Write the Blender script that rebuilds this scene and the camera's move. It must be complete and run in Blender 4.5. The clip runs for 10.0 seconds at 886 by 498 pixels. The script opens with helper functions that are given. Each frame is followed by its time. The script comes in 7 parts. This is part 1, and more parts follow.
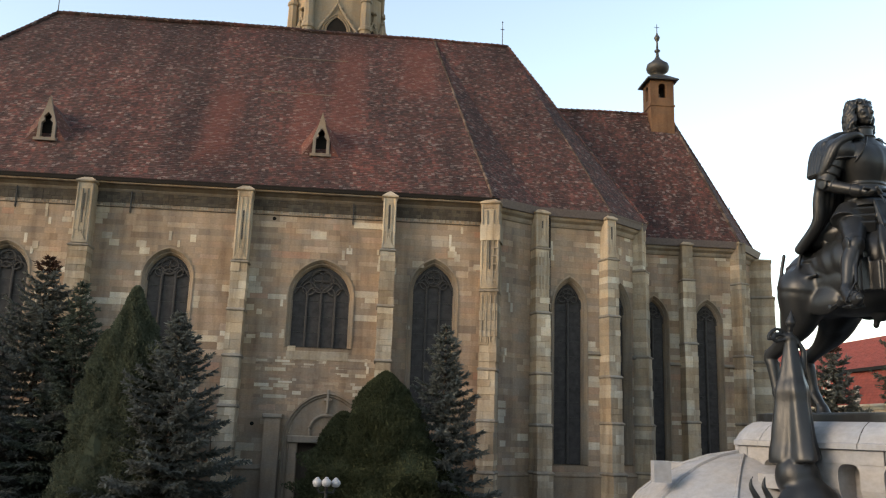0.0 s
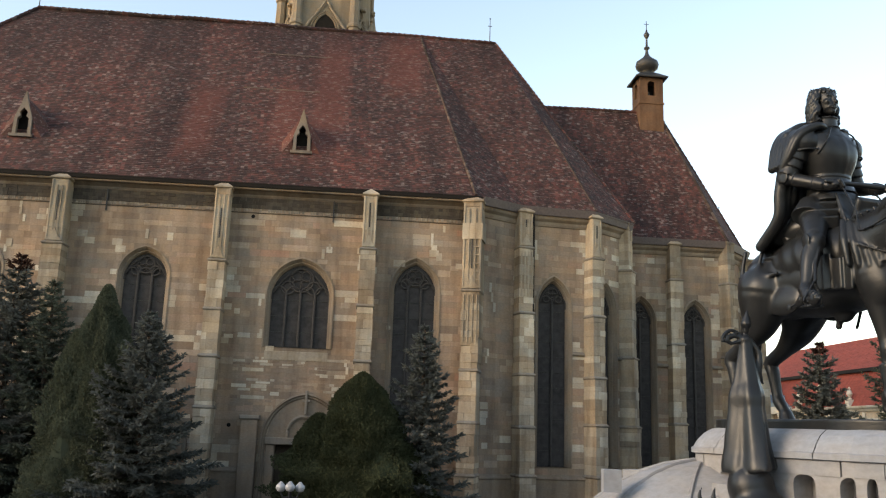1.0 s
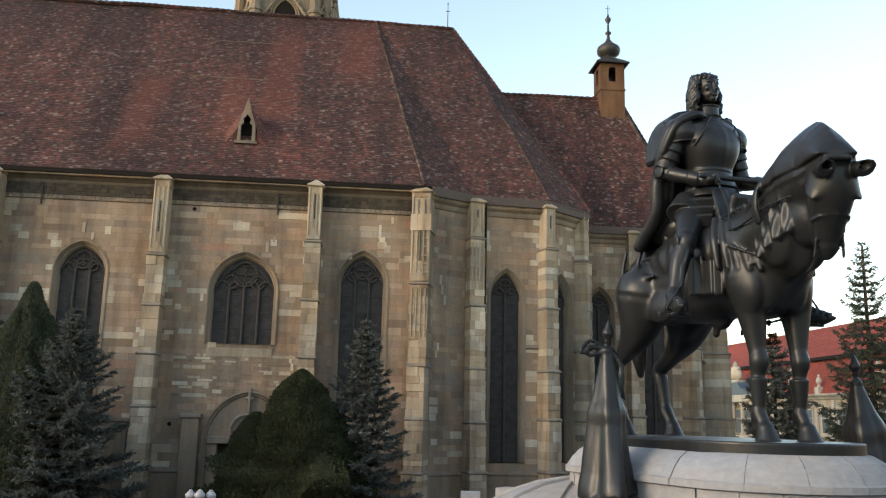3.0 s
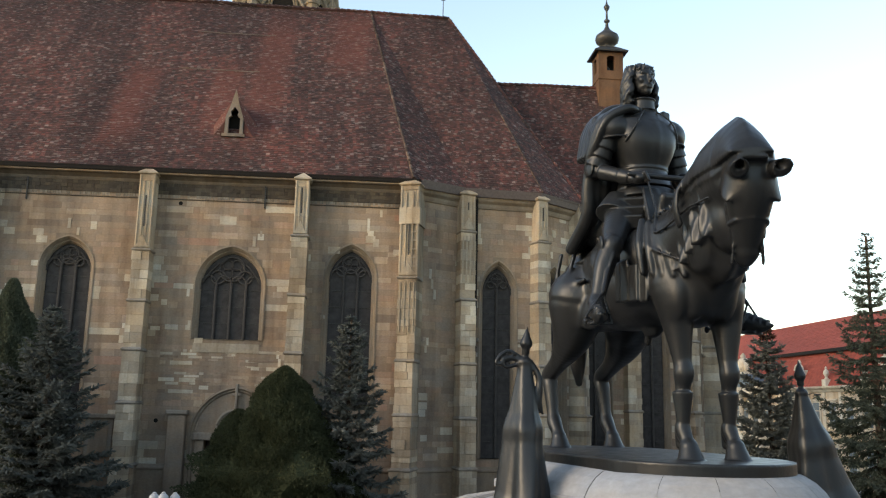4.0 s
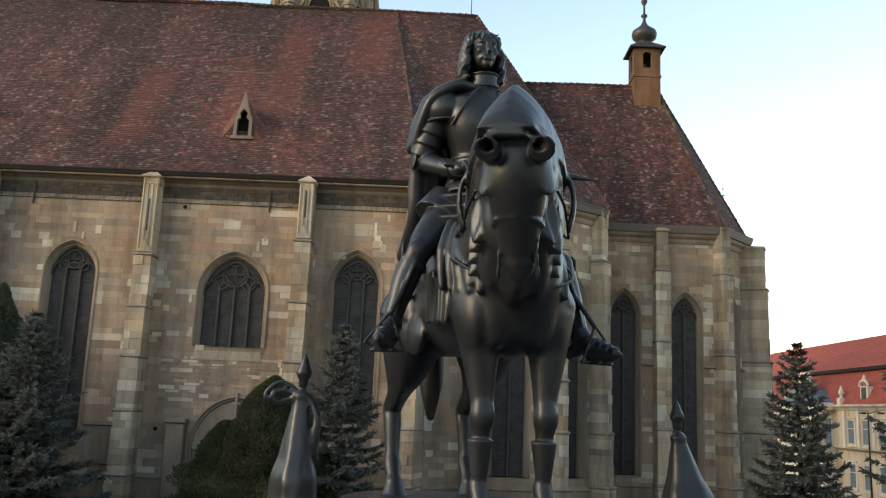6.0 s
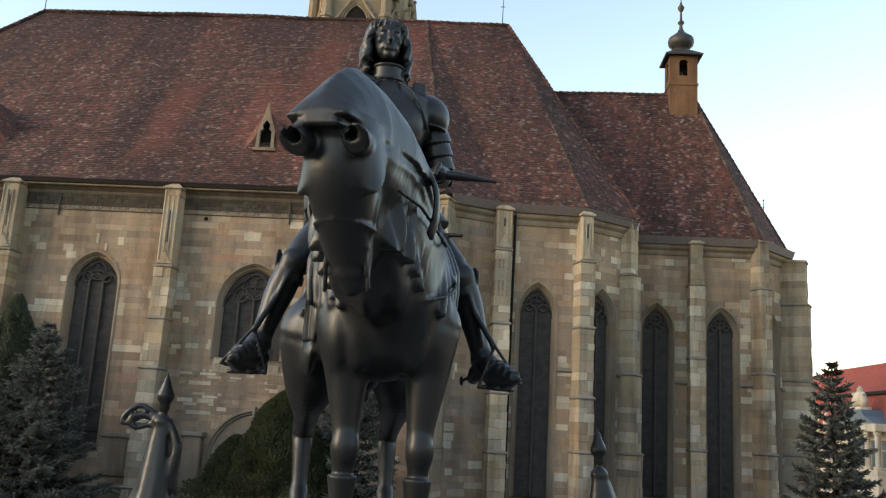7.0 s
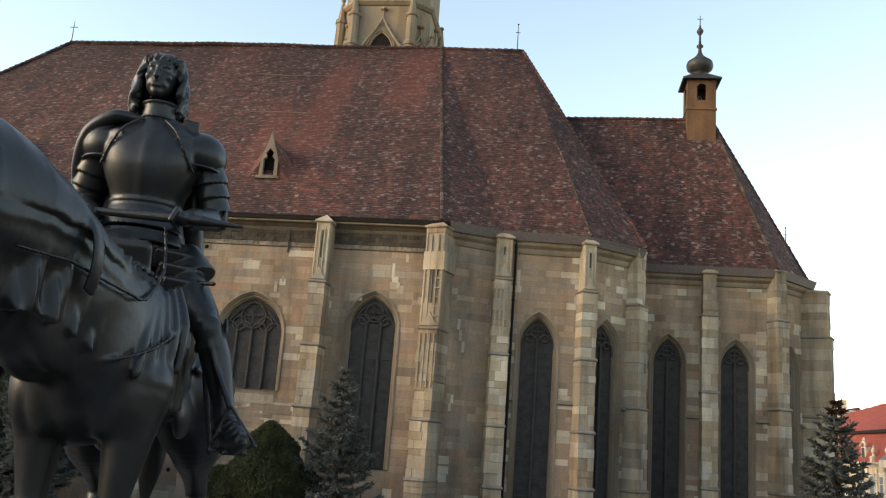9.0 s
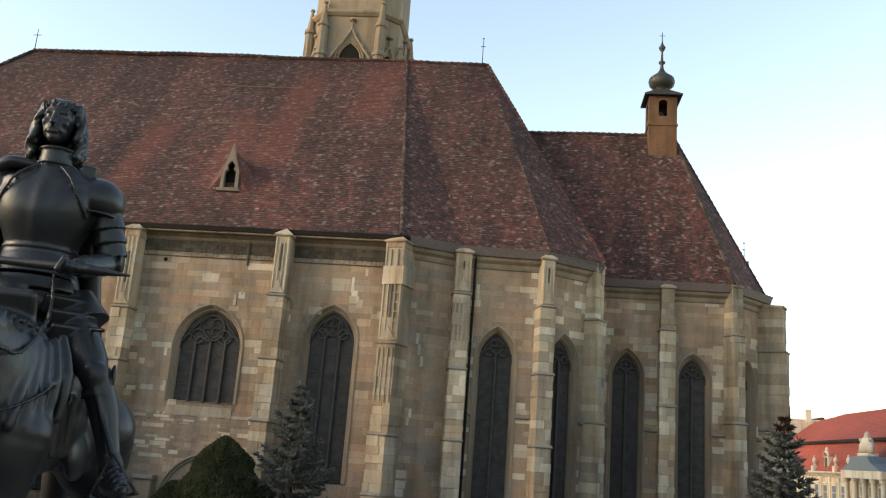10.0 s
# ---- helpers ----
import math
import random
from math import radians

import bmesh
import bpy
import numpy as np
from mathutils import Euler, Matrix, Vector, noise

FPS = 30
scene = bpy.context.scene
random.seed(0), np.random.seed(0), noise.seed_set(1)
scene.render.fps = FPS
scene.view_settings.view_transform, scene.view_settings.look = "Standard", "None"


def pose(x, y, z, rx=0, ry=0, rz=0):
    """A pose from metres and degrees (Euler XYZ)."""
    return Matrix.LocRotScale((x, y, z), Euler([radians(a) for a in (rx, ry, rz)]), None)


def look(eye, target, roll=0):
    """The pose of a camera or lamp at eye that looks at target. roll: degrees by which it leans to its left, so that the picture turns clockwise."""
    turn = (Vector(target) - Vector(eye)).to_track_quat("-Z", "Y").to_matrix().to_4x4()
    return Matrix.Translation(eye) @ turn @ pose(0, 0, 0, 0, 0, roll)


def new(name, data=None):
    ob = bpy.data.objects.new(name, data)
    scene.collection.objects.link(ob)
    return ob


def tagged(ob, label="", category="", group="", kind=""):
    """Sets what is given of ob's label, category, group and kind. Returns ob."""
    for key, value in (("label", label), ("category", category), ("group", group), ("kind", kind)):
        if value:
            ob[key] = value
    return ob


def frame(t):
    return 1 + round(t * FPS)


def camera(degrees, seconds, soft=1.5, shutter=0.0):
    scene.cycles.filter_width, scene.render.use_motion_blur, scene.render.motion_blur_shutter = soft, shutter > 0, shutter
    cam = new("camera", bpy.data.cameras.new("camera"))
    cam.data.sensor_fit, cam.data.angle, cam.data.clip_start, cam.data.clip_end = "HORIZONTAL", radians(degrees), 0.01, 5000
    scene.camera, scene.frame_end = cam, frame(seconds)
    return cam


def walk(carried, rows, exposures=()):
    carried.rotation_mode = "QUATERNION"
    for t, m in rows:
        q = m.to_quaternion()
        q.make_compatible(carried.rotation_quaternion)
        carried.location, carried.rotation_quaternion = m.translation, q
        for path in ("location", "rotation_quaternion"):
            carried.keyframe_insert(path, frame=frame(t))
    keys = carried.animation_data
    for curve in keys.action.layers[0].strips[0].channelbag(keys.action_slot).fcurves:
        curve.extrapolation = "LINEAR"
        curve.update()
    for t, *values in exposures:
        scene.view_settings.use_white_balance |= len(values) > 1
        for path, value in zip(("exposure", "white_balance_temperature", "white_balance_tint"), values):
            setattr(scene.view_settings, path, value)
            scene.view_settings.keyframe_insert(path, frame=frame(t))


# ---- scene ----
cam = camera(54.8, 10.0, 1.2)
METRES, EYE, TILT, LEAN, TURN = 14.0, 5.0, 0.0, 0.0, -4.9
ROWS = [
    (0.0, 0.0040, -0.0022, -0.0016, -0.33, 11.97, -1.84),
    (0.5, 0.0358, 0.0242, 0.0007, -0.29, 11.99, -1.89),
    (1.0, 0.0680, 0.0486, 0.0071, -0.40, 11.97, -1.95),
    (1.5, 0.0998, 0.0689, 0.0139, -0.58, 11.91, -1.91),
    (2.0, 0.1327, 0.0863, 0.0211, -0.89, 11.75, -1.68),
    (2.5, 0.1673, 0.1034, 0.0310, -1.13, 11.49, -1.49),
    (3.0, 0.2081, 0.1217, 0.0427, -1.10, 11.14, -1.33),
    (4.5, 0.3531, 0.1922, 0.0756, 0.99, 10.31, -1.45),
    (5.0, 0.4105, 0.2280, 0.0831, 2.22, 10.33, -1.77),
    (6.5, 0.5649, 0.3465, 0.1071, 6.46, 10.99, -2.84),
    (7.0, 0.6165, 0.3834, 0.1144, 8.38, 11.38, -3.29),
    (7.5, 0.6629, 0.4132, 0.1225, 10.05, 11.72, -3.66),
    (8.0, 0.7110, 0.4345, 0.1310, 11.41, 12.06, -3.93),
    (8.5, 0.7535, 0.4468, 0.1392, 11.97, 12.37, -4.20),
    (9.0, 0.7925, 0.4530, 0.1504, 11.96, 12.75, -4.28),
    (9.5, 0.8238, 0.4519, 0.1621, 11.38, 13.06, -4.36),
    (10.0, 0.8493, 0.4458, 0.1774, 10.35, 13.30, -4.28),
]
walk(cam, [(t, pose(0, 0, EYE, TILT, LEAN, TURN) @ pose(METRES * x, METRES * y, METRES * z, 90 + pitch, roll, yaw)) for t, x, y, z, yaw, pitch, roll in ROWS], [(0.0, 2.38, 8200, 14), (4.5, 2.38, 7850, 11), (10.0, 2.43, 8300, 12)])

# ---------------------------------------------------------------- world, sun, light
SKY_STRENGTH, SUN_STRENGTH = 0.1, 0.34
world = bpy.data.worlds.new("evening_sky")
scene.world = world
world.use_nodes = True
wn = world.node_tree.nodes
sky = wn.new("ShaderNodeTexSky")
sky.sky_type, sky.sun_disc = "NISHITA", False
sky.sun_elevation, sky.sun_rotation = radians(14), radians(248)
sky.altitude, sky.air_density, sky.dust_density, sky.ozone_density = 300, 1.0, 0.75, 1.0
wn["Background"].inputs["Strength"].default_value = SKY_STRENGTH
world.node_tree.links.new(sky.outputs["Color"], wn["Background"].inputs["Color"])
sun = new("sun", bpy.data.lights.new("sun", "SUN"))
sun.data.energy, sun.data.angle, sun.data.color = SUN_STRENGTH, radians(25), (1.0, 0.93, 0.86)
sun.matrix_world = look((-60, -22, 26), (0, 0, 0))


# ---------------------------------------------------------------- materials
def material(name, rough=0.8, metal=0.0, spec=0.4):
    m = bpy.data.materials.new(name)
    m.use_nodes = True
    b = m.node_tree.nodes["Principled BSDF"]
    b.inputs["Roughness"].default_value = rough
    b.inputs["Metallic"].default_value = metal
    b.inputs["Specular IOR Level"].default_value = spec
    return m, m.node_tree.nodes, m.node_tree.links, b


def noise_node(nodes, links, scale, detail=4.0, stretch=(1, 1, 1), coords="Object", rough=0.6):
    tc = nodes.new("ShaderNodeTexCoord")
    mp = nodes.new("ShaderNodeMapping")
    mp.inputs["Scale"].default_value = stretch
    n = nodes.new("ShaderNodeTexNoise")
    n.inputs["Scale"].default_value, n.inputs["Detail"].default_value, n.inputs["Roughness"].default_value = scale, detail, rough
    links.new(tc.outputs[coords], mp.inputs["Vector"])
    links.new(mp.outputs["Vector"], n.inputs["Vector"])
    return n.outputs["Fac"]


def ramp(nodes, links, fac, stops, interpolation="LINEAR"):
    r = nodes.new("ShaderNodeValToRGB")
    r.color_ramp.interpolation = interpolation
    while len(r.color_ramp.elements) < len(stops):
        r.color_ramp.elements.new(0.5)
    for e, (p, c) in zip(r.color_ramp.elements, stops):
        e.position, e.color = p, (*c, 1) if len(c) == 3 else c
    links.new(fac, r.inputs["Fac"])
    return r.outputs["Color"]


def mixed(nodes, links, a, b, fac=1.0, kind="MULTIPLY"):
    m = nodes.new("ShaderNodeMix")
    m.data_type, m.blend_type = "RGBA", kind
    for value, socket in ((fac, m.inputs["Factor"]), (a, m.inputs[6]), (b, m.inputs[7])):
        if isinstance(value, (int, float)):
            socket.default_value = value
        elif isinstance(value, tuple):
            socket.default_value = (*value, 1)
        else:
            links.new(value, socket)
    return m.outputs[2]


def bump(nodes, links, b, height, strength=0.3, distance=0.02):
    n = nodes.new("ShaderNodeBump")
    n.inputs["Strength"].default_value, n.inputs["Distance"].default_value = strength, distance
    links.new(height, n.inputs["Height"])
    links.new(n.outputs["Normal"], b.inputs["Normal"])


def random_socket(nodes, source):
    if source == "island":
        return nodes.new("ShaderNodeNewGeometry").outputs["Random Per Island"]
    return nodes.new("ShaderNodeObjectInfo").outputs["Random"]


def stone_material(name, stops, source="island", stain=(0.62, 1.15), relief=0.5, streaks=0.75):
    m, n, l, b = material(name, 0.92, 0, 0.25)
    c = ramp(n, l, random_socket(n, source), stops)
    big = noise_node(n, l, 0.35, 5, (1, 1, 0.5))
    c = mixed(n, l, c, ramp(n, l, big, [(0.3, (stain[0],) * 3), (0.68, (stain[1], stain[1] * 0.98, stain[1] * 0.95))]))
    streak = noise_node(n, l, 1.3, 6, (1, 1, 0.12))
    c = mixed(n, l, c, ramp(n, l, streak, [(0.34, (0.6, 0.57, 0.55)), (0.55, (1, 1, 1))]), streaks)
    hue = noise_node(n, l, 0.6, 4, (1, 1, 1.8))
    c = mixed(n, l, c, ramp(n, l, hue, [(0.35, (1.07, 0.985, 0.89)), (0.65, (0.93, 0.985, 1.05))]))
    fine = noise_node(n, l, 9.0, 6, (1, 1, 1.6))
    c = mixed(n, l, c, ramp(n, l, fine, [(0.25, (0.84, 0.83, 0.82)), (0.75, (1.12, 1.12, 1.12))]))
    l.new(c, b.inputs["Base Color"])
    bump(n, l, b, noise_node(n, l, 7.0, 5), relief * 0.6, 0.03)
    return m


WALL_STOPS = [(0.0, (0.226, 0.166, 0.125)), (0.16, (0.33, 0.248, 0.182)), (0.32, (0.264, 0.205, 0.161)), (0.48, (0.352, 0.257, 0.185)), (0.62, (0.277, 0.208, 0.156)), (0.76, (0.325, 0.225, 0.167)), (0.88, (0.363, 0.287, 0.217)), (0.96, (0.413, 0.326, 0.25)), (1.0, (0.341, 0.203, 0.148))]
PALE_STOPS = [(0.0, (0.4, 0.34, 0.265)), (0.5, (0.49, 0.43, 0.345)), (1.0, (0.6, 0.54, 0.445))]
BUTT_STOPS = [(0.0, (0.25, 0.196, 0.147)), (0.3, (0.3, 0.241, 0.182)), (0.5, (0.36, 0.3, 0.23)), (0.75, (0.42, 0.36, 0.28)), (0.9, (0.49, 0.43, 0.345)), (1.0, (0.6, 0.54, 0.445))]
M_WALL = stone_material("weathered_sandstone_blocks", WALL_STOPS)
M_WALL_PIECE = stone_material("weathered_sandstone_single_blocks", WALL_STOPS, "object")
M_BUTT = stone_material("pale_sandstone_quoins", BUTT_STOPS, "island", (0.45, 1.2), 0.6, 1.0)
M_BUTT_PIECE = stone_material("pale_sandstone_single_quoins", [(0.0, (0.29, 0.23, 0.17)), (0.3, (0.345, 0.28, 0.208)), (0.6, (0.39, 0.325, 0.245)), (0.85, (0.44, 0.375, 0.29)), (1.0, (0.54, 0.475, 0.38))], "object", (0.45, 1.2), 0.6, 1.0)
M_PALE = stone_material("cream_repair_blocks", PALE_STOPS)
M_MORTAR = stone_material("lime_mortar", [(0.0, (0.235, 0.182, 0.138)), (1.0, (0.26, 0.204, 0.155))])
M_TRIM = stone_material("carved_limestone_trim", [(0.0, (0.225, 0.18, 0.137)), (1.0, (0.285, 0.23, 0.178))])
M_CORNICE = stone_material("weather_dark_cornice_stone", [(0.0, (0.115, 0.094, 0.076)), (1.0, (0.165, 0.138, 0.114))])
M_LEDGE = stone_material("lead_grey_ledge_stone", [(0.0, (0.17, 0.15, 0.125)), (1.0, (0.29, 0.255, 0.215))])
M_DORMER = stone_material("grey_dormer_stone", [(0.0, (0.15, 0.127, 0.108)), (1.0, (0.2, 0.17, 0.145))])
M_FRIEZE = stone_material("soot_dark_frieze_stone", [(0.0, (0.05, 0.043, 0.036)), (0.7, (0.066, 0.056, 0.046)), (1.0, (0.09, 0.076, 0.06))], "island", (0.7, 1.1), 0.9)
M_HIP = stone_material("grey_hip_mortar", [(0.0, (0.05, 0.034, 0.029)), (0.7, (0.075, 0.052, 0.045)), (1.0, (0.15, 0.115, 0.1))])
M_TOWER = stone_material("warm_tower_limestone", [(0.0, (0.2, 0.165, 0.123)), (0.6, (0.245, 0.205, 0.155)), (1.0, (0.3, 0.255, 0.2))], "island", (0.75, 1.08))
M_CREAM = stone_material("cream_plaster", [(0.0, (0.5, 0.4, 0.3)), (1.0, (0.56, 0.455, 0.345))], "island", (0.85, 1.05), 0.1)
M_FRONT = stone_material("weathered_beige_plaster", [(0.0, (0.3, 0.26, 0.21)), (1.0, (0.35, 0.3, 0.24))], "island", (0.7, 1.1), 0.1)
M_CREAM_TRIM = stone_material("pale_stone_dressing", [(0.0, (0.55, 0.5, 0.42)), (1.0, (0.66, 0.6, 0.5))], "island", (0.8, 1.05), 0.1)
M_MARBLE = stone_material("pale_grey_limestone_pedestal", [(0.0, (0.27, 0.272, 0.28)), (1.0, (0.32, 0.323, 0.333))], "island", (0.93, 1.03), 0.1, 0.25)
M_PORTAL = stone_material("grey_brown_portal_stone", [(0.0, (0.235, 0.186, 0.143)), (1.0, (0.275, 0.22, 0.17))])
M_OCHRE = stone_material("ochre_turret_plaster", [(0.0, (0.098, 0.056, 0.034)), (1.0, (0.13, 0.074, 0.045))], "island", (0.4, 1.3), 0.3)


RELAID = ((-2.7, -1.1, 19.0, 30.2), (1.2, 3.7, 25.5, 30.2), (-9.5, -8.0, 19.0, 24.0), (-4.8, -3.4, 20.0, 24.5))


def along(n, l, axis, lo, hi, stops, waver=0.0):
    """A ramp over the world's x or z, with a wavering edge."""
    q = n.new("ShaderNodeSeparateXYZ")
    l.new(n.new("ShaderNodeNewGeometry").outputs["Position"], q.inputs[0])
    v = q.outputs[axis]
    if waver:
        a = n.new("ShaderNodeMath")
        a.operation = "MULTIPLY_ADD"
        l.new(noise_node(n, l, 1.4, 4, (1.6, 0.7, 0.7)), a.inputs[0])
        a.inputs[1].default_value = 2 * waver
        l.new(v, a.inputs[2])
        v, lo, hi = a.outputs[0], lo + waver, hi + waver
    r = n.new("ShaderNodeMapRange")
    r.inputs["From Min"].default_value, r.inputs["From Max"].default_value = lo, hi
    l.new(v, r.inputs["Value"])
    return ramp(n, l, r.outputs["Result"], stops)


def tile_material(name, stops, blotch=0.9, relaid=False):
    m, n, l, b = material(name, 0.85, 0, 0.3)
    c = ramp(n, l, random_socket(n, "island"), stops)
    big = noise_node(n, l, 0.22, 5, (1.0, 0.35, 0.35))
    c = mixed(n, l, c, ramp(n, l, big, [(0.32, (0.5, 0.48, 0.49)), (0.5, (0.9, 0.9, 0.9)), (0.7, (1.25, 1.05, 1.0))]), blotch)
    mid = noise_node(n, l, 1.9, 6, (1, 0.8, 0.8), rough=0.75)
    c = mixed(n, l, c, ramp(n, l, mid, [(0.34, (0.42, 0.42, 0.43)), (0.5, (0.9, 0.9, 0.9)), (0.64, (1.4, 1.28, 1.2))]), blotch)
    run = noise_node(n, l, 0.7, 4, (1.0, 0.06, 0.06))
    c = mixed(n, l, c, ramp(n, l, run, [(0.35, (0.58, 0.58, 0.6)), (0.55, (1.0, 1.0, 1.0)), (0.72, (1.18, 1.05, 1.02))]), blotch)
    if relaid:
        # darker weathered strip along the ridge, columns of newer red tiles
        c = mixed(n, l, c, along(n, l, 2, 25.5, 31.5, [(0.0, (1, 1, 1)), (0.6, (0.8, 0.78, 0.8)), (1.0, (0.62, 0.6, 0.63))]))
        for x0, x1, z0, z1 in RELAID:
            wx = along(n, l, 0, x0 - 0.5, x1 + 0.5, [(0.0, (0, 0, 0)), (0.3, (1, 1, 1)), (0.7, (1, 1, 1)), (1.0, (0, 0, 0))], 0.7)
            wz = along(n, l, 2, z0 - 1.5, z1 + 1.5, [(0.0, (0, 0, 0)), (0.25, (1, 1, 1)), (0.75, (1, 1, 1)), (1.0, (0, 0, 0))], 1.2)
            c = mixed(n, l, c, (0.14, 0.043, 0.03), mixed(n, l, mixed(n, l, wx, wz), (0.45, 0.45, 0.45)), "MIX")
    lichen = noise_node(n, l, 14.0, 4)
    c = mixed(n, l, c, (0.26, 0.2, 0.175), ramp(n, l, lichen, [(0.6, (0, 0, 0)), (0.8, (0.3, 0.3, 0.3))]), "MIX")
    dash = noise_node(n, l, 3.6, 2, (0.7, 2.9, 2.9), rough=0.65)
    c = mixed(n, l, c, (0.2, 0.158, 0.145), ramp(n, l, dash, [(0.6, (0, 0, 0)), (0.66, (0.7 * blotch,) * 3)]), "MIX")
    l.new(c, b.inputs["Base Color"])
    bump(n, l, b, noise_node(n, l, 40.0, 4), 0.3, 0.01)
    return m


M_TILE = tile_material("old_red_plain_tiles", [(0.0, (0.0394, 0.0239, 0.0211)), (0.3, (0.0563, 0.0289, 0.0239)), (0.6, (0.0739, 0.0331, 0.0275)), (0.8, (0.095, 0.0352, 0.0289)), (0.91, (0.106, 0.0422, 0.0338)), (0.95, (0.12, 0.0783, 0.07)), (1.0, (0.175, 0.138, 0.127))], 0.9, True)
M_NEWTILE = tile_material("bright_red_roof_tiles", [(0.0, (0.25, 0.05, 0.032)), (1.0, (0.32, 0.066, 0.043))], 0.25)


def plain(name, color, rough=0.6, metal=0.0, spec=0.4, vary=0.25, scale=8.0, relief=0.15):
    m, n, l, b = material(name, rough, metal, spec)
    f = noise_node(n, l, scale, 6)
    l.new(mixed(n, l, tuple(color), ramp(n, l, f, [(0.25, (1 - vary,) * 3), (0.75, (1 + vary,) * 3)])), b.inputs["Base Color"])
    if relief:
        bump(n, l, b, f, relief, 0.02)
    return m


M_BRONZE, bn, bl, bb = material("dark_patinated_bronze", 0.4, 0.0, 0.36)
patina = noise_node(bn, bl, 2.2, 6, (1, 1, 0.3))
bcol = ramp(bn, bl, patina, [(0.3, (0.0125, 0.0125, 0.0125)), (0.58, (0.0155, 0.016, 0.0163)), (0.74, (0.023, 0.028, 0.029))])
bl.new(bcol, bb.inputs["Base Color"])
bl.new(ramp(bn, bl, noise_node(bn, bl, 7.0, 6, (1, 1, 0.3)), [(0.3, (0.29,) * 3), (0.7, (0.44,) * 3)]), bb.inputs["Roughness"])
bump(bn, bl, bb, noise_node(bn, bl, 9.0, 5), 0.3, 0.014)
M_GLASS = plain("dark_leaded_glass", (0.038, 0.034, 0.033), 0.5, 0.0, 0.12, 0.5, 3.0, 0.25)
M_LEAD = plain("dark_lead_and_iron", (0.035, 0.033, 0.03), 0.6, 0.3, 0.4)
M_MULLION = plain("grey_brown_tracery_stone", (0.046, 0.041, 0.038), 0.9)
M_DARK = plain("dark_interior", (0.012, 0.011, 0.01), 0.9, 0, 0.1)
# near black: shade below the roof edge is put into this colour
M_GUTTER = plain("dark_zinc_gutter", (0.016, 0.014, 0.013), 0.8, 0.0, 0.15)
M_FASCIA = plain("mauve_brown_painted_fascia", (0.105, 0.084, 0.08), 0.6, 0.1)
M_COPPER = plain("dark_sheet_metal_dome", (0.03, 0.031, 0.032), 0.55, 0.15)
M_LEADROOF = plain("blue_grey_sheet_roof", (0.1, 0.13, 0.16), 0.5, 0.3)
M_OAK = plain("dark_oak_door", (0.05, 0.032, 0.02), 0.7)
M_IRON = plain("black_painted_iron", (0.02, 0.02, 0.021), 0.45, 0.4)
M_GLOBE = plain("opal_glass_globe", (0.36, 0.35, 0.345), 0.3, 0, 0.5, 0.05, 3, 0)
M_BARK = plain("spruce_bark", (0.075, 0.055, 0.042), 0.95, 0, 0.2, 0.4, 12, 0.6)
M_GROUND = plain("granite_square_paving", (0.085, 0.082, 0.078), 0.85, 0, 0.3, 0.3, 0.6, 0.2)
M_PAINTW = plain("white_car_paint", (0.62, 0.63, 0.64), 0.25, 0.1, 0.5, 0.03, 2, 0)
M_PAINTD = plain("dark_car_paint", (0.03, 0.035, 0.045), 0.25, 0.3, 0.5, 0.03, 2, 0)
M_RUBBER = plain("black_rubber", (0.02, 0.02, 0.02), 0.9)


def leaf_material(name, stops):
    m, n, l, b = material(name, 0.85, 0, 0.08)
    c = ramp(n, l, random_socket(n, "island"), stops)
    c = mixed(n, l, c, ramp(n, l, noise_node(n, l, 0.9, 3), [(0.3, (0.85,) * 3), (0.7, (1.12,) * 3)]))
    l.new(c, b.inputs["Base Color"])
    t, mix = n.new("ShaderNodeBsdfTranslucent"), n.new("ShaderNodeMixShader")
    l.new(c, t.inputs["Color"])
    mix.inputs["Fac"].default_value = 0.4
    l.new(b.outputs[0], mix.inputs[1])
    l.new(t.outputs[0], mix.inputs[2])
    l.new(mix.outputs[0], n["Material Output"].inputs["Surface"])
    return m


M_SPRUCE = leaf_material("blue_spruce_needles", [(0.0, (0.124, 0.13, 0.116)), (0.6, (0.134, 0.141, 0.126)), (1.0, (0.144, 0.151, 0.136))])
M_FIR = leaf_material("dark_green_needles", [(0.0, (0.08, 0.094, 0.072)), (0.7, (0.105, 0.122, 0.094)), (1.0, (0.13, 0.15, 0.115))])
M_THUJA = leaf_material("thuja_scale_leaves", [(0.0, (0.056, 0.062, 0.032)), (0.6, (0.064, 0.071, 0.037)), (1.0, (0.072, 0.08, 0.043))])
M_CYPRESS = leaf_material("deep_green_scale_leaves", [(0.0, (0.08, 0.09, 0.06)), (0.6, (0.094, 0.106, 0.07)), (1.0, (0.108, 0.12, 0.08))])
M_RUST = leaf_material("dry_brown_needles", [(0.0, (0.055, 0.03, 0.022)), (1.0, (0.1, 0.054, 0.04))])


# ---------------------------------------------------------------- mesh helpers
def mesh_of(name, verts, faces, mat, smooth=False):
    me = bpy.data.meshes.new(name)
    me.from_pydata([tuple(map(float, v)) for v in verts], [], [tuple(map(int, f)) for f in faces])
    me.materials.append(mat)
    if smooth:
        me.shade_smooth()
    return me


def attach(ob, parent):
    ob.parent = parent
    base = parent
    spot = Vector((0, 0, 0))
    while base:
        spot += base.location
        base = base.parent
    ob.location = ob.location - spot
    return ob


def piece(name, verts, faces, mat, parent, label="", kind="", smooth=False):
    ob = new(name, mesh_of(name, verts, faces, mat, smooth))
    attach(ob, parent)
    return tagged(ob, label, "", "", kind)


def thing(name, at, label, category, group="", kind=""):
    ob = new(name)
    ob.location = at
    ob.empty_display_size = 0.2
    return tagged(ob, label, category, group, kind)


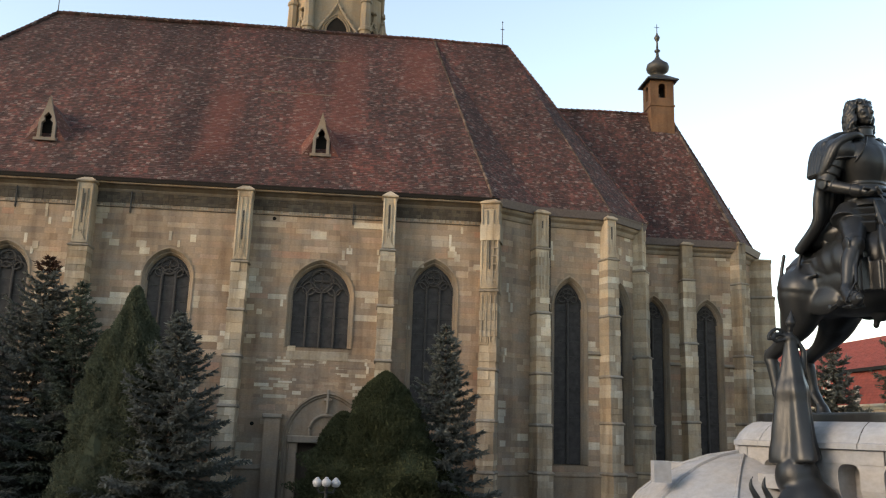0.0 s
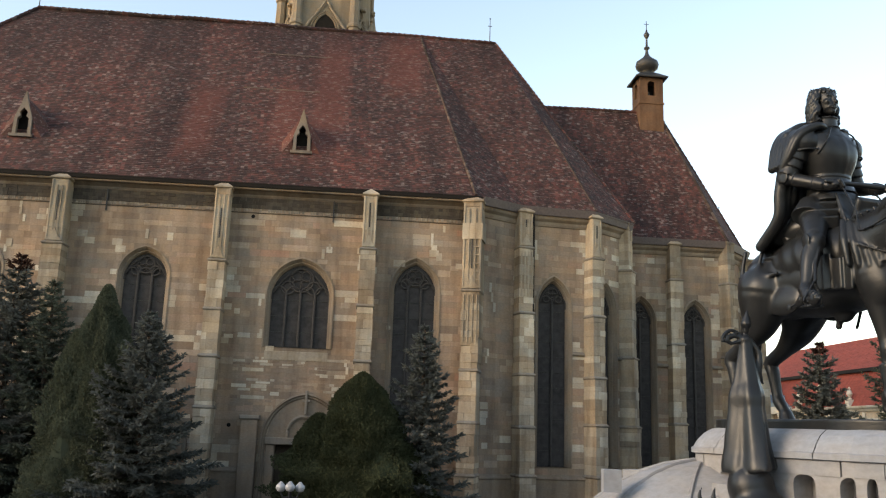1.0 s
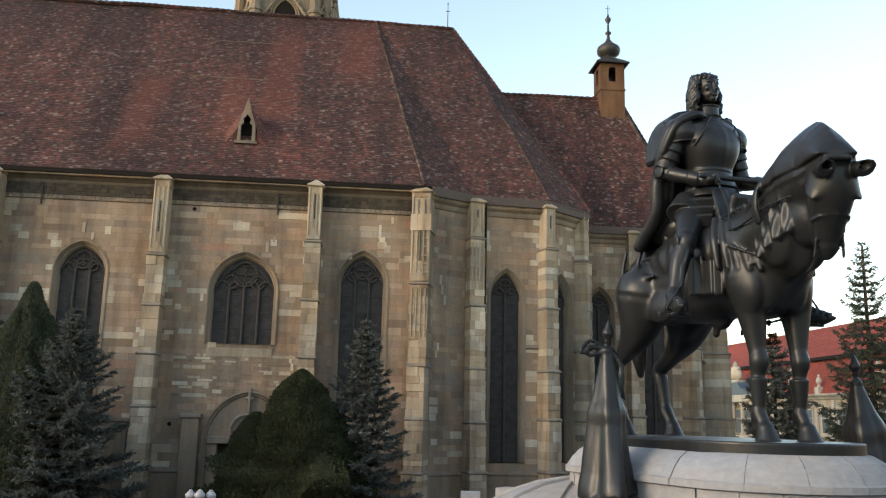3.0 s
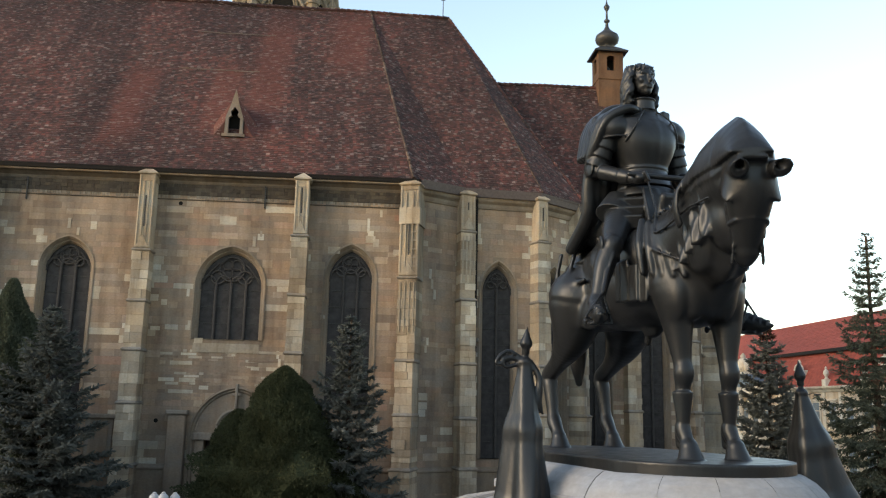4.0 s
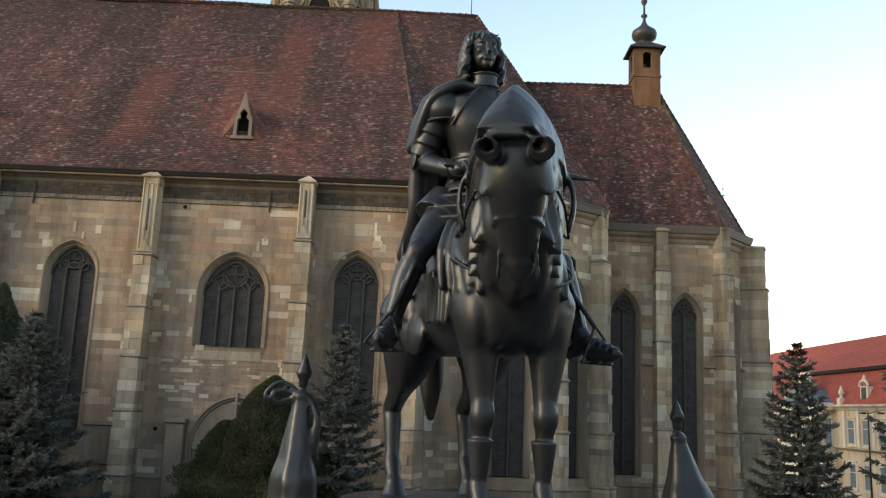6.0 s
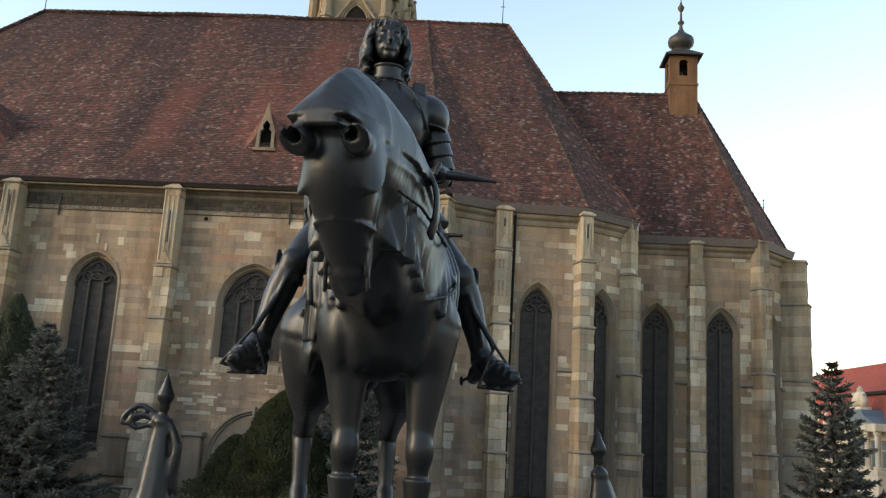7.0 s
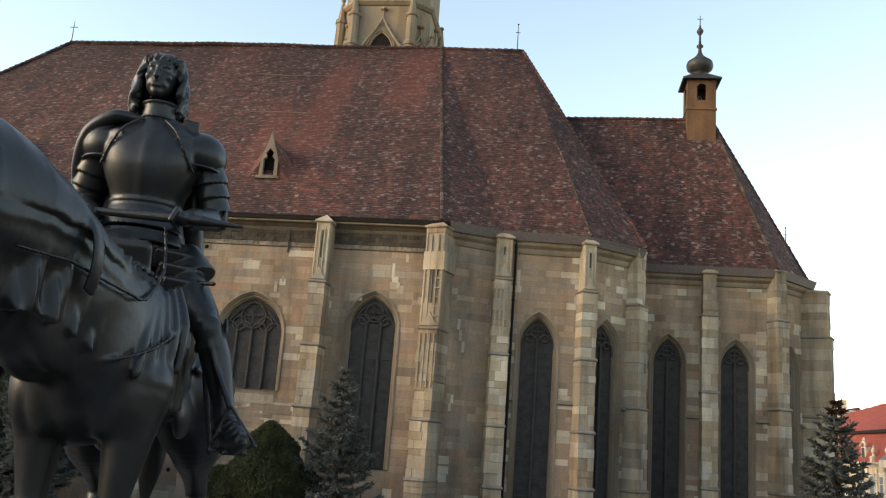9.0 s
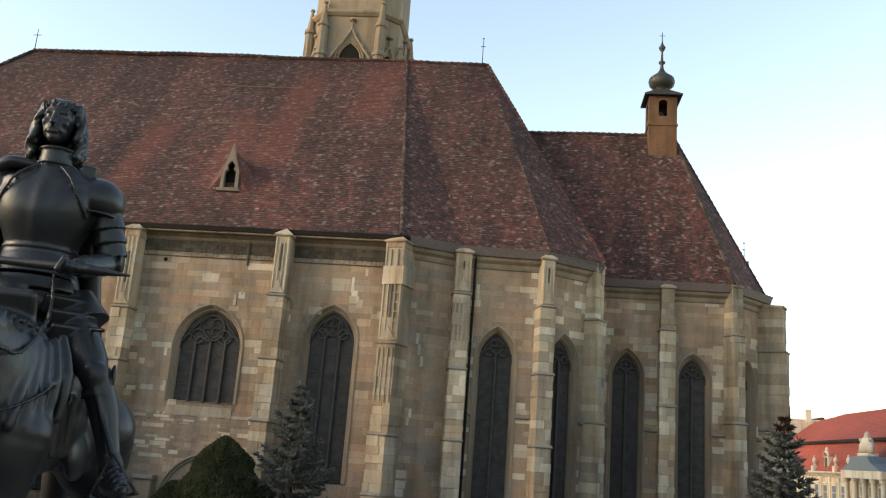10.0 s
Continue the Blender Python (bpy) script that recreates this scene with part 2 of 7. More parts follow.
class Geo:
    """Collects vertices and faces."""

    def __init__(self):
        self.v, self.f = [], []

    def add(self, verts, faces):
        o = len(self.v)
        self.v.extend(verts)
        self.f.extend([tuple(i + o for i in f) for f in faces])
        return self

    def box(self, lo, hi, place=None, chamfer=0.0):
        x0, y0, z0 = lo
        x1, y1, z1 = hi
        if chamfer:
            c = chamfer
            v = [(x0 + c, y0, z0 + c), (x1 - c, y0, z0 + c), (x1 - c, y0, z1 - c), (x0 + c, y0, z1 - c),
                 (x0, y0 + c, z0), (x1, y0 + c, z0), (x1, y0 + c, z1), (x0, y0 + c, z1),
                 (x0, y1, z0), (x1, y1, z0), (x1, y1, z1), (x0, y1, z1)]
            f = [(0, 1, 2, 3), (4, 5, 1, 0), (5, 6, 2, 1), (6, 7, 3, 2), (7, 4, 0, 3), (8, 9, 5, 4), (9, 10, 6, 5), (10, 11, 7, 6), (11, 8, 4, 7), (11, 10, 9, 8)]
        else:
            v = [(x0, y0, z0), (x1, y0, z0), (x1, y1, z0), (x0, y1, z0), (x0, y0, z1), (x1, y0, z1), (x1, y1, z1), (x0, y1, z1)]
            f = [(0, 3, 2, 1), (4, 5, 6, 7), (0, 1, 5, 4), (1, 2, 6, 5), (2, 3, 7, 6), (3, 0, 4, 7)]
        if place:
            v = [place(*p) for p in v]
        return self.add(v, f)

    def loft(self, rings, closed=True, caps=False):
        n = len(rings[0])
        o = len(self.v)
        for r in rings:
            self.v.extend(r)
        for i in range(len(rings) - 1):
            for j in range(n if closed else n - 1):
                a, b = o + i * n + j, o + i * n + (j + 1) % n
                self.f.append((a, b, b + n, a + n))
        if caps:
            self.f.append(tuple(o + j for j in reversed(range(n))))
            self.f.append(tuple(o + (len(rings) - 1) * n + j for j in range(n)))
        return self

    def tube(self, path, radius, sides=6, closed=False):
        path = [Vector(p) for p in path]
        rings = []
        for i, p in enumerate(path):
            a = path[i - 1] if i or closed else p
            b = path[(i + 1) % len(path)] if i + 1 < len(path) or closed else p
            d = (b - a).normalized()
            side = d.orthogonal().normalized() if abs(d.z) > 0.99 else d.cross(Vector((0, 0, 1))).normalized()
            up = side.cross(d)
            r = radius[i] if isinstance(radius, (list, tuple)) else radius
            rings.append([tuple(p + r * (math.cos(k) * side + math.sin(k) * up)) for k in (2 * math.pi * j / sides for j in range(sides))])
        if closed:
            rings.append(rings[0])
        return self.loft(rings, True, not closed)

    def lathe(self, profile, centre, sides=20, squash=1.0):
        cx, cy = centre
        return self.loft([[(cx + r * math.cos(a), cy + squash * r * math.sin(a), z) for a in (2 * math.pi * j / sides for j in range(sides))] for r, z in profile], True, True)

    def weld(self):
        """Join corners that coincide."""
        seen, at = {}, []
        for p in self.v:
            at.append(seen.setdefault(tuple(round(c, 2) for c in p), len(seen)))
        first = {}
        for p, i in zip(self.v, at):
            first.setdefault(i, p)
        self.v = [first[i] for i in range(len(first))]
        self.f = [tuple(at[i] for i in f) for f in self.f]
        return self

    def put(self, name, mat, parent, label="", kind="", smooth=False):
        return piece(name, self.v, self.f, mat, parent, label, kind, smooth)


def lancet(half, rise, z0, zs, steps=9):
    """A pointed outline from the lower left over the apex to the lower right, in (s, z)."""
    R = (half * half + rise * rise) / (2 * half)
    top = math.asin(min(1.0, rise / R))
    arc = [(-half + R - R * math.cos(top * i / steps), zs + R * math.sin(top * i / steps)) for i in range(steps + 1)]
    left = [(-half, z0), (-half, z0 + 0.5 * (zs - z0))] + arc
    return left + [(-s, z) for s, z in reversed(left[:-1])]


class Wall:
    """A vertical plane from p to q; outward lies on the right hand of p to q."""

    def __init__(self, p, q):
        self.p, self.q = Vector((*p, 0)), Vector((*q, 0))
        self.u = (self.q - self.p).normalized()
        self.n = Vector((self.u.y, -self.u.x, 0))
        self.length = (self.q - self.p).length

    def at(self, s, d, z):
        v = self.p + self.u * s + self.n * d
        return (v.x, v.y, z)

    def s_of_x(self, x):
        return (x - self.p.x) / self.u.x


def wall_panel(wall, z0, z1, holes, thick):
    """A wall with real openings."""
    from mathutils.geometry import tessellate_polygon
    loops = [[(0, z0), (wall.length, z0), (wall.length, z1), (0, z1)]] + holes
    tris = tessellate_polygon([[Vector((s, z, 0)) for s, z in loop] for loop in loops])
    flat = [p for loop in loops for p in loop]
    g = Geo()
    n = len(flat)
    g.v = [wall.at(s, 0, z) for s, z in flat] + [wall.at(s, -thick, z) for s, z in flat]
    for t in tris:
        a, b, c = (Vector((*flat[i], 0)) for i in t)
        t = t if (b - a).cross(c - a).z > 0 else (t[0], t[2], t[1])
        g.f += [tuple(t), tuple(i + n for i in reversed(t))]
    o = 0
    for loop in loops:
        for i in range(len(loop)):
            a, b = o + i, o + (i + 1) % len(loop)
            g.f.append((a, b, b + n, a + n))
        o += len(loop)
    return g


def span_of(outline, z):
    """Left and right of a closed outline at height z, or None."""
    xs = []
    for (a, za), (b, zb) in zip(outline, outline[1:] + outline[:1]):
        if (za <= z) != (zb <= z):
            xs.append(a + (b - a) * (z - za) / (zb - za))
    return (min(xs), max(xs)) if len(xs) > 1 else None


def block_rows(wall, z0, z1, holes, rng, course=0.36, ends=(0, 0)):
    """The ashlar of a wall: (s0, s1, z0, z1) of each block, leaving out the openings."""
    z = z0
    while z < z1 - 0.12:
        h = min(course * rng.uniform(0.66, 1.2), z1 - z)
        if z1 - z - h < 0.15:
            h = z1 - z
        free = [(ends[0], wall.length - ends[1])]
        for hole in holes:
            cut = [span_of(hole, z + h * k) for k in (0.02, 0.5, 0.98)]
            cut = [c for c in cut if c]
            if not cut:
                continue
            a, b = min(c[0] for c in cut), max(c[1] for c in cut)
            free = [seg for lo, hi in free for seg in ((lo, min(hi, a)), (max(lo, b), hi)) if seg[1] - seg[0] > 0.05]
        for lo, hi in free:
            s = lo
            while s < hi - 0.01:
                w = rng.choice((0.36, 0.5, 0.62, 0.8, 1.0, 1.3)) * rng.uniform(0.8, 1.2)
                if hi - s - w < 0.25:
                    w = hi - s
                yield s, s + w, z, z + h
                s += w
        z += h


def add_block(g, wall, s0, s1, z0, z1, rng, proud=0.005):
    gap, c = 0.0015, 0.005
    d = proud * rng.uniform(0.35, 1.7)
    a, b, lo, hi = s0 + gap, s1 - gap, z0 + gap, z1 - gap
    g.add([wall.at(a, -0.02, lo), wall.at(b, -0.02, lo), wall.at(b, -0.02, hi), wall.at(a, -0.02, hi),
           wall.at(a + c, d, lo + c), wall.at(b - c, d, lo + c), wall.at(b - c, d, hi - c), wall.at(a + c, d, hi - c)],
          [(4, 5, 6, 7), (0, 1, 5, 4), (1, 2, 6, 5), (2, 3, 7, 6), (3, 0, 4, 7)])


def sweep(paths_xy, profile, z):
    """A moulding along a ground line: profile of (outward, height) round z."""
    g = Geo()
    pts = [Vector((*p, 0)) for p in paths_xy]
    rings = []
    for i, p in enumerate(pts):
        ns = []
        if i:
            d = (p - pts[i - 1]).normalized()
            ns.append(Vector((d.y, -d.x, 0)))
        if i + 1 < len(pts):
            d = (pts[i + 1] - p).normalized()
            ns.append(Vector((d.y, -d.x, 0)))
        n = sum(ns, Vector()).normalized()
        n = n / max(0.3, n.dot(ns[0]))
        rings.append([(p.x + n.x * o, p.y + n.y * o, z + h) for o, h in profile])
    g.loft(rings, True, True)
    return g


# ---------------------------------------------------------------- ground
g = Geo()
g.add([(-1500, -1500, 0), (1500, -1500, 0), (1500, 1500, 0), (-1500, 1500, 0)], [(0, 1, 2, 3)])
ground = new("ground", mesh_of("ground", g.v, g.f, M_GROUND))
tagged(ground, "grey granite paving of the open town square", "ground", "", "structure")

# plain unseen walls added round the square to block the bright low sky
for name, lo, hi in (("wall_square_south", (-78, -78, 0), (60, -72, 18)), ("wall_square_west", (-84, -78, 0), (-78, 90, 17)), ("wall_square_east", (47, -72, 0), (60, 57.9, 14))):
    ob = new(name, mesh_of(name, *(lambda q: (q.v, q.f))(Geo().box(lo, hi)), M_FRONT))
    tagged(ob, "plain plastered row of town houses round the square", "wall", "", "structure")

# ---------------------------------------------------------------- church: walls, windows, buttresses
church = thing("church", (-5, 52, 0), "gothic hall church of weathered sandstone with a steep red tiled roof", "church")
rng = random.Random(7)
EAVE, PLINTH, TOP = 16.9, 3.05, 16.92
NAVE = Wall((-33, 43.1), (6.4, 43.1))
FACET_A = Wall((6.4, 43.1), (8.75, 44.45))
FACET_B = Wall((8.75, 44.45), (12.7, 44.85))
FACET_C = Wall((12.7, 44.85), (15.15, 46.75))
RETURN = Wall((15.15, 46.75), (15.4, 50.1))
CHANCEL = Wall((15.4, 50.1), (22.45, 50.1))
FACET_D = Wall((22.45, 50.1), (24.6, 52.45))
FACET_E = Wall((24.6, 52.45), (24.6, 56.8))
FACET_F = Wall((24.6, 56.8), (22.45, 59.2))
NORTH_C = Wall((22.45, 59.2), (15.4, 59.2))
NORTH_N = Wall((15.4, 66.2), (-33, 66.2))
WEST = Wall((-33, 66.2), (-33, 43.1))
EAST_N = Wall((15.4, 59.2), (15.4, 66.2))


def shifted(outline, s):
    return [(a + s, z) for a, z in outline]


def grown(half, rise, z0, zs, o, s):
    return shifted(lancet(half + o, rise + 1.25 * o, z0, zs), s)


def window(wall, s, half, z0, zs, za, lights, sill, label, tracery):
    """A pointed church window: moulded surround, stone mullions and tracery, leaded panes."""
    rise = za - zs
    g = Geo()
    rings = []
    for o, d in ((0.3, -0.01), (0.29, 0.04), (0.23, 0.05), (0.19, -0.02), (0.17, -0.04), (0.11, -0.17), (0.08, -0.17), (0.0, -0.34), (0.0, -0.5)):
        rings.append([wall.at(a, d, z) for a, z in grown(half, rise, z0, zs, o, s)])
    rings.append(rings[0])
    g.loft([list(r) for r in rings], True)
    win = g.put("window", M_TRIM, church, label)
    # leaded panes between the mullions
    inner = grown(half, rise, z0, zs, 0.0, s)
    for i in range(lights):
        a0, a1 = s - half + 2 * half * i / lights, s - half + 2 * half * (i + 1) / lights
        cols = [a0 + (a1 - a0) * k / 4 for k in range(5)]
        tops = [max([z for z in (z0 + (za - z0) * j / 120 for j in range(121)) if (sp := span_of(inner, z)) and sp[0] - 0.02 <= c <= sp[1] + 0.02] or [zs]) for c in cols]
        v = [wall.at(c, -0.42, z0) for c in cols] + [wall.at(c, -0.42, t + 0.05) for c, t in zip(cols, tops)]
        piece("pane", v, [(k, k + 1, k + 6, k + 5) for k in range(4)], M_GLASS, win, "dark leaded glass pane")
    for i in range(1, lights):
        a = s - half + 2 * half * i / lights
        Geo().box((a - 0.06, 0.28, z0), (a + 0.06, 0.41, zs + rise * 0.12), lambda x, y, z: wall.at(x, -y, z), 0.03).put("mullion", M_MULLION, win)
    z = z0 + 0.8
    while z < zs:
        Geo().box((s - half, 0.385, z - 0.018), (s + half, 0.415, z + 0.018), lambda x, y, z: wall.at(x, -y, z)).put("saddle_bar", M_LEAD, win)
        z += 0.8
    t = Geo()
    if tracery:
        w = 2 * half / lights
        for i in range(lights):
            c = s - half + w * (i + 0.5)
            t.tube([wall.at(c + a, -0.33, z) for a, z in lancet(w / 2, w * 0.55, zs - 0.15, zs + rise * 0.08, 5)], 0.045, 5)
        R = half * 0.42
        cz = zs + rise * 0.52
        for cx, rr, zz in ((s, R, cz), (s - half * 0.45, R * 0.55, zs + rise * 0.28), (s + half * 0.45, R * 0.55, zs + rise * 0.28)):
            t.tube([wall.at(cx + rr * math.cos(k), -0.33, zz + rr * math.sin(k)) for k in (math.pi * j / 8 for j in range(16))], 0.045, 5, True)
        for k in range(4):
            a = math.pi / 4 + k * math.pi / 2
            t.tube([wall.at(s + R * (0.5 * math.cos(a) + 0.42 * math.cos(b)), -0.33, cz + R * (0.5 * math.sin(a) + 0.42 * math.sin(b))) for b in (2 * math.pi * j / 9 for j in range(9))], 0.03, 4, True)
        for sgn in (-1, 1):
            t.tube([wall.at(s + sgn * half * (0.95 - 0.5 * q), -0.33, zs + rise * (0.12 + 0.75 * q * (1.0 - 0.25 * q))) for q in (0, 0.25, 0.5, 0.75, 1.0)], 0.04, 5)
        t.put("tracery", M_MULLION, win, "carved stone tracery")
    if sill:
        g = Geo()
        g.loft([[wall.at(a, d, z) for d, z in ((-0.4, z0 + 0.04), (0.03, z0 - 0.2), (0.04, z0 - 0.62), (-0.4, z0 - 0.62))] for a in (s - half - 0.12, s - 0.3, s + 0.55, s + half + 0.12)], True, True)
        g.put("sill", M_BUTT, win, "pale sloping stone sill")
    return grown(half, rise, z0, zs, 0.27, s)


def dress(wall, name, z0, z1, holes, label, single=None):
    """Backing wall with its openings, faced with separate ashlar blocks."""
    w = wall_panel(wall, 0, 17.0, holes, 0.9).put(name, M_MORTAR, church, label)
    g, pale = Geo(), Geo()
    for s0, s1, a, b in block_rows(wall, z0, z1, holes, rng, 0.34):
        if single and single[0] < s0 < single[1] and single[2] < a < single[3] and len(STONES) < 300:
            q = Geo()
            add_block(q, wall, s0, s1, a, b, rng)
            STONES.append((q, w))
            continue
        near = 9.0
        for h in holes:
            sp = span_of(h, 0.5 * (a + b))
            if sp:
                near = min(near, abs(s1 - sp[0]), abs(s0 - sp[1]))
        edge = min([abs(0.5 * (s0 + s1) - e) for e in ends_of(wall)])
        patch = math.sin(0.5 * (wall.p.x + s0) + 1.0) * math.sin(0.9 * a + 0.3 * s0)
        chance = 0.015 + (0.2 if near < 0.05 and a > 10 else 0.04 if near < 0.05 else 0) + (0.26 if edge < 0.95 and patch > -0.2 else 0) + (0.04 if patch > 0.6 else 0)
        if wall is FACET_A:
            chance *= 0.3
        add_block(pale if rng.random() < chance else g, wall, s0, s1, a, b, rng)
    # cream patches let into the face: upright slips and squares, thickest round the openings
    for k in range(int(wall.length * 5.5)):
        s0, a = rng.uniform(0.2, wall.length - 0.5), z0 + (15.3 - z0) * rng.random() ** 0.75
        w0, h0 = rng.choice(((0.16, 0.5), (0.14, 0.36), (0.36, 0.3), (0.5, 0.34), (0.3, 0.4)))
        spans = [sp for h in holes for zz in (a, a + h0) if (sp := span_of(h, zz))]
        if any(sp[0] - 0.02 < s0 + w0 and s0 < sp[1] + 0.02 for sp in spans):
            continue
        head = min([math.hypot(s0 + w0 / 2 - sum(p[0] for p in h) / len(h), a - max(p[1] for p in h)) for h in holes] or [9])
        if rng.random() > (0.85 if head < 1.6 else 0.16):
            continue
        n = 1 + (rng.random() < 0.5) + (rng.random() < 0.3)
        for i in range(n):
            u, v = s0 + i * w0 * rng.uniform(-0.6, 0.9), a - i * h0 * 1.01
            if not any(sp[0] - 0.02 < u + w0 and u < sp[1] + 0.02 for h in holes for zz in (v, v + h0) if (sp := span_of(h, zz))):
                add_block(pale, wall, u, u + w0, v, v + h0, rng, 0.022)
    g.put("stonework", M_WALL, w, "coursed sandstone blocks", "stuff")
    pale.put("pale_stonework", M_PALE, w, "cream repair blocks among the brown", "stuff")
    return w


def ends_of(wall):
    return [0.0, wall.length] + ([sx(x) for x in (-22.0, -14.25, -6.45, 0.85)] if wall is NAVE else [wall.s_of_x(19.2)] if wall is CHANCEL else [])


STONES = []
sx = NAVE.s_of_x
holes_n = [
    window(NAVE, sx(-17.95), 1.02, 4.45, 12.0, 13.2, 3, False, "tall pointed window with dark leaded glass behind spruces", True),
    window(NAVE, sx(-10.05), 1.02, 4.45, 12.0, 13.2, 3, False, "tall pointed window with dark leaded glass", True),
    window(NAVE, sx(-2.4), 1.42, 8.8, 11.35, 12.98, 4, True, "broad pointed window above the portal with flowing tracery", True),
    window(NAVE, sx(3.3), 1.02, 5.75, 11.9, 13.3, 3, False, "tall pointed window with dark leaded glass", True),
]
holes_b = [window(FACET_B, FACET_B.s_of_x(10.75), 0.74, 3.45, 11.75, 13.0, 2, False, "slender pointed window of the side apse", True)]
holes_c = [window(FACET_C, FACET_C.length * 0.47, 0.72, 3.45, 11.75, 13.0, 2, False, "slender pointed window of the side apse", True)]
holes_h = [window(CHANCEL, CHANCEL.s_of_x(17.25), 0.66, 3.45, 11.9, 13.1, 2, False, "slender pointed chancel window", True),
           window(CHANCEL, CHANCEL.s_of_x(20.6), 0.66, 3.45, 11.9, 13.0, 2, False, "slender pointed chancel window", True)]
holes_d = [window(FACET_D, FACET_D.length * 0.5, 0.6, 3.45, 11.9, 13.0, 2, False, "slender pointed chancel window", True)]
# the portal's opening
door_hole = shifted([(-1.35, 0), (-1.35, 4.2), (1.35, 4.2), (1.35, 0)], sx(-1.75))
dress(NAVE, "wall_south", PLINTH, 15.62, holes_n + [door_hole], "nave wall of brown sandstone blocks with pale repairs", (sx(0.9), sx(5.4), 6.0, 15.7))
rub, rub_p = Geo(), Geo()
for s0, s1, a, b in block_rows(Wall((-5.4, 43.1), (0.3, 43.1)), 5.9, 8.3, [[(sx(-1.75) - sx(-5.4) + q, z) for q, z in lancet(2.4, 2.5, 0.0, 4.3)]], rng, 0.17):
    e = 0.35 * (s1 - s0)
    if rng.random() < 0.95:
        add_block(rub_p if rng.random() < 0.3 else rub, NAVE, sx(-5.4) + s0, sx(-5.4) + s0 + (s1 - s0) * rng.uniform(0.55, 0.98), a + rng.uniform(0, 0.03), b, rng, 0.018)
wall_s = [o for o in bpy.data.objects if o.name.startswith("wall_south") and o.parent == church][0]
rub.put("rubble_stone", M_WALL, wall_s, "rough small rubble above the portal", "stuff")
rub_p.put("rubble_stone", M_PALE, wall_s, "pale rubble among the brown", "stuff")
dress(FACET_A, "wall_southeast", PLINTH, 16.3, [], "blank angled wall of dark brown sandstone blocks")
dress(FACET_B, "wall_apse", PLINTH, 16.3, holes_b, "side apse wall of brown sandstone blocks")
dress(FACET_C, "wall_apse_east", PLINTH, 16.3, holes_c, "angled apse wall of brown sandstone blocks")
dress(RETURN, "wall_return", PLINTH, 16.3, [], "short return wall of sandstone blocks")
dress(CHANCEL, "wall_chancel", PLINTH, 16.3, holes_h, "chancel wall of brown sandstone blocks")
dress(FACET_D, "wall_chancel_angle", PLINTH, 16.3, holes_d, "angled chancel wall of sandstone blocks")
for w, n in ((FACET_E, "wall_east"), (FACET_F, "wall_northeast"), (NORTH_C, "wall_chancel_north"), (EAST_N, "wall_nave_east"), (NORTH_N, "wall_north"), (WEST, "wall_west")):
    wall_panel(w, 0, 17.0, [], 0.9).put(n, M_WALL, church, "plain sandstone wall")

south_line = [tuple(w.p.xy) for w in (NAVE, FACET_A, FACET_B, FACET_C, RETURN, CHANCEL, FACET_D, FACET_E)] + [tuple(FACET_E.q.xy)]
nave_line, rest_line = south_line[:2], south_line[1:]
door_a, door_b = -1.75 - 2.6, -1.75 + 2.6


def base_course(points):
    g = sweep(points, [(0.0, 0.02), (0.05, 0.0), (0.2, -0.14), (0.2, -0.2), (0.14, -0.24), (0.12, -3.05), (0.0, -3.05)], PLINTH)
    p = g.put("plinth", M_MORTAR, church, "projecting stone plinth with a sloped top")
    q = Geo()
    for a, b in zip(points, points[1:]):
        w = Wall(a, b)
        w.p, w.q = w.p + w.n * 0.125, w.q + w.n * 0.125
        for s0, s1, z0, z1 in block_rows(w, 0.0, PLINTH - 0.25, [], rng, 0.5):
            add_block(q, w, s0, s1, z0, z1, rng)
    q.put("plinth_stone", M_WALL, p, "", "stuff")


base_course([(-33, 43.1), (door_a, 43.1)])
base_course([(door_b, 43.1)] + rest_line)
CORNICE = [(0.0, -0.66), (0.05, -0.64), (0.09, -0.56), (0.1, -0.5), (0.3, -0.36), (0.42, -0.33), (0.44, -0.3), (0.44, -0.22), (0.0, -0.2)]
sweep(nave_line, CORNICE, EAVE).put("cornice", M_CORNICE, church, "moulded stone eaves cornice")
sweep(nave_line, [(0.44, -0.31), (0.47, -0.3), (0.47, -0.23), (0.44, -0.22)], EAVE).put("cornice_edge", M_TRIM, church, "pale weathered lip of the cornice")
# gutter colour includes the shade under the tiles
sweep(nave_line, [(0.4, -0.2), (0.56, -0.2), (0.62, -0.02), (0.58, 0.0), (0.4, -0.02)], EAVE - 0.02).put("gutter", M_GUTTER, church, "dark metal eaves gutter")
REST_CORNICE = [(0.0, -0.95), (0.07, -0.93), (0.12, -0.82), (0.14, -0.7), (0.3, -0.58), (0.34, -0.5), (0.34, -0.4), (0.0, -0.38)]
sweep(rest_line, REST_CORNICE, EAVE).put("cornice", M_TRIM, church, "two-step stone eaves cornice")
sweep(rest_line, [(0.3, -0.4), (0.46, -0.4), (0.58, -0.06), (0.6, 0.0), (0.3, -0.02)], EAVE - 0.01).put("fascia_gutter", M_FASCIA, church, "mauve-brown painted metal box gutter")

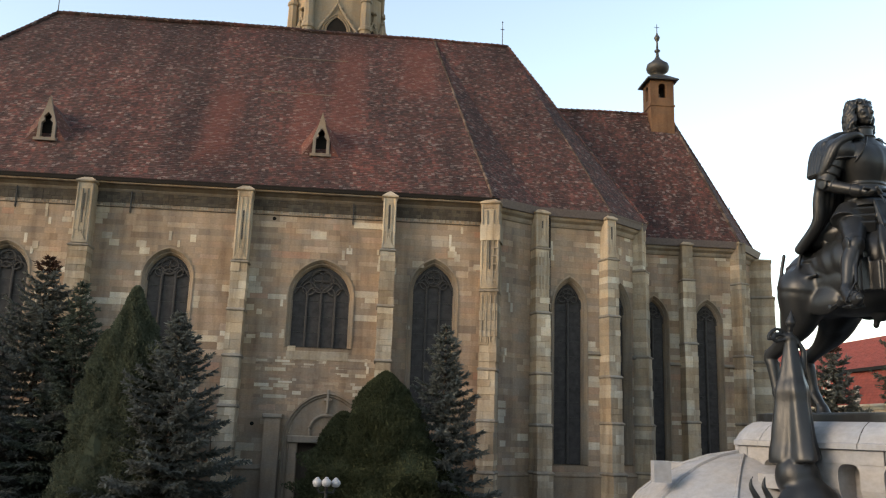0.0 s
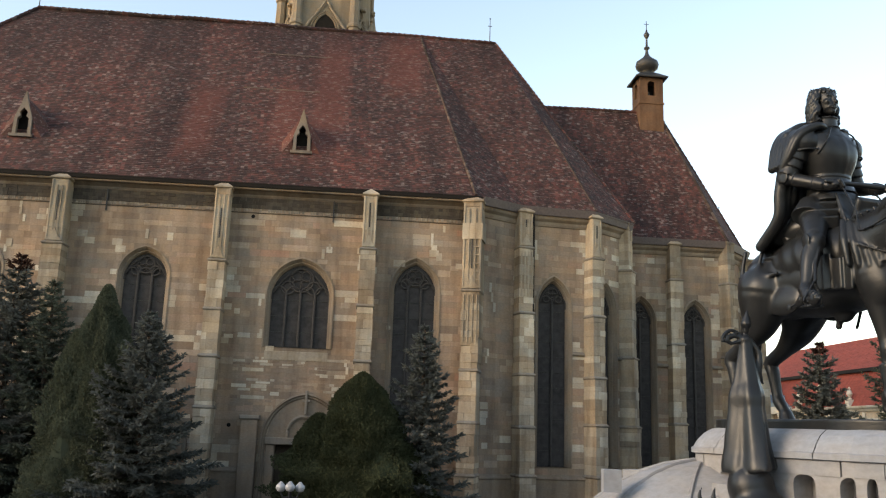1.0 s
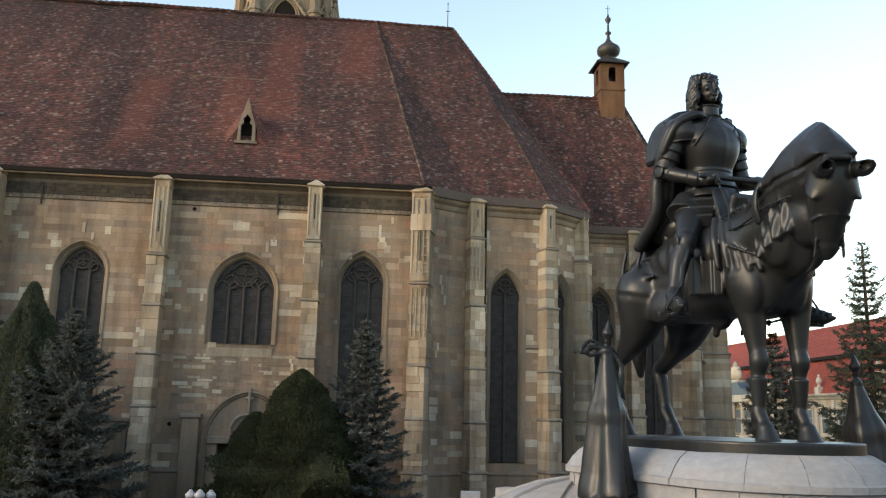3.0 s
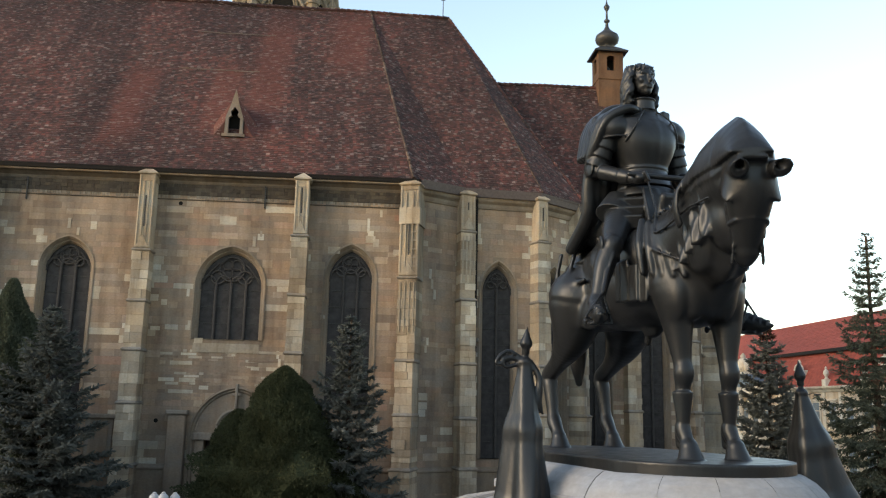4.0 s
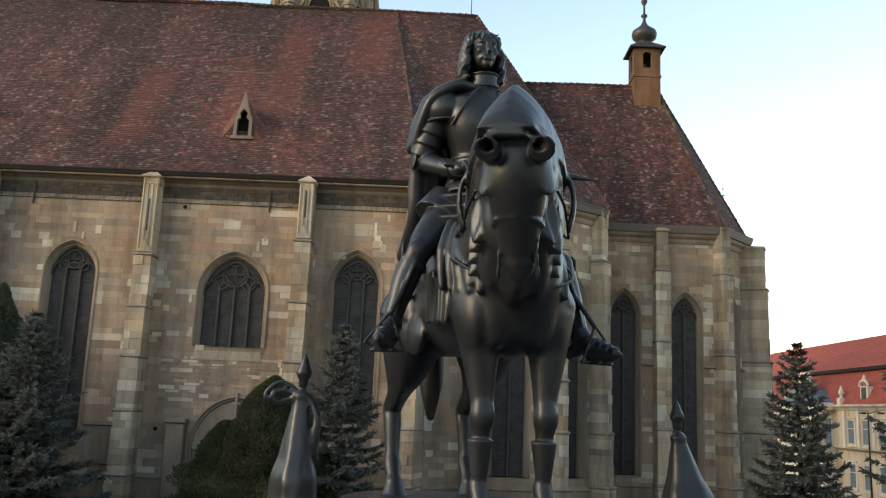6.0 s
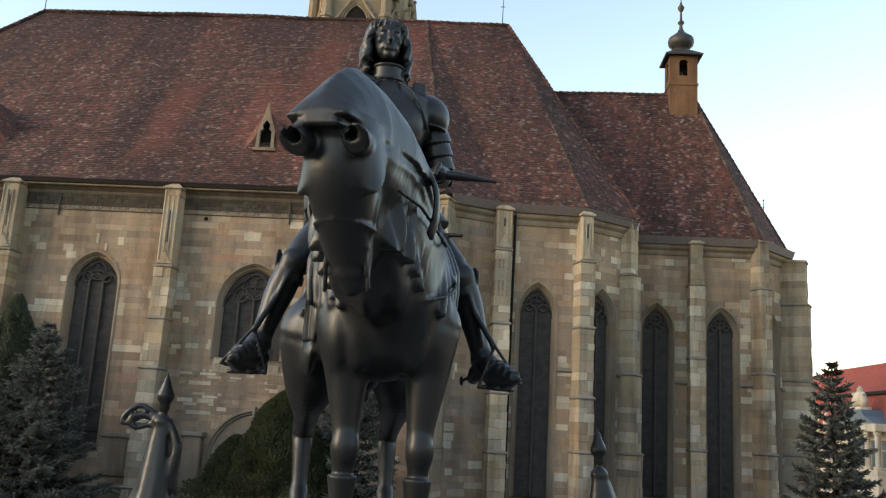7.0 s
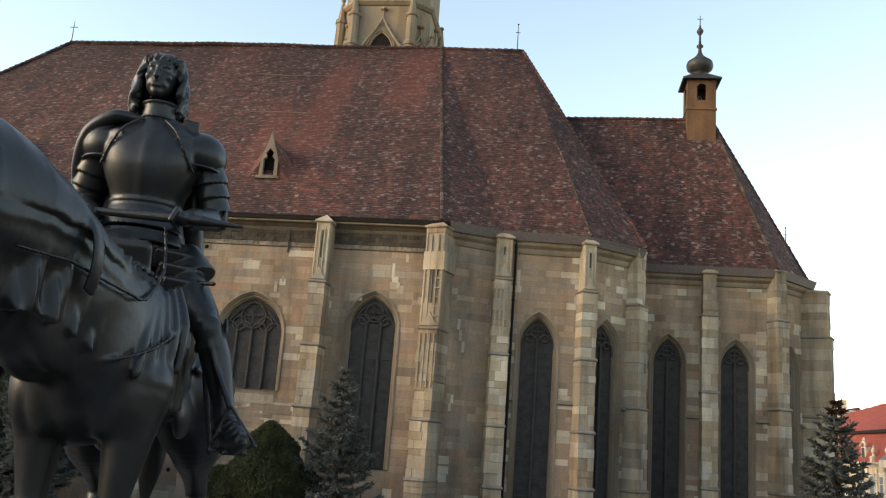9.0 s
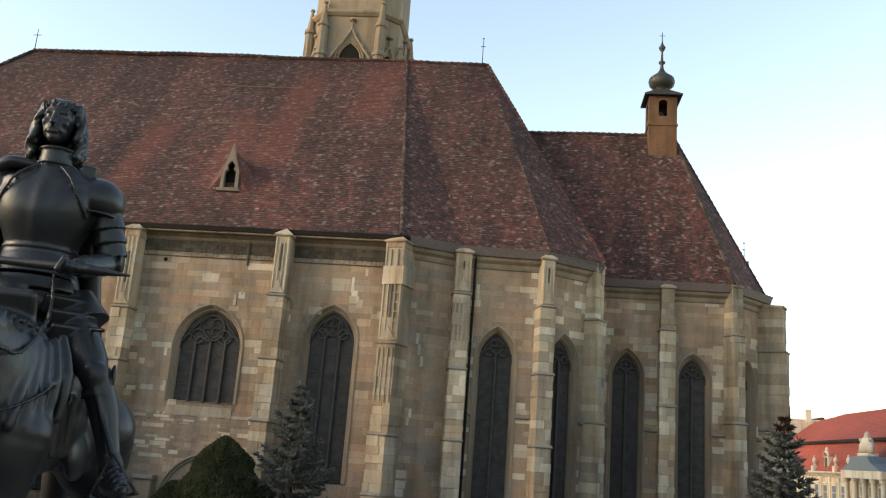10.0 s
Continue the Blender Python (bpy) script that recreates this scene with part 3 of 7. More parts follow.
# dark carved frieze under the nave's cornice
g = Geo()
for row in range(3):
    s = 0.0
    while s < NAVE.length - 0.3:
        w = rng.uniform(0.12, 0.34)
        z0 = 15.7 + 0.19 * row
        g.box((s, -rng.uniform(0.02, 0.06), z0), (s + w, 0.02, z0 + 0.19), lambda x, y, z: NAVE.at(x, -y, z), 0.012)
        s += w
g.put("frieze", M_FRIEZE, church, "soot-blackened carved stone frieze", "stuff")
g = Geo()
s = 0.0
while s < NAVE.length - 0.3:
    w = rng.uniform(0.07, 0.16)
    if rng.random() < 0.8:
        g.box((s + 0.012, -0.035, 15.53 + 0.02 * rng.random()), (s + w - 0.012, 0.02, 15.69), lambda x, y, z: NAVE.at(x, -y, z), 0.01)
    s += w
g.put("dentil", M_LEDGE, church, "pale broken dentil row", "stuff")
# dark stone colour paints the shadow line below the dentils
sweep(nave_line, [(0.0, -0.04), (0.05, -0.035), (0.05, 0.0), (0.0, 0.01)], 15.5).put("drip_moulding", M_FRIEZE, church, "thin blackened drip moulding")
# cream and reddish stones of the nave let into the brown: (x, z, width, height)
big, slip = Geo(), Geo()
for x, z, w, h in ((-3.1, 14.33, 0.8, 0.42), (-0.95, 15.0, 2.0, 0.32), (0.4, 13.15, 0.75, 0.45), (0.35, 12.8, 0.4, 0.35), (0.3, 13.65, 0.35, 0.3), (2.15, 13.1, 0.6, 0.35), (3.95, 13.7, 0.4, 0.35), (4.6, 15.0, 0.14, 0.36), (4.0, 14.2, 0.14, 0.72), (4.3, 13.75, 0.13, 0.3), (-5.55, 10.35, 0.28, 0.28), (-5.95, 9.15, 0.45, 0.2), (-4.25, 9.3, 0.16, 0.36), (-3.9, 8.35, 0.4, 0.5), (-1.15, 13.8, 0.12, 0.3), (1.95, 9.9, 0.2, 0.2)):
    add_block(slip if w < 0.3 else big, NAVE, sx(x), sx(x) + w, z, z + h, rng, 0.016)
for q in (big, slip):
    q.put("pale_stonework", M_PALE, wall_s, "cream repair blocks among the brown", "stuff")
for w, holes, z in ((FACET_B, holes_b, 9.25), (FACET_C, holes_c, 9.25), (CHANCEL, holes_h, 9.3), (FACET_D, holes_d, 9.3)):
    free = [(0.35, w.length - 0.3)]
    for h in holes:
        a, b = span_of(h, z)
        free = [seg for lo, hi in free for seg in ((lo, min(hi, a)), (max(lo, b), hi)) if seg[1] - seg[0] > 0.1]
    for lo, hi in free:
        Geo().loft([[w.at(s, d, z + h) for d, h in ((0, 0.1), (0.05, 0.08), (0.17, -0.02), (0.17, -0.08), (0.1, -0.12), (0, -0.12))] for s in (lo, hi)], True, True).put("string_course", M_LEDGE, church, "weathered projecting string course")


def buttress(corner, toward, width, stages, label, gable=True, panel=False, mat=M_BUTT, rough=0.0, drop=0.0):
    """A stepped buttress. stages from the top down: (foot of the stage, depth, width factor)."""
    d = Vector((*toward, 0)).normalized()
    side = Vector((-d.y, d.x, 0))
    o = Vector((*corner, 0)) - d * 0.3

    def at(x, y, z):
        v = o + side * x + d * y
        return (v.x, v.y, z)

    stones = []
    ledges = []
    top = TOP - (0.42 if gable else 0.1) - drop
    z_top = top
    for foot, depth, wf in stages:
        w, dep = width * wf / 2, depth + 0.3
        z = foot
        while z < z_top - 0.02:
            h = (1.15 if panel and z_top == top else 0.42) * rng.uniform(0.6, 1.35)
            if z_top - z - h < 0.25:
                h = z_top - z
            cut = rng.choice((-0.4, -0.15, 0.1, 0.25, 0.45)) * w if h < 0.7 else 0.0
            parts = [(-w, cut), (cut, w)] if cut else [(-w, w)]
            for a, b in parts:
                e = rng.uniform(-0.016, 0.02) + rough * rng.uniform(-1, 1)
                c = 0.008
                lo, hi = z + 0.003, z + h - 0.003
                a2, b2 = (a - e if a == -w else a + 0.002), (b + e if b == w else b - 0.002)
                ring = lambda i, zz: [at(a2 + i, 0, zz), at(a2 + i, dep + e - i, zz), at(b2 - i, dep + e - i, zz), at(b2 - i, 0, zz)]
                stones.append(Geo().loft([ring(c, lo), ring(0, lo + c), ring(0, hi - c), ring(c, hi)], True, True))
            z += h
        ledges.append((foot, dep, w))
        z_top = foot
    body, rings = Geo(), []
    for (foot, dep, w), up in reversed(list(zip(ledges, [top] + [q[0] for q in ledges]))):
        for z in (foot, up - 0.002):
            rings.append([at(-w + 0.03, 0, z), at(w - 0.03, 0, z), at(w - 0.03, dep - 0.03, z), at(-w + 0.03, dep - 0.03, z)])
    body.loft(rings, True, True)
    ob = body.put("buttress", M_MORTAR, church, label)
    for q in stones:
        q.put("stone", M_BUTT_PIECE, ob)
    # sloped drip ledges at each set-back
    for (foot, dep, w), (_, depth2, wf2) in zip(ledges[:-1], stages[1:]):
        dep2, w2 = depth2 + 0.3, width * wf2 / 2
        e = 0.06
        rings = []
        for z, gw, gd in ((foot - 0.1, w2 + 0.01, dep2 + 0.01), (foot - 0.05, w2 + e, dep2 + e), (foot - 0.01, w2 + e, dep2 + e), (foot + 0.08, w + 0.012, dep + 0.012)):
            rings.append([at(-gw, 0.2, z), at(-gw, gd, z), at(gw, gd, z), at(gw, 0.2, z)])
        Geo().loft(rings, True, True).put("drip_ledge", M_LEDGE, ob, "grey weathered drip ledge")
    w, dep = width * stages[0][2] / 2, stages[0][1] + 0.3
    cap = Geo()
    if gable:
        for rings in ([(w + 0.0, dep, top - 0.04), (w + 0.09, dep + 0.09, top + 0.02), (w + 0.09, dep + 0.09, top + 0.08), (w * 0.1, dep - w * 0.9, top + 0.4)],):
            cap.loft([[at(-gw, 0.1, z), at(-gw, gd, z), at(gw, gd, z), at(gw, 0.1, z)] for gw, gd, z in rings], True, True)
    else:
        cap.loft([[at(-gw, 0.1, z), at(-gw, gd, z - dr), at(gw, gd, z - dr), at(gw, 0.1, z)] for gw, gd, z, dr in ((w + 0.06, dep + 0.06, top, 0.05), (w + 0.06, dep + 0.06, top + 0.16, 0.1))], True, True)
    cap.put("cap", M_BUTT, ob, "weathered coping stone")
    if panel:
        # corner shafts, sunk panels and a dark strip as a slot's shade on the head
        foot0, foot1 = stages[0][0], stages[1][0]
        for x in (-w + 0.05, w - 0.05):
            Geo().tube([at(x, dep - 0.02, foot0 + 0.12), at(x, dep - 0.02, top - 0.06)], 0.062, 6).put("shaft", mat, ob)
        for x in (-w * 0.36, w * 0.36) if panel == 2 else (-w * 0.3, w * 0.3):
            Geo().box((x - 0.025, dep - 0.01, foot0 + 0.3), (x + 0.025, dep + 0.045, top - 0.35), at).put("rib", mat, ob)
        if panel == 2:
            w1, dep1 = width * stages[1][2] / 2, stages[1][1] + 0.3
            for x in (-w1 * 0.75, -w1 * 0.25, w1 * 0.25, w1 * 0.75):
                Geo().box((x - 0.03, dep1 - 0.01, foot0 - 2.6), (x + 0.03, dep1 + 0.05, foot0 - 0.25), at).put("rib", mat, ob)
        gab = [(-w, 0.1), (w, 0.1), (w * 0.5, 0.34), (0.0, 0.72), (-w * 0.5, 0.34)]
        Geo().loft([[at(x, y, foot0 + z) for x, z in gab] for y in (dep - 0.02, dep + 0.07)], True, True).put("gablet", mat, ob, "small carved gablet")
        if panel == 2 and rough:
            for k in range(7):
                Geo().box((w * 0.2, dep - 0.01, foot0 + 0.5 + 0.42 * k), (w * 0.82, dep + 0.04, foot0 + 0.57 + 0.42 * k), at).put("rung", mat, ob)
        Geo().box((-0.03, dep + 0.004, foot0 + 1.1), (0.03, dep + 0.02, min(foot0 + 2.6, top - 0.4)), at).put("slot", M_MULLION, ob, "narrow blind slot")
    return ob


NAVE_ST = [(12.85, 0.78, 0.9), (10.45, 0.88, 0.98), (8.2, 0.98, 0.98), (5.8, 1.1, 1.0), (3.05, 1.25, 1.0), (0.0, 1.4, 1.06)]
buttress((-29.6, 43.1), (0, -1), 0.8, NAVE_ST, "stepped nave buttress of pale sandstone", panel=1)
buttress((-22.0, 43.1), (0, -1), 0.8, NAVE_ST, "stepped nave buttress of pale sandstone", panel=1)
buttress((-14.25, 43.1), (0, -1), 0.86, [(13.3, 0.8, 0.92), (10.3, 0.92, 1.06), (6.5, 1.05, 1.04), (3.05, 1.25, 1.0), (0.0, 1.4, 1.06)], "stepped nave buttress, its lower half patched with cream blocks", panel=1)
buttress((-6.45, 43.1), (0, -1), 0.8, NAVE_ST, "stepped nave buttress with a panelled upper shaft", panel=1)
buttress((0.85, 43.1), (0, -1), 0.76, [(13.75, 0.95, 0.86), (10.9, 1.1, 0.98), (8.2, 1.2, 1.0), (5.5, 1.35, 1.0), (3.05, 1.5, 1.0), (0.0, 1.7, 1.06)], "slender stepped buttress beside the portal with a shafted top", panel=1)
buttress((6.3, 43.2), (-0.28, -0.96), 0.98, [(11.95, 0.95, 0.95), (8.0, 1.05, 0.9), (5.5, 1.2, 0.86), (3.05, 1.3, 0.86), (0.0, 1.5, 0.95)], "eroded corner buttress with ragged pale quoins", panel=2, rough=0.03)
buttress((8.9, 44.55), (0.2, -0.98), 0.78, [(14.6, 0.8, 0.92), (11.15, 0.9, 0.98), (8.0, 1.05, 0.98), (5.4, 1.15, 1.0), (3.05, 1.3, 1.0), (0.0, 1.45, 1.1)], "yellowed buttress with a panelled head beside a drainpipe", panel=2)
buttress((12.75, 44.95), (0.33, -0.94), 0.72, [(14.3, 0.7, 0.8), (11.2, 0.82, 1.0), (8.0, 0.9, 1.0), (5.6, 1.0, 1.0), (3.05, 1.1, 1.0), (0.0, 1.25, 1.1)], "stepped apse buttress of cream sandstone", panel=1)
buttress((15.1, 46.8), (0.85, -0.55), 0.85, [(14.15, 0.5, 0.92), (9.3, 0.65, 1.0), (5.6, 0.75, 1.0), (3.05, 0.85, 1.0), (0.0, 1.0, 1.1)], "corner buttress of pale blocks at the end of the apse", gable=False)
buttress((19.2, 50.1), (0, -1), 0.76, [(14.35, 0.65, 0.85), (10.5, 0.78, 1.0), (5.9, 0.88, 1.0), (3.05, 1.0, 1.0), (0.0, 1.15, 1.1)], "chancel buttress with a carved niche below its head", panel=0)
buttress((22.45, 50.15), (0.45, -0.89), 0.66, [(14.3, 0.6, 0.92), (9.9, 0.72, 1.0), (5.9, 0.82, 1.0), (3.05, 0.95, 1.0), (0.0, 1.1, 1.1)], "corner buttress of the chancel", gable=False)
buttress((24.55, 52.5), (0.9, -0.43), 0.9, [(13.9, 1.25, 0.95), (9.8, 1.38, 1.0), (5.9, 1.5, 1.0), (3.05, 1.62, 1.0), (0.0, 1.8, 1.1)], "outermost chancel buttress with a flat weathered top", gable=False, drop=0.55)
buttress((24.55, 56.8), (0.9, 0.43), 0.9, [(13.9, 1.0, 0.95), (9.8, 1.1, 1.0), (5.9, 1.2, 1.0), (0.0, 1.4, 1.05)], "far chancel buttress", gable=False)

# drainpipes
for x, y, z in ((9.55, 44.36, 16.6), (15.62, 49.0, 16.3)):
    g = Geo().tube([(x, y - 0.12, z), (x, y - 0.12, 0.3)], 0.06, 8)
    p = g.put("drainpipe", M_GUTTER, church, "dark metal drainpipe")
    for k in range(6):
        zz = 1.5 + k * (z - 2) / 6
        Geo().tube([(x, y - 0.12, zz), (x, y - 0.12, zz + 0.08)], 0.08, 8).put("bracket", M_GUTTER, p)

# ---------------------------------------------------------------- portal
portal = Geo()
pc = sx(-1.75)
rings = []
for o, d in ((0.34, -0.02), (0.34, 0.16), (0.26, 0.18), (0.2, 0.08), (0.14, 0.08), (0.08, 0.0), (0.0, -0.1), (0.0, -0.3)):
    rings.append([NAVE.at(a + pc, d, z) for a, z in lancet(1.75 + o, 2.0 + o, 0.0, 4.3)])
portal.loft(rings, False)
portal_ob = portal.put("portal", M_PORTAL, church, "carved pointed stone portal with a bare tympanum")
t = Geo()
out = [(a + pc, z) for a, z in lancet(1.76, 2.02, 4.25, 4.35)]
o = len(out)
t.v = [NAVE.at(a, 0.03, z) for a, z in out] + [NAVE.at(pc, 0.03, 4.3)]
t.f = [(i, i + 1, o) for i in range(o - 1)]
t.put("tympanum", M_PORTAL, portal_ob, "plain stone tympanum")
Geo().box((pc - 1.85, -0.2, 4.15), (pc + 1.85, 0.1, 4.5), lambda x, y, z: NAVE.at(x, -y, z), 0.04).put("lintel", M_LEDGE, portal_ob, "grey stepped lintel")
Geo().tube([NAVE.at(pc + a, 0.06, z) for a, z in lancet(0.8, 0.75, 4.5, 4.75, 7)], 0.1, 6).put("inner_arch", M_LEDGE, portal_ob)
Geo().box((pc - 0.06, -0.22, 5.6), (pc + 0.06, 0.0, 6.75), lambda x, y, z: NAVE.at(x, -y, z), 0.02).box((pc - 0.2, -0.2, 6.2), (pc + 0.2, 0.0, 6.32), lambda x, y, z: NAVE.at(x, -y, z), 0.02).put("cross_finial", M_LEDGE, portal_ob, "small stone cross")
for sg in (-1, 1):
    a, b = sorted((pc + sg * 2.2, pc + sg * 3.0))
    ob = Geo().box((a, -0.45, 0.0), (b, 0.05, 5.35), lambda x, y, z: NAVE.at(x, -y, z), 0.04).put("pier", M_PORTAL, portal_ob, "stone side pier of the portal")
    Geo().box((a - 0.08, -0.55, 5.3), (b + 0.08, 0.05, 5.5), lambda x, y, z: NAVE.at(x, -y, z), 0.04).put("pier_cap", M_LEDGE, ob)
    a, b = sorted((pc + sg * 1.35, pc + sg * 1.8))
    Geo().box((a, -0.1, 0.0), (b, 0.1, 4.2), lambda x, y, z: NAVE.at(x, -y, z), 0.05).put("jamb", M_PORTAL, portal_ob)
    a, b = sorted((pc + sg * 0.02, pc + sg * 1.36))
    leaf = Geo().box((a, 0.45, 0.05), (b, 0.55, 4.2), lambda x, y, z: NAVE.at(x, -y, z), 0.02).put("door_leaf", M_OAK, portal_ob, "dark oak door leaf")
    for k in range(5):
        x0 = a + (b - a) * k / 5
        Geo().box((x0 + 0.01, 0.42, 0.1), (x0 + (b - a) / 5 - 0.01, 0.45, 4.15), lambda x, y, z: NAVE.at(x, -y, z)).put("plank", M_OAK, leaf)

# a walled-in niche with a frame beside the buttress, and dark discs as vent shade
nc = sx(-7.85)
niche = Geo().box((nc - 0.62, -0.1, 3.35), (nc + 0.62, 0.02, 5.15), lambda x, y, z: NAVE.at(x, -y, z), 0.03).put("wall_niche", M_LEDGE, church, "framed stone memorial niche in the wall")
Geo().box((nc - 0.42, -0.125, 3.5), (nc + 0.42, -0.09, 4.75), lambda x, y, z: NAVE.at(x, -y, z)).put("panel", M_PORTAL, niche, "recessed grey-brown slab")
Geo().box((nc - 0.75, -0.2, 5.05), (nc + 0.75, 0.0, 5.25), lambda x, y, z: NAVE.at(x, -y, z), 0.03).put("hood", M_LEDGE, niche)
for x, z in ((-5.35, 5.0), (-5.0, 15.3), (-17.0, 8.1)):
    Geo().tube([NAVE.at(sx(x), -0.02, z), NAVE.at(sx(x), 0.025, z)], 0.1, 8).put("vent_hole", M_DARK, church, "dark round vent")
for k in range(4):
    x = -17.8 + k * 5.6
    Geo().box((sx(x) - 0.025, -0.1, 15.2), (sx(x) + 0.025, 0.0, 16.3), lambda a, b, c: NAVE.at(a, -b, c)).put("iron_tie", M_IRON, church, "thin iron tie bar")

# ---------------------------------------------------------------- roofs


def sag(p):
    x, y, z = p
    calm = min(1.0, max(0.0, (z - EAVE) / 3.0))
    return calm * (0.022 * math.sin(x * 0.55 + 0.4 * z) + 0.012 * math.sin(x * 1.3 - 0.7 * z + 1.0))


def tiled(poly, g, backing, wide=0.19, show=0.165, lift=0.015):
    """Overlapping plain tiles over one flat roof face."""
    P = [Vector(p) for p in poly]
    n = (P[1] - P[0]).cross(P[2] - P[0]).normalized()
    if n.z < 0:
        n = -n
    v = (Vector((0, 0, 1)) - n * n.z).normalized()
    u = v.cross(n)
    flat = [((p - P[0]).dot(u), (p - P[0]).dot(v)) for p in P]
    lo, hi = min(b for _, b in flat), max(b for _, b in flat)
    backing.add([tuple(p - n * 0.12) for p in P], [tuple(range(len(P)))])
    rows = int((hi - lo) / show)
    for r in range(rows + 1):
        b = lo + r * show
        spn = span_of(flat, b + show * 0.4)
        if not spn:
            continue
        a0, a1 = spn
        a = a0 - (wide * 0.5 if r % 2 else 0)
        while a < a1:
            x0, x1 = max(a, a0), min(a + wide, a1)
            a += wide
            if x1 - x0 < 0.04:
                continue
            j = rng.uniform(-0.012, 0.012)
            tilt = rng.uniform(0.7, 1.5) * lift
            q = P[0] + u * (0.5 * (x0 + x1)) + v * b
            h = sag(q)
            c = [P[0] + u * xx + v * (b + yy) + n * (h + zz) for xx, yy, zz in ((x0 + 0.004, j, tilt), (x1 - 0.004, j, tilt), (x1 - 0.004, show + 0.02 + j, 0.004), (x0 + 0.004, show + 0.02 + j, 0.004), (x0 + 0.004, j, tilt - 0.02), (x1 - 0.004, j, tilt - 0.02))]
            o = len(g.v)
            g.v.extend(p.to_tuple() for p in c)
            g.f.extend(((o, o + 1, o + 2, o + 3), (o + 4, o + 5, o + 1, o)))


def ridge_tiles(path, g, r=0.13, step=0.38):
    for a, b in zip(path, path[1:]):
        a, b = Vector(a), Vector(b)
        n = max(1, int((b - a).length / step))
        for i in range(n):
            p, q = a.lerp(b, i / n), a.lerp(b, (i + 1.12) / n)
            p = p + Vector((0, 0, sag(p) + 0.02))
            q = q + Vector((0, 0, sag(q) - 0.02))
            g.tube([p, q], [r * rng.uniform(0.95, 1.1), r * 0.9], 6)


RIDGE_W, RIDGE_P, RIDGE_E = (-21.64, 54.65, 31.35), (3.6, 54.65, 31.25), (8.72, 54.65, 31.2)
E0, E4, E5, E6, E7 = (-30.9, 42.55, EAVE), (6.2, 42.55, EAVE), (8.95, 43.95, EAVE), (13.0, 44.35, EAVE), (15.7, 46.4, EAVE)
EN = (15.7, 63.0, EAVE)
roof, back, SLOPES = Geo(), Geo(), []
for poly in ((E0, E4, RIDGE_P, RIDGE_W), (E4, E5, RIDGE_P), (E5, RIDGE_E, RIDGE_P), (E5, E6, RIDGE_E), (E6, E7, RIDGE_E), (E7, EN, RIDGE_E)):
    slope = Geo()
    tiled(poly, roof, slope)
    SLOPES.append(slope)
back.add([(-30.9, 42.55, EAVE - 0.1), (-30.9, 66.7, EAVE - 0.1), (15.7, 66.7, EAVE - 0.1), (15.7, 46.4, EAVE - 0.1), (13.0, 44.35, EAVE - 0.1), (8.95, 43.95, EAVE - 0.1), (6.2, 42.55, EAVE - 0.1)], [(0, 1, 2, 3, 4, 5, 6)])
SLOPES.append(Geo().add([(-30.9, 66.7, EAVE), (15.7, 66.7, EAVE), RIDGE_E, RIDGE_W, (-30.9, 42.55, EAVE), (15.7, 63.0, EAVE)], [(0, 3, 2, 1), (4, 3, 0), (1, 2, 5)]))
nave_roof = back.weld().put("nave_roof", M_TILE, church, "steep nave roof of old red plain tiles")
for slope in SLOPES:
    slope.put("roof_slope", M_TILE, nave_roof)
roof.put("roof_tile", M_TILE, nave_roof, "weathered red and brown plain tiles", "stuff")
rt = Geo()
ridge_tiles([RIDGE_W, (-12, 54.65, 31.42), (-5, 54.65, 31.34), RIDGE_P, RIDGE_E], rt, 0.15)
ridge_tiles([E7, RIDGE_E], rt, 0.12)
ridge_tiles([E0, RIDGE_W], rt, 0.12)
rt.put("ridge_tile", M_TILE, nave_roof, "rounded ridge tiles", "stuff")
hp = Geo()
ridge_tiles([E4, RIDGE_P], hp, 0.09)
ridge_tiles([E6, tuple(Vector(E6).lerp(Vector(RIDGE_E), 0.45))], hp, 0.06)
hp.put("hip_mortar", M_HIP, nave_roof, "grey mortared hip line", "stuff")

CR_W, CR_E = (5.0, 54.65, 26.8), (20.15, 54.65, 26.85)
C0, C9, C10, C11, C12, C13 = (15.0, 49.6, EAVE), (22.55, 49.6, EAVE), (24.75, 52.25, EAVE), (24.75, 57.0, EAVE), (22.65, 59.7, EAVE), (15.0, 59.7, EAVE)
CV = (15.0, 54.65, 26.82)
roof, back = Geo(), Geo()
for poly in (((6.5, 49.6, EAVE), C9, CR_E, (6.5, 54.65, 26.8)), (C9, C10, CR_E), (C10, C11, CR_E)):
    tiled(poly, roof, back)
back.add([C11, C12, CR_E, C13, CV], [(0, 1, 2), (1, 3, 4, 2)])
ch_roof = back.weld().put("chancel_roof", M_TILE, church, "steep lower chancel roof of old red tiles")
roof.put("roof_tile", M_TILE, ch_roof, "weathered red and brown plain tiles", "stuff")
rt = Geo()
ridge_tiles([(7, 54.65, 26.8), CR_E], rt, 0.14)
ridge_tiles([C10, CR_E], rt, 0.11)
rt.put("ridge_tile", M_TILE, ch_roof, "rounded ridge tiles", "stuff")
hp = Geo()
ridge_tiles([C9, tuple(Vector(C9).lerp(Vector(CR_E), 0.92))], hp, 0.1)
hp.put("hip_mortar", M_HIP, ch_roof, "grey mortared hip line", "stuff")

# two thin mortared repair lines across the nave roof
for x0, x1, z in ((-6.7, -2.1, 28.0), (-7.0, -2.5, 24.42)):
    y = 42.55 + (z - EAVE) * 12.1 / 14.4
    Geo().tube([(x0 + (x1 - x0) * k / 6, y - 0.02, z + 0.05 + 0.015 * math.sin(k * 2.3)) for k in range(7)], 0.022, 5).put("mortar_line", M_DORMER, nave_roof, "thin pale mortared repair line")


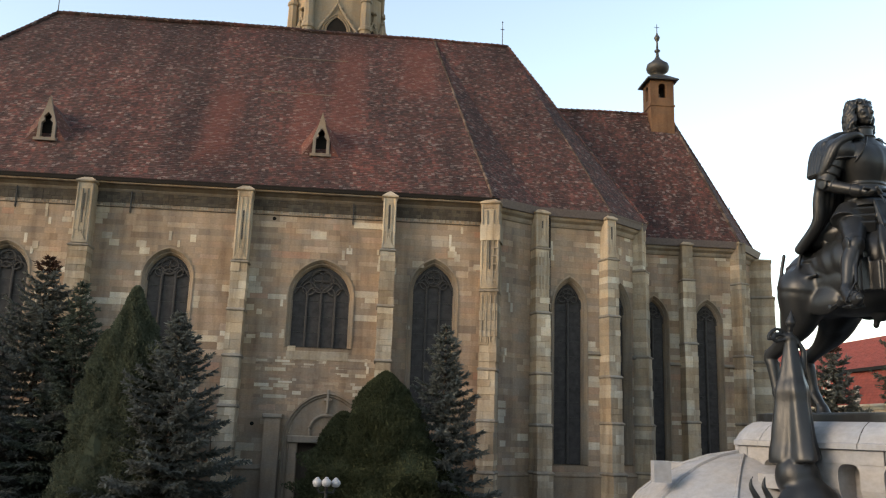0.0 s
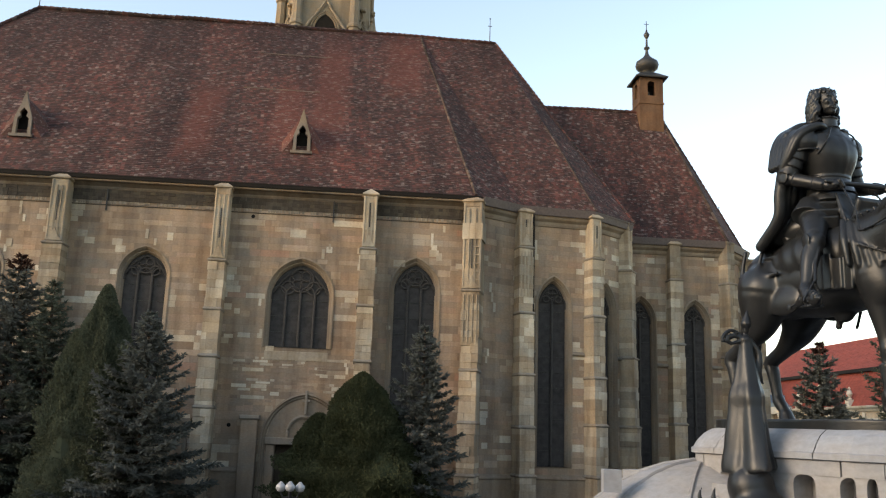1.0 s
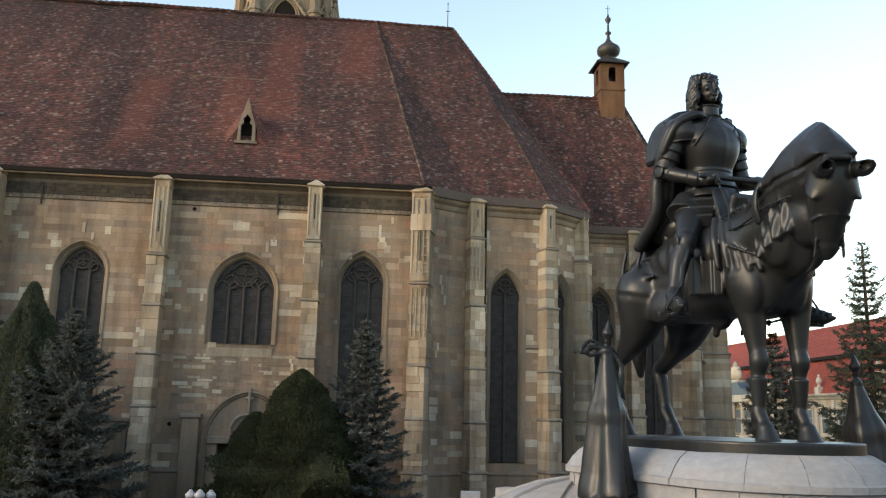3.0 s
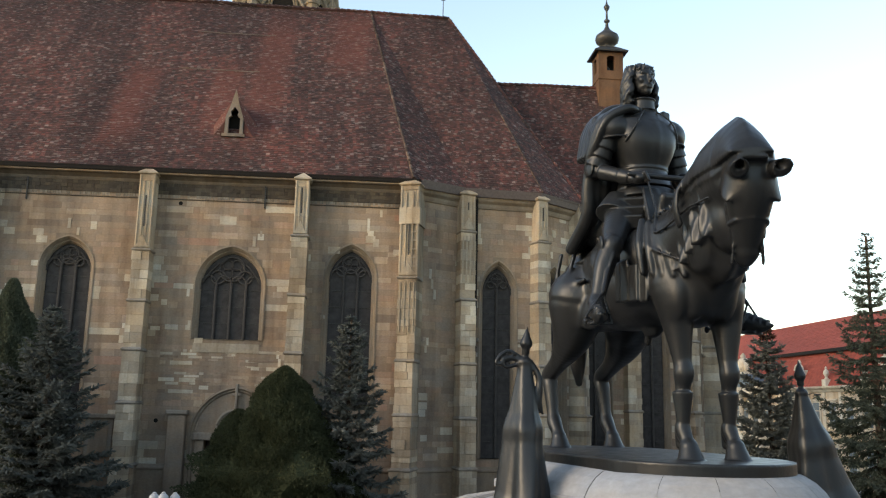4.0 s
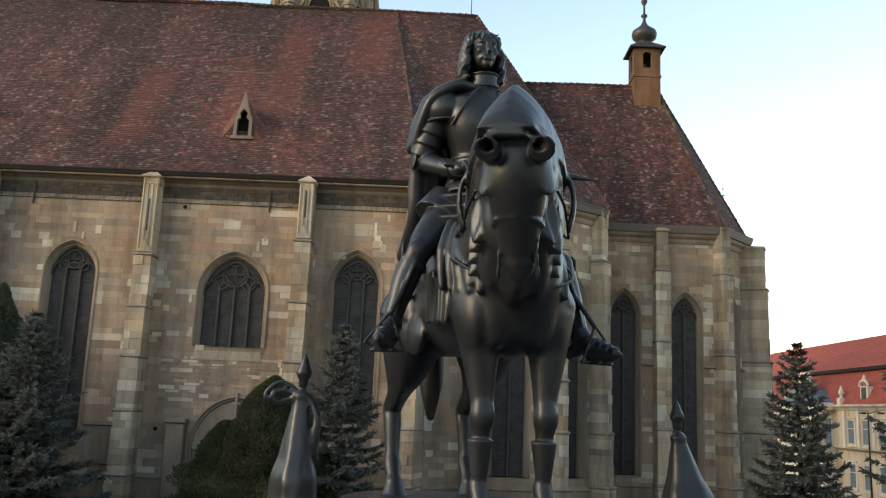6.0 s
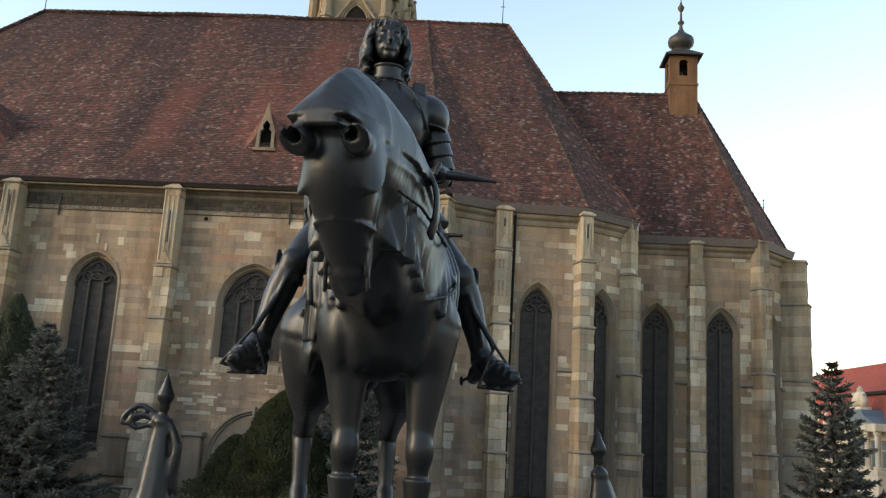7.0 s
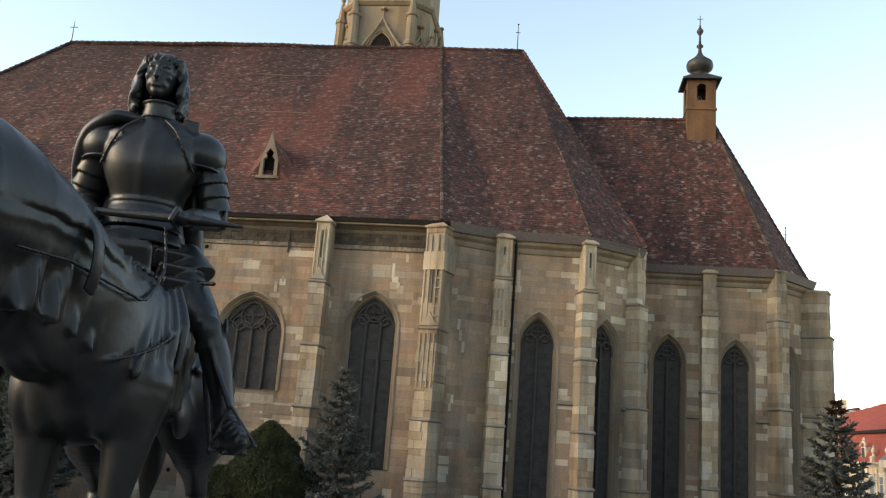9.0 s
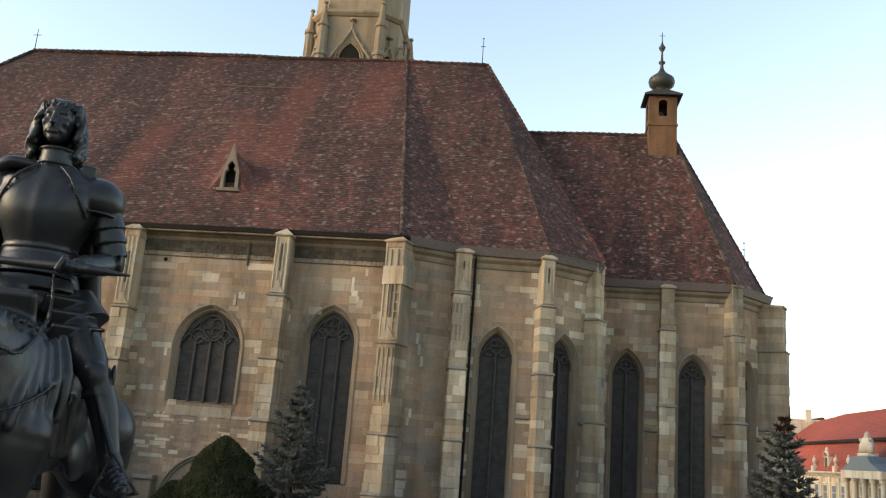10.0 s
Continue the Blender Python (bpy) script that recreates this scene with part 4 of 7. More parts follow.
def dormer(x, y, label):
    """A small stone lucarne with a trefoil-headed opening and a tiled roof."""
    zb = EAVE + (y + 0.05 - 42.55) * 14.4 / 12.1
    w, h, tip = 0.47, 1.25, 2.5
    w0 = Wall((x - 3, y), (x + 3, y))
    hole = [(3 - 0.29, zb + 0.16), (3 + 0.29, zb + 0.16), (3 + 0.29, zb + 0.98), (3 + 0.15, zb + 1.1), (3 + 0.2, zb + 1.32), (3, zb + 1.56), (3 - 0.2, zb + 1.32), (3 - 0.15, zb + 1.1), (3 - 0.29, zb + 0.98)]
    outer = [(3 - w, zb), (3 + w, zb), (3 + w * 0.94, zb + h * 0.8), (3 + w * 0.45, zb + h * 1.35), (3, zb + tip), (3 - w * 0.45, zb + h * 1.35), (3 - w * 0.94, zb + h * 0.8)]
    from mathutils.geometry import tessellate_polygon
    loops = [outer, hole]
    flat = [p for lp in loops for p in lp]
    g = Geo()
    n = len(flat)
    g.v = [w0.at(s, 0, z) for s, z in flat] + [w0.at(s, -0.22, z) for s, z in flat]
    for t in tessellate_polygon([[Vector((a, b, 0)) for a, b in lp] for lp in loops]):
        g.f += [tuple(t), tuple(i + n for i in t)]
    o = 0
    for lp in loops:
        for i in range(len(lp)):
            a, b = o + i, o + (i + 1) % len(lp)
            g.f.append((a, b, b + n, a + n))
        o += len(lp)
    d = g.put("dormer", M_DORMER, church, label)
    r = Geo()
    back_y = (tip - 0.3) * 12.1 / 14.4
    for sg in (-1, 1):
        a = (x, y + 0.1, zb + tip - 0.3)
        b = (x, y + back_y, zb + tip - 0.3)
        c = (x + sg * (w + 0.05), y + 0.1, zb + 0.75)
        e = (x + sg * (w + 0.75), y + 0.72, zb + 0.62)
        r.add([a, b, e, c], [(0, 1, 2, 3)])
        r.add([c, e, (x + sg * (w + 0.6), y + 0.05, zb - 0.1), (x + sg * w, y + 0.1, zb - 0.05)], [(0, 1, 2, 3)])
    r.put("dormer_roof", M_TILE, d, "small tiled dormer roof")
    # near-black panel gives the hole its inner shade by colour
    Geo().box((x - w, y + 0.5, zb), (x + w, y + 0.55, zb + 1.3)).put("dark_void", M_DARK, d, "dark opening")
    Geo().box((x - w - 0.1, y - 0.14, zb - 0.05), (x + w + 0.1, y + 0.1, zb + 0.1)).put("sill", M_DORMER, d, "grey sill")


dormer(-2.98, 44.45, "small gabled stone dormer low on the nave roof")
dormer(-17.34, 44.45, "small gabled stone dormer low on the nave roof")

# ridge crosses
for x, y, z, h, big in ((-21.6, 54.65, 31.4, 1.55, 1), (8.35, 54.65, 31.2, 1.75, 0), (24.25, 54.65, 19.2, 1.2, 0)):
    g = Geo().tube([(x, y, z), (x, y, z + h)], [0.035, 0.02], 5)
    g.tube([(x - 0.28 * (0.5 + 0.5 * big), y, z + h * 0.72), (x + 0.28 * (0.5 + 0.5 * big), y, z + h * 0.72)], 0.025, 5)
    if not big:
        g.lathe([(0.01, z + h), (0.06, z + h + 0.06), (0.01, z + h + 0.14)], (x, y), 6)
    g.put("ridge_cross", M_IRON, church, "thin wrought iron roof cross")
g = Geo().box((23.7, 54.2, 18.6), (24.4, 55.1, 19.3))
g.put("roof_stub", M_TILE, ch_roof)

# ---------------------------------------------------------------- ridge turret
TX, TY, TW = 19.42, 54.65, 0.82
turret = Geo().box((TX - TW, TY - TW, 24.5), (TX + TW, TY + TW, 27.33)).put("ridge_turret", M_OCHRE, church, "square ochre bell turret riding the chancel ridge")
for x0, x1, y0, y1 in ((-TW, -TW * 0.32, -TW, -TW * 0.7), (TW * 0.32, TW, -TW, -TW * 0.7), (-TW, -TW * 0.32, TW * 0.7, TW), (TW * 0.32, TW, TW * 0.7, TW), (-TW, -TW * 0.7, -TW * 0.7, -TW * 0.32), (-TW, -TW * 0.7, TW * 0.32, TW * 0.7), (TW * 0.7, TW, -TW * 0.7, -TW * 0.32), (TW * 0.7, TW, TW * 0.32, TW * 0.7)):
    Geo().box((TX + x0, TY + y0, 27.33), (TX + x1, TY + y1, 28.93)).put("pier", M_OCHRE, turret)
Geo().box((TX - TW, TY - TW, 28.93), (TX + TW, TY + TW, 29.28)).put("head_course", M_OCHRE, turret)
Geo().box((TX - TW - 0.05, TY - TW - 0.05, 27.23), (TX + TW + 0.05, TY + TW + 0.05, 27.35)).put("string_course", M_OCHRE, turret)
Geo().box((TX - 0.42, TY + 0.1, 27.78), (TX + 0.42, TY + 0.3, 28.93)).put("bell_frame", M_DARK, turret, "dark timber bell frame")
for x0, x1, y0, y1 in ((-0.3, 0.3, -TW + 0.01, -TW * 0.7), (-0.3, 0.3, TW * 0.7, TW - 0.01), (-TW + 0.01, -TW * 0.7, -0.3, 0.3), (TW * 0.7, TW - 0.01, -0.3, 0.3)):
    Geo().box((TX + x0, TY + y0, 27.33), (TX + x1, TY + y1, 27.85)).put("parapet", M_OCHRE, turret)
for a in range(4):
    t = Geo()
    c, s_ = math.cos(a * math.pi / 2), math.sin(a * math.pi / 2)
    pl = lambda x, y, z: (TX + c * x - s_ * y, TY + s_ * x + c * y, z)
    out = lancet(TW * 0.33, TW * 0.3, 28.33, 28.63, 5)
    v = [pl(s, -TW - 0.004, z) for s, z in out] + [pl(s, -TW - 0.004, 28.98) for s, _ in out]
    n = len(out)
    t.add(v, [(i, i + 1, n + i + 1, n + i) for i in range(n - 1)])
    t.put("arch_head", M_OCHRE, turret)
g = Geo()
ring = lambda r, z: [(TX - r, TY - r, z), (TX + r, TY - r, z), (TX + r, TY + r, z), (TX - r, TY + r, z)]
g.loft([ring(TW + 0.02, 29.18), ring(TW + 0.28, 29.11), ring(TW + 0.3, 29.19), ring(TW * 0.75, 29.58), ring(0.42, 29.721)], True, True)
g.put("turret_eave_roof", M_COPPER, turret, "flared dark metal eaves")
Geo().lathe([(0.5, 29.58), (0.38, 29.702), (0.34, 29.833), (0.52, 29.953), (0.74, 30.139), (0.8, 30.372), (0.74, 30.604), (0.44, 30.837), (0.24, 31.023), (0.12, 31.255), (0.09, 31.534), (0.2, 31.627), (0.2, 31.72), (0.08, 31.813), (0.06, 32.371), (0.17, 32.557), (0.21, 32.697), (0.08, 32.901), (0.03, 33.115), (0.02, 33.72)], (TX, TY), 16).put("onion_dome", M_COPPER, turret, "onion dome with a beaded finial", "", True)
Geo().tube([(TX - 0.18, TY, 33.487), (TX + 0.18, TY, 33.487)], 0.02, 4).put("finial_cross", M_IRON, turret)
Geo().lathe([(0.05, 28.43), (0.12, 28.33), (0.17, 27.93), (0.27, 27.73), (0.27, 27.68)], (TX, TY), 12).put("bell", M_BRONZE, turret, "small bronze bell")

# ---------------------------------------------------------------- tower behind the nave
TC, TH, TCUT = Vector((-4.0, 73.5, 0)), 3.8, 1.45
g = Geo()
CORNERS = [(-TH + TCUT, -TH), (TH - TCUT, -TH), (TH, -TH + TCUT), (TH, TH - TCUT), (TH - TCUT, TH), (-TH + TCUT, TH), (-TH, TH - TCUT), (-TH, -TH + TCUT)]
octring = lambda k, z: [(TC.x + x * k, TC.y + y * k, z) for x, y in CORNERS]
g.loft([octring(1.0, 18), octring(0.99, 42.55), octring(1.02, 42.6), octring(1.07, 42.85), octring(1.07, 43.05), octring(0.97, 43.3), octring(0.93, 58)], True, True)
tower = g.put("tower", M_TOWER, church, "octagonal limestone tower stage with gabled windows")
for k in range(8):
    (ax, ay), (bx, by) = CORNERS[k], CORNERS[(k + 1) % 8]
    w = Wall((TC.x + ax, TC.y + ay), (TC.x + bx, TC.y + by))
    mid = w.length / 2
    f = 1.0 if k % 2 == 0 else 0.55
    arch = lancet(0.9 * f, 1.5 * f, 34.0, 38.55)
    n = len(arch)
    # flat near-black face on the closed wall, inner shade as colour
    piece("louvre_opening", [w.at(mid + a_, 0.02, z) for a_, z in arch], [tuple(range(n))], M_DARK, tower, "dark lancet opening")
    hood = Geo()
    for o, d, rr in ((1.08, 0.05, 0.09), (1.3, 0.08, 0.1)):
        hood.tube([w.at(mid + a_ * o, d, 34.0 + (z - 34.0) * (1 + 0.028 * (o - 1) * 4)) for a_, z in arch], rr, 6)
    apex = 38.6 + 2.8 * f
    for sg in (-1, 1):
        way = [w.at(mid + sg * f * q * 1.75, 0.12, apex - 2.75 * f * q ** 0.85) for q in (0.0, 0.2, 0.4, 0.6, 0.8, 1.0)]
        hood.tube(way, [0.08, 0.1, 0.11, 0.12, 0.13, 0.14], 6)
        for q in way[1:]:
            hood.lathe([(0.02, q[2] + 0.02), (0.12, q[2] + 0.1), (0.13, q[2] + 0.2), (0.02, q[2] + 0.3)], (q[0], q[1]), 5)
    tipx, tipy, _ = w.at(mid, 0.12, 0)
    hood.lathe([(0.1, apex - 0.1), (0.07, apex + 0.6), (0.3, apex + 0.72), (0.3, apex + 0.86), (0.06, apex + 0.98)], (tipx, tipy), 8)
    hood.put("gable_hood", M_TOWER, tower, "steep crocketed gable over a lancet")
    # pinnacle on the corner
    px, py = TC.x + ax * 1.05, TC.y + ay * 1.05
    top = 43.9 if k != 2 else 40.6
    Geo().lathe([(0.5, 30), (0.5, 38.75), (0.6, 38.8), (0.6, 39.05), (0.46, 39.2), (0.42, 41.4), (0.54, 41.5), (0.52, 41.75), (0.36, 41.85), (0.12, top - 0.35), (0.22, top - 0.25), (0.18, top - 0.1), (0.03, top)] if top > 42 else [(0.4, 30), (0.4, 39.4), (0.1, 40.2), (0.2, 40.35), (0.03, top)], (px, py), 8).put("pinnacle", M_TOWER, tower, "slender stone pinnacle on the tower corner")


# ---------------------------------------------------------------- sculpted bronze: blended solids turned into one skin
class Clay:
    """A field of blended round solids on a grid, meshed as one closed surface."""

    def __init__(self, lo, hi, step):
        self.lo, self.step = np.array(lo, float), step
        self.n = [int((b - a) / step) + 1 for a, b in zip(lo, hi)]
        self.ax = [self.lo[i] + step * np.arange(self.n[i]) for i in range(3)]
        self.d = np.full(self.n, 0.3, np.float32)

    def window(self, lo, hi):
        sl = []
        for i in range(3):
            a = int(max(0, (lo[i] - self.lo[i]) // self.step))
            b = int(min(self.n[i], (hi[i] - self.lo[i]) // self.step + 2))
            sl.append(slice(a, max(a, b)))
        x, y, z = (self.ax[i][sl[i]] for i in range(3))
        return tuple(sl), x[:, None, None], y[None, :, None], z[None, None, :]

    def blend(self, sl, d, k, cut=False):
        a = self.d[sl]
        if cut:
            h = np.maximum(k - np.abs(a + d), 0) / k
            self.d[sl] = np.maximum(a, -d) + h * h * k / 4
        else:
            h = np.maximum(k - np.abs(a - d), 0) / k
            self.d[sl] = np.minimum(a, d) - h * h * k / 4

    def rod(self, a, b, ra, rb, k=0.08, cut=False, ripple=None):
        a, b = np.array(a, float), np.array(b, float)
        m = max(ra, rb) + k + 0.1
        sl, x, y, z = self.window(np.minimum(a, b) - m, np.maximum(a, b) + m)
        ab = b - a
        t = np.clip(((x - a[0]) * ab[0] + (y - a[1]) * ab[1] + (z - a[2]) * ab[2]) / (ab @ ab), 0, 1)
        d = np.sqrt((x - a[0] - t * ab[0]) ** 2 + (y - a[1] - t * ab[1]) ** 2 + (z - a[2] - t * ab[2]) ** 2) - (ra + (rb - ra) * t)
        if ripple:
            d = d + ripple(x, y, z)
        self.blend(sl, d, k, cut)
        return self

    def limb(self, points, k=0.08, sharp=False):
        """A chain of round cones along a smooth curve, joined first and then blended in as one."""
        P = np.array([tuple(p) + (r,) for p, r in points], float)
        if len(P) > 2 and not sharp:
            ext = np.vstack([2 * P[0] - P[1], P, 2 * P[-1] - P[-2]])
            out = []
            for i in range(len(P) - 1):
                p0, p1, p2, p3 = ext[i:i + 4]
                n = 8 if P[:, 3].max() > 0.06 else 2
                for t in (j / n for j in range(n)):
                    out.append(0.5 * (2 * p1 + (p2 - p0) * t + (2 * p0 - 5 * p1 + 4 * p2 - p3) * t * t + (3 * p1 - p0 - 3 * p2 + p3) * t ** 3))
            P = np.array(out + [P[-1]])
            P[:, 3] = np.maximum(P[:, 3], 0.004)
        m = P[:, 3].max() + k + 0.04
        sl, x, y, z = self.window(P[:, :3].min(0) - m, P[:, :3].max(0) + m)
        D = np.full((x.size, y.size, z.size), 0.5, np.float32)
        org = [q.start for q in sl]
        for p, q in zip(P, P[1:]):
            a, b, ra, rb = p[:3], q[:3], p[3], q[3]
            w = max(ra, rb) + k + 0.04
            part, px, py, pz = self.window(np.minimum(a, b) - w, np.maximum(a, b) + w)
            ab = b - a
            t = np.clip(((px - a[0]) * ab[0] + (py - a[1]) * ab[1] + (pz - a[2]) * ab[2]) / max(ab @ ab, 1e-9), 0, 1)
            d = np.sqrt((px - a[0] - t * ab[0]) ** 2 + (py - a[1] - t * ab[1]) ** 2 + (pz - a[2] - t * ab[2]) ** 2) - (ra + (rb - ra) * t)
            at = tuple(slice(q.start - o, q.stop - o) for q, o in zip(part, org))
            D[at] = np.minimum(D[at], d)
        self.blend(sl, D, k)
        return self

    def egg(self, c, r, k=0.08, yaw=0, pitch=0, cut=False, ripple=None, keel=0.0, floor=None):
        """An ellipsoid; yaw about z, pitch raises its front; keel sharpens it along its middle; floor cuts it off below."""
        m = max(r) + k + 0.1
        sl, x, y, z = self.window([v - m for v in c], [v + m for v in c])
        under = None if floor is None else floor - z
        x, y, z = x - c[0], y - c[1], z - c[2]
        cy, sy = math.cos(radians(yaw)), math.sin(radians(yaw))
        x, y = x * cy + y * sy, -x * sy + y * cy
        cp, sp = math.cos(radians(pitch)), math.sin(radians(pitch))
        x, z = x * cp + z * sp, -x * sp + z * cp
        yy = np.abs(y / r[1]) ** (2 - keel)
        q = (x / r[0]) ** 2 + (z / r[2]) ** 2 + yy
        k0 = np.sqrt(q)
        k1 = np.sqrt((x / r[0] ** 2) ** 2 + (y / r[1] ** 2) ** 2 + (z / r[2] ** 2) ** 2) + 1e-6
        d = k0 * (k0 - 1) / k1
        if ripple:
            d = d + ripple(x, y, z)
        if floor is not None:
            d = np.maximum(d, under)
        self.blend(sl, d, k, cut)
        return self

    def field(self, lo, hi, f, k=0.03, cut=False):
        sl, x, y, z = self.window(lo, hi)
        self.blend(sl, f(x, y, z), k, cut)
        return self

    def bell(self, a, b, ra, rb, k=0.006, flat=1.0):
        """A cone with flat ends and sharp rims, from a to b; flat squeezes it along x."""
        a, b = np.array(a, float), np.array(b, float)
        m = max(ra, rb) + k + 0.06
        sl, x, y, z = self.window(np.minimum(a, b) - m, np.maximum(a, b) + m)
        ab = b - a
        n = np.linalg.norm(ab)
        u = ((x - a[0]) * ab[0] + (y - a[1]) * ab[1] + (z - a[2]) * ab[2]) / (n * n)
        t = np.clip(u, 0, 1)
        d = np.sqrt(((x - a[0] - u * ab[0]) / flat) ** 2 + (y - a[1] - u * ab[1]) ** 2 + (z - a[2] - u * ab[2]) ** 2) - (ra + (rb - ra) * t)
        self.blend(sl, np.maximum(np.maximum(d, -u * n), (u - 1) * n), k)
        return self

    def slab(self, c, half, rnd=0.03, k=0.05, yaw=0, pitch=0, cut=False):
        m = max(half) * 1.6 + k + 0.1
        sl, x, y, z = self.window([v - m for v in c], [v + m for v in c])
        x, y, z = x - c[0], y - c[1], z - c[2]
        cy, sy = math.cos(radians(yaw)), math.sin(radians(yaw))
        x, y = x * cy + y * sy, -x * sy + y * cy
        cp, sp = math.cos(radians(pitch)), math.sin(radians(pitch))
        x, z = x * cp + z * sp, -x * sp + z * cp
        q = [np.abs(v) - (h - rnd) for v, h in zip((x, y, z), half)]
        d = np.sqrt(sum(np.maximum(v, 0) ** 2 for v in q)) + np.minimum(np.maximum(np.maximum(q[0], q[1]), q[2]), 0) - rnd
        self.blend(sl, d, k, cut)
        return self

    def skin(self):
        D, n = self.d, self.n
        neg = D < 0
        acc = np.zeros((n[0] - 1, n[1] - 1, n[2] - 1, 3), np.float32)
        cnt = np.zeros((n[0] - 1, n[1] - 1, n[2] - 1), np.float32)
        corner = [(i, j, k) for i in (0, 1) for j in (0, 1) for k in (0, 1)]
        cut = lambda A, c: A[c[0]:n[0] - 1 + c[0], c[1]:n[1] - 1 + c[1], c[2]:n[2] - 1 + c[2]]
        for c in corner:
            for axis in range(3):
                if c[axis]:
                    continue
                e = list(c)
                e[axis] = 1
                d0, d1 = cut(D, c), cut(D, e)
                cross = cut(neg, c) != cut(neg, e)
                t = np.where(cross, d0 / np.where(cross, d0 - d1, 1), 0)
                for i in range(3):
                    acc[..., i] += np.where(cross, c[i] + (t if i == axis else 0), 0)
                cnt += cross
        live = cnt > 0
        index = np.full(live.shape, -1, np.int64)
        cells = np.argwhere(live)
        index[live] = np.arange(len(cells))
        verts = self.lo + self.step * (cells + acc[live] / cnt[live][:, None])
        faces = []
        for axis in range(3):
            a, b = [i for i in range(3) if i != axis]
            lo = [slice(1, n[i] - 1) for i in range(3)]
            hi = list(lo)
            lo[axis], hi[axis] = slice(0, n[axis] - 1), slice(1, n[axis])
            change = neg[tuple(lo)] != neg[tuple(hi)]
            P = np.argwhere(change)
            P[:, a] += 1
            P[:, b] += 1
            flip = neg[tuple(P.T)]
            quad = []
            for da, db in ((-1, -1), (0, -1), (0, 0), (-1, 0)):
                Q = P.copy()
                Q[:, a] += da
                Q[:, b] += db
                quad.append(index[tuple(Q.T)])
            quad = np.stack(quad, 1)
            if axis == 1:
                flip = ~flip
            quad[~flip] = quad[~flip][:, ::-1]
            faces.append(quad)
        return verts, np.concatenate(faces)


HEADING = math.degrees(math.atan2(-0.963, 0.27))
STAND = pose(7.83, 12.52, 5.3, 0, 0, HEADING)


def rider_statue():
    c = Clay((-2.3, -1.6, -0.25), (3.7, 1.6, 5.35), 0.0185)
    wave = lambda amp, f, ph=0.0: (lambda x, y, z: amp * np.sin(f * (x + 0.35 * z) + ph))
    # --- horse: barrel, chest, croup
    c.egg((0.0, 0, 2.2), (1.45, 0.55, 0.57), 0.2)
    c.egg((1.04, 0, 2.18), (0.54, 0.48, 0.6), 0.16)
    c.egg((-0.98, 0, 2.28), (0.62, 0.56, 0.58), 0.18)
    for s in (-1, 1):
        c.egg((1.27, s * 0.2, 2.0), (0.2, 0.17, 0.36), 0.04)
        c.egg((1.06, s * 0.36, 2.12), (0.28, 0.17, 0.5), 0.04, 0, 20)
        c.egg((-1.05, s * 0.38, 2.0), (0.4, 0.24, 0.5), 0.08, 0, -25)
        c.egg((-0.45, s * 0.5, 1.85), (0.34, 0.08, 0.2), 0.08)
    c.egg((1.42, 0, 2.26), (0.32, 0.34, 0.36), 0.1)
    # neck, arched and turned to the right
    spine = [((0.85, 0.0, 2.5), 0.53), ((1.45, -0.11, 2.64), 0.43), ((2.0, -0.3, 2.86), 0.35), ((2.45, -0.47, 2.94), 0.3)]
    c.limb(spine, 0.14)
    c.egg((1.78, -0.2, 2.46), (0.46, 0.34, 0.45), 0.12, -18, 30, ripple=lambda x, y, z: 0.02 * np.sin(26 * y + 3 * z))
    c.egg((2.25, -0.42, 2.6), (0.3, 0.24, 0.36), 0.08, -22)
    U, L = np.array((-0.28, 0.08, 0.95)), np.array((0.38, 0.925, 0.0))

    def neck(t, deg, s, out=0.0):
        q = min(2, int(t * 3))
        (a, ra), (b, rb) = spine[q], spine[q + 1]
        f = t * 3 - q
        p = np.array(a) * (1 - f) + np.array(b) * f
        r = ra * (1 - f) + rb * f + out
        return tuple(p + r * (math.cos(radians(deg)) * U + s * math.sin(radians(deg)) * L))

    # plated crest: a keeled shell along the neck that rises over the poll and ends in an overhanging brow
    way = [(0.8, 0.03), (1.45, -0.11), (2.05, -0.32), (2.55, -0.53), (3.2, -0.87)]
    along = [0.0]
    for (ax, ay), (bx, by) in zip(way, way[1:]):
        along.append(along[-1] + math.hypot(bx - ax, by - ay))

    def crest(grow, low, x, y, z):
        best, sv, lat = None, None, None
        for (ax, ay), (bx, by), l0, l1 in zip(way, way[1:], along, along[1:]):
            t = np.clip(((x - ax) * (bx - ax) + (y - ay) * (by - ay)) / (l1 - l0) ** 2, 0, 1)
            d = np.sqrt((x - ax - t * (bx - ax)) ** 2 + (y - ay - t * (by - ay)) ** 2)
            if best is None:
                best, sv = d, l0 + t * (l1 - l0)
            else:
                sv = np.where(d < best, l0 + t * (l1 - l0), sv)
                best = np.minimum(d, best)
        top = np.interp(sv, [0, 0.67, 1.1, 1.32, 1.5, 1.66, 1.82, 1.97, 2.1, 2.22, 2.3, 2.36], [2.92, 3.1, 3.32, 3.46, 3.55, 3.585, 3.57, 3.51, 3.42, 3.3, 3.2, 3.09]) + grow
        wide = np.interp(sv, [0, 0.67, 1.2, 1.5, 1.75, 2.0, 2.2, 2.36], [0.34, 0.4, 0.4, 0.36, 0.3, 0.245, 0.21, 0.185]) + grow
        foot = np.interp(sv, [0, 0.67, 1.2, 1.6, 1.95, 2.2, 2.6], [2.66, 2.8, 2.98, 3.04, 3.04, 3.05, 3.06]) - low
        foot = foot + 0.018 * np.abs(np.sin(sv * 14)) * (sv < 1.5)
        q = np.clip((z - foot) / np.maximum(top - foot, 0.05), 0, 1.3)
        side = (best - wide * (1 - 0.97 * q ** 2.5)) * 0.72
        return np.maximum(np.maximum(side, foot - z), np.maximum(sv - 2.36, z - top))

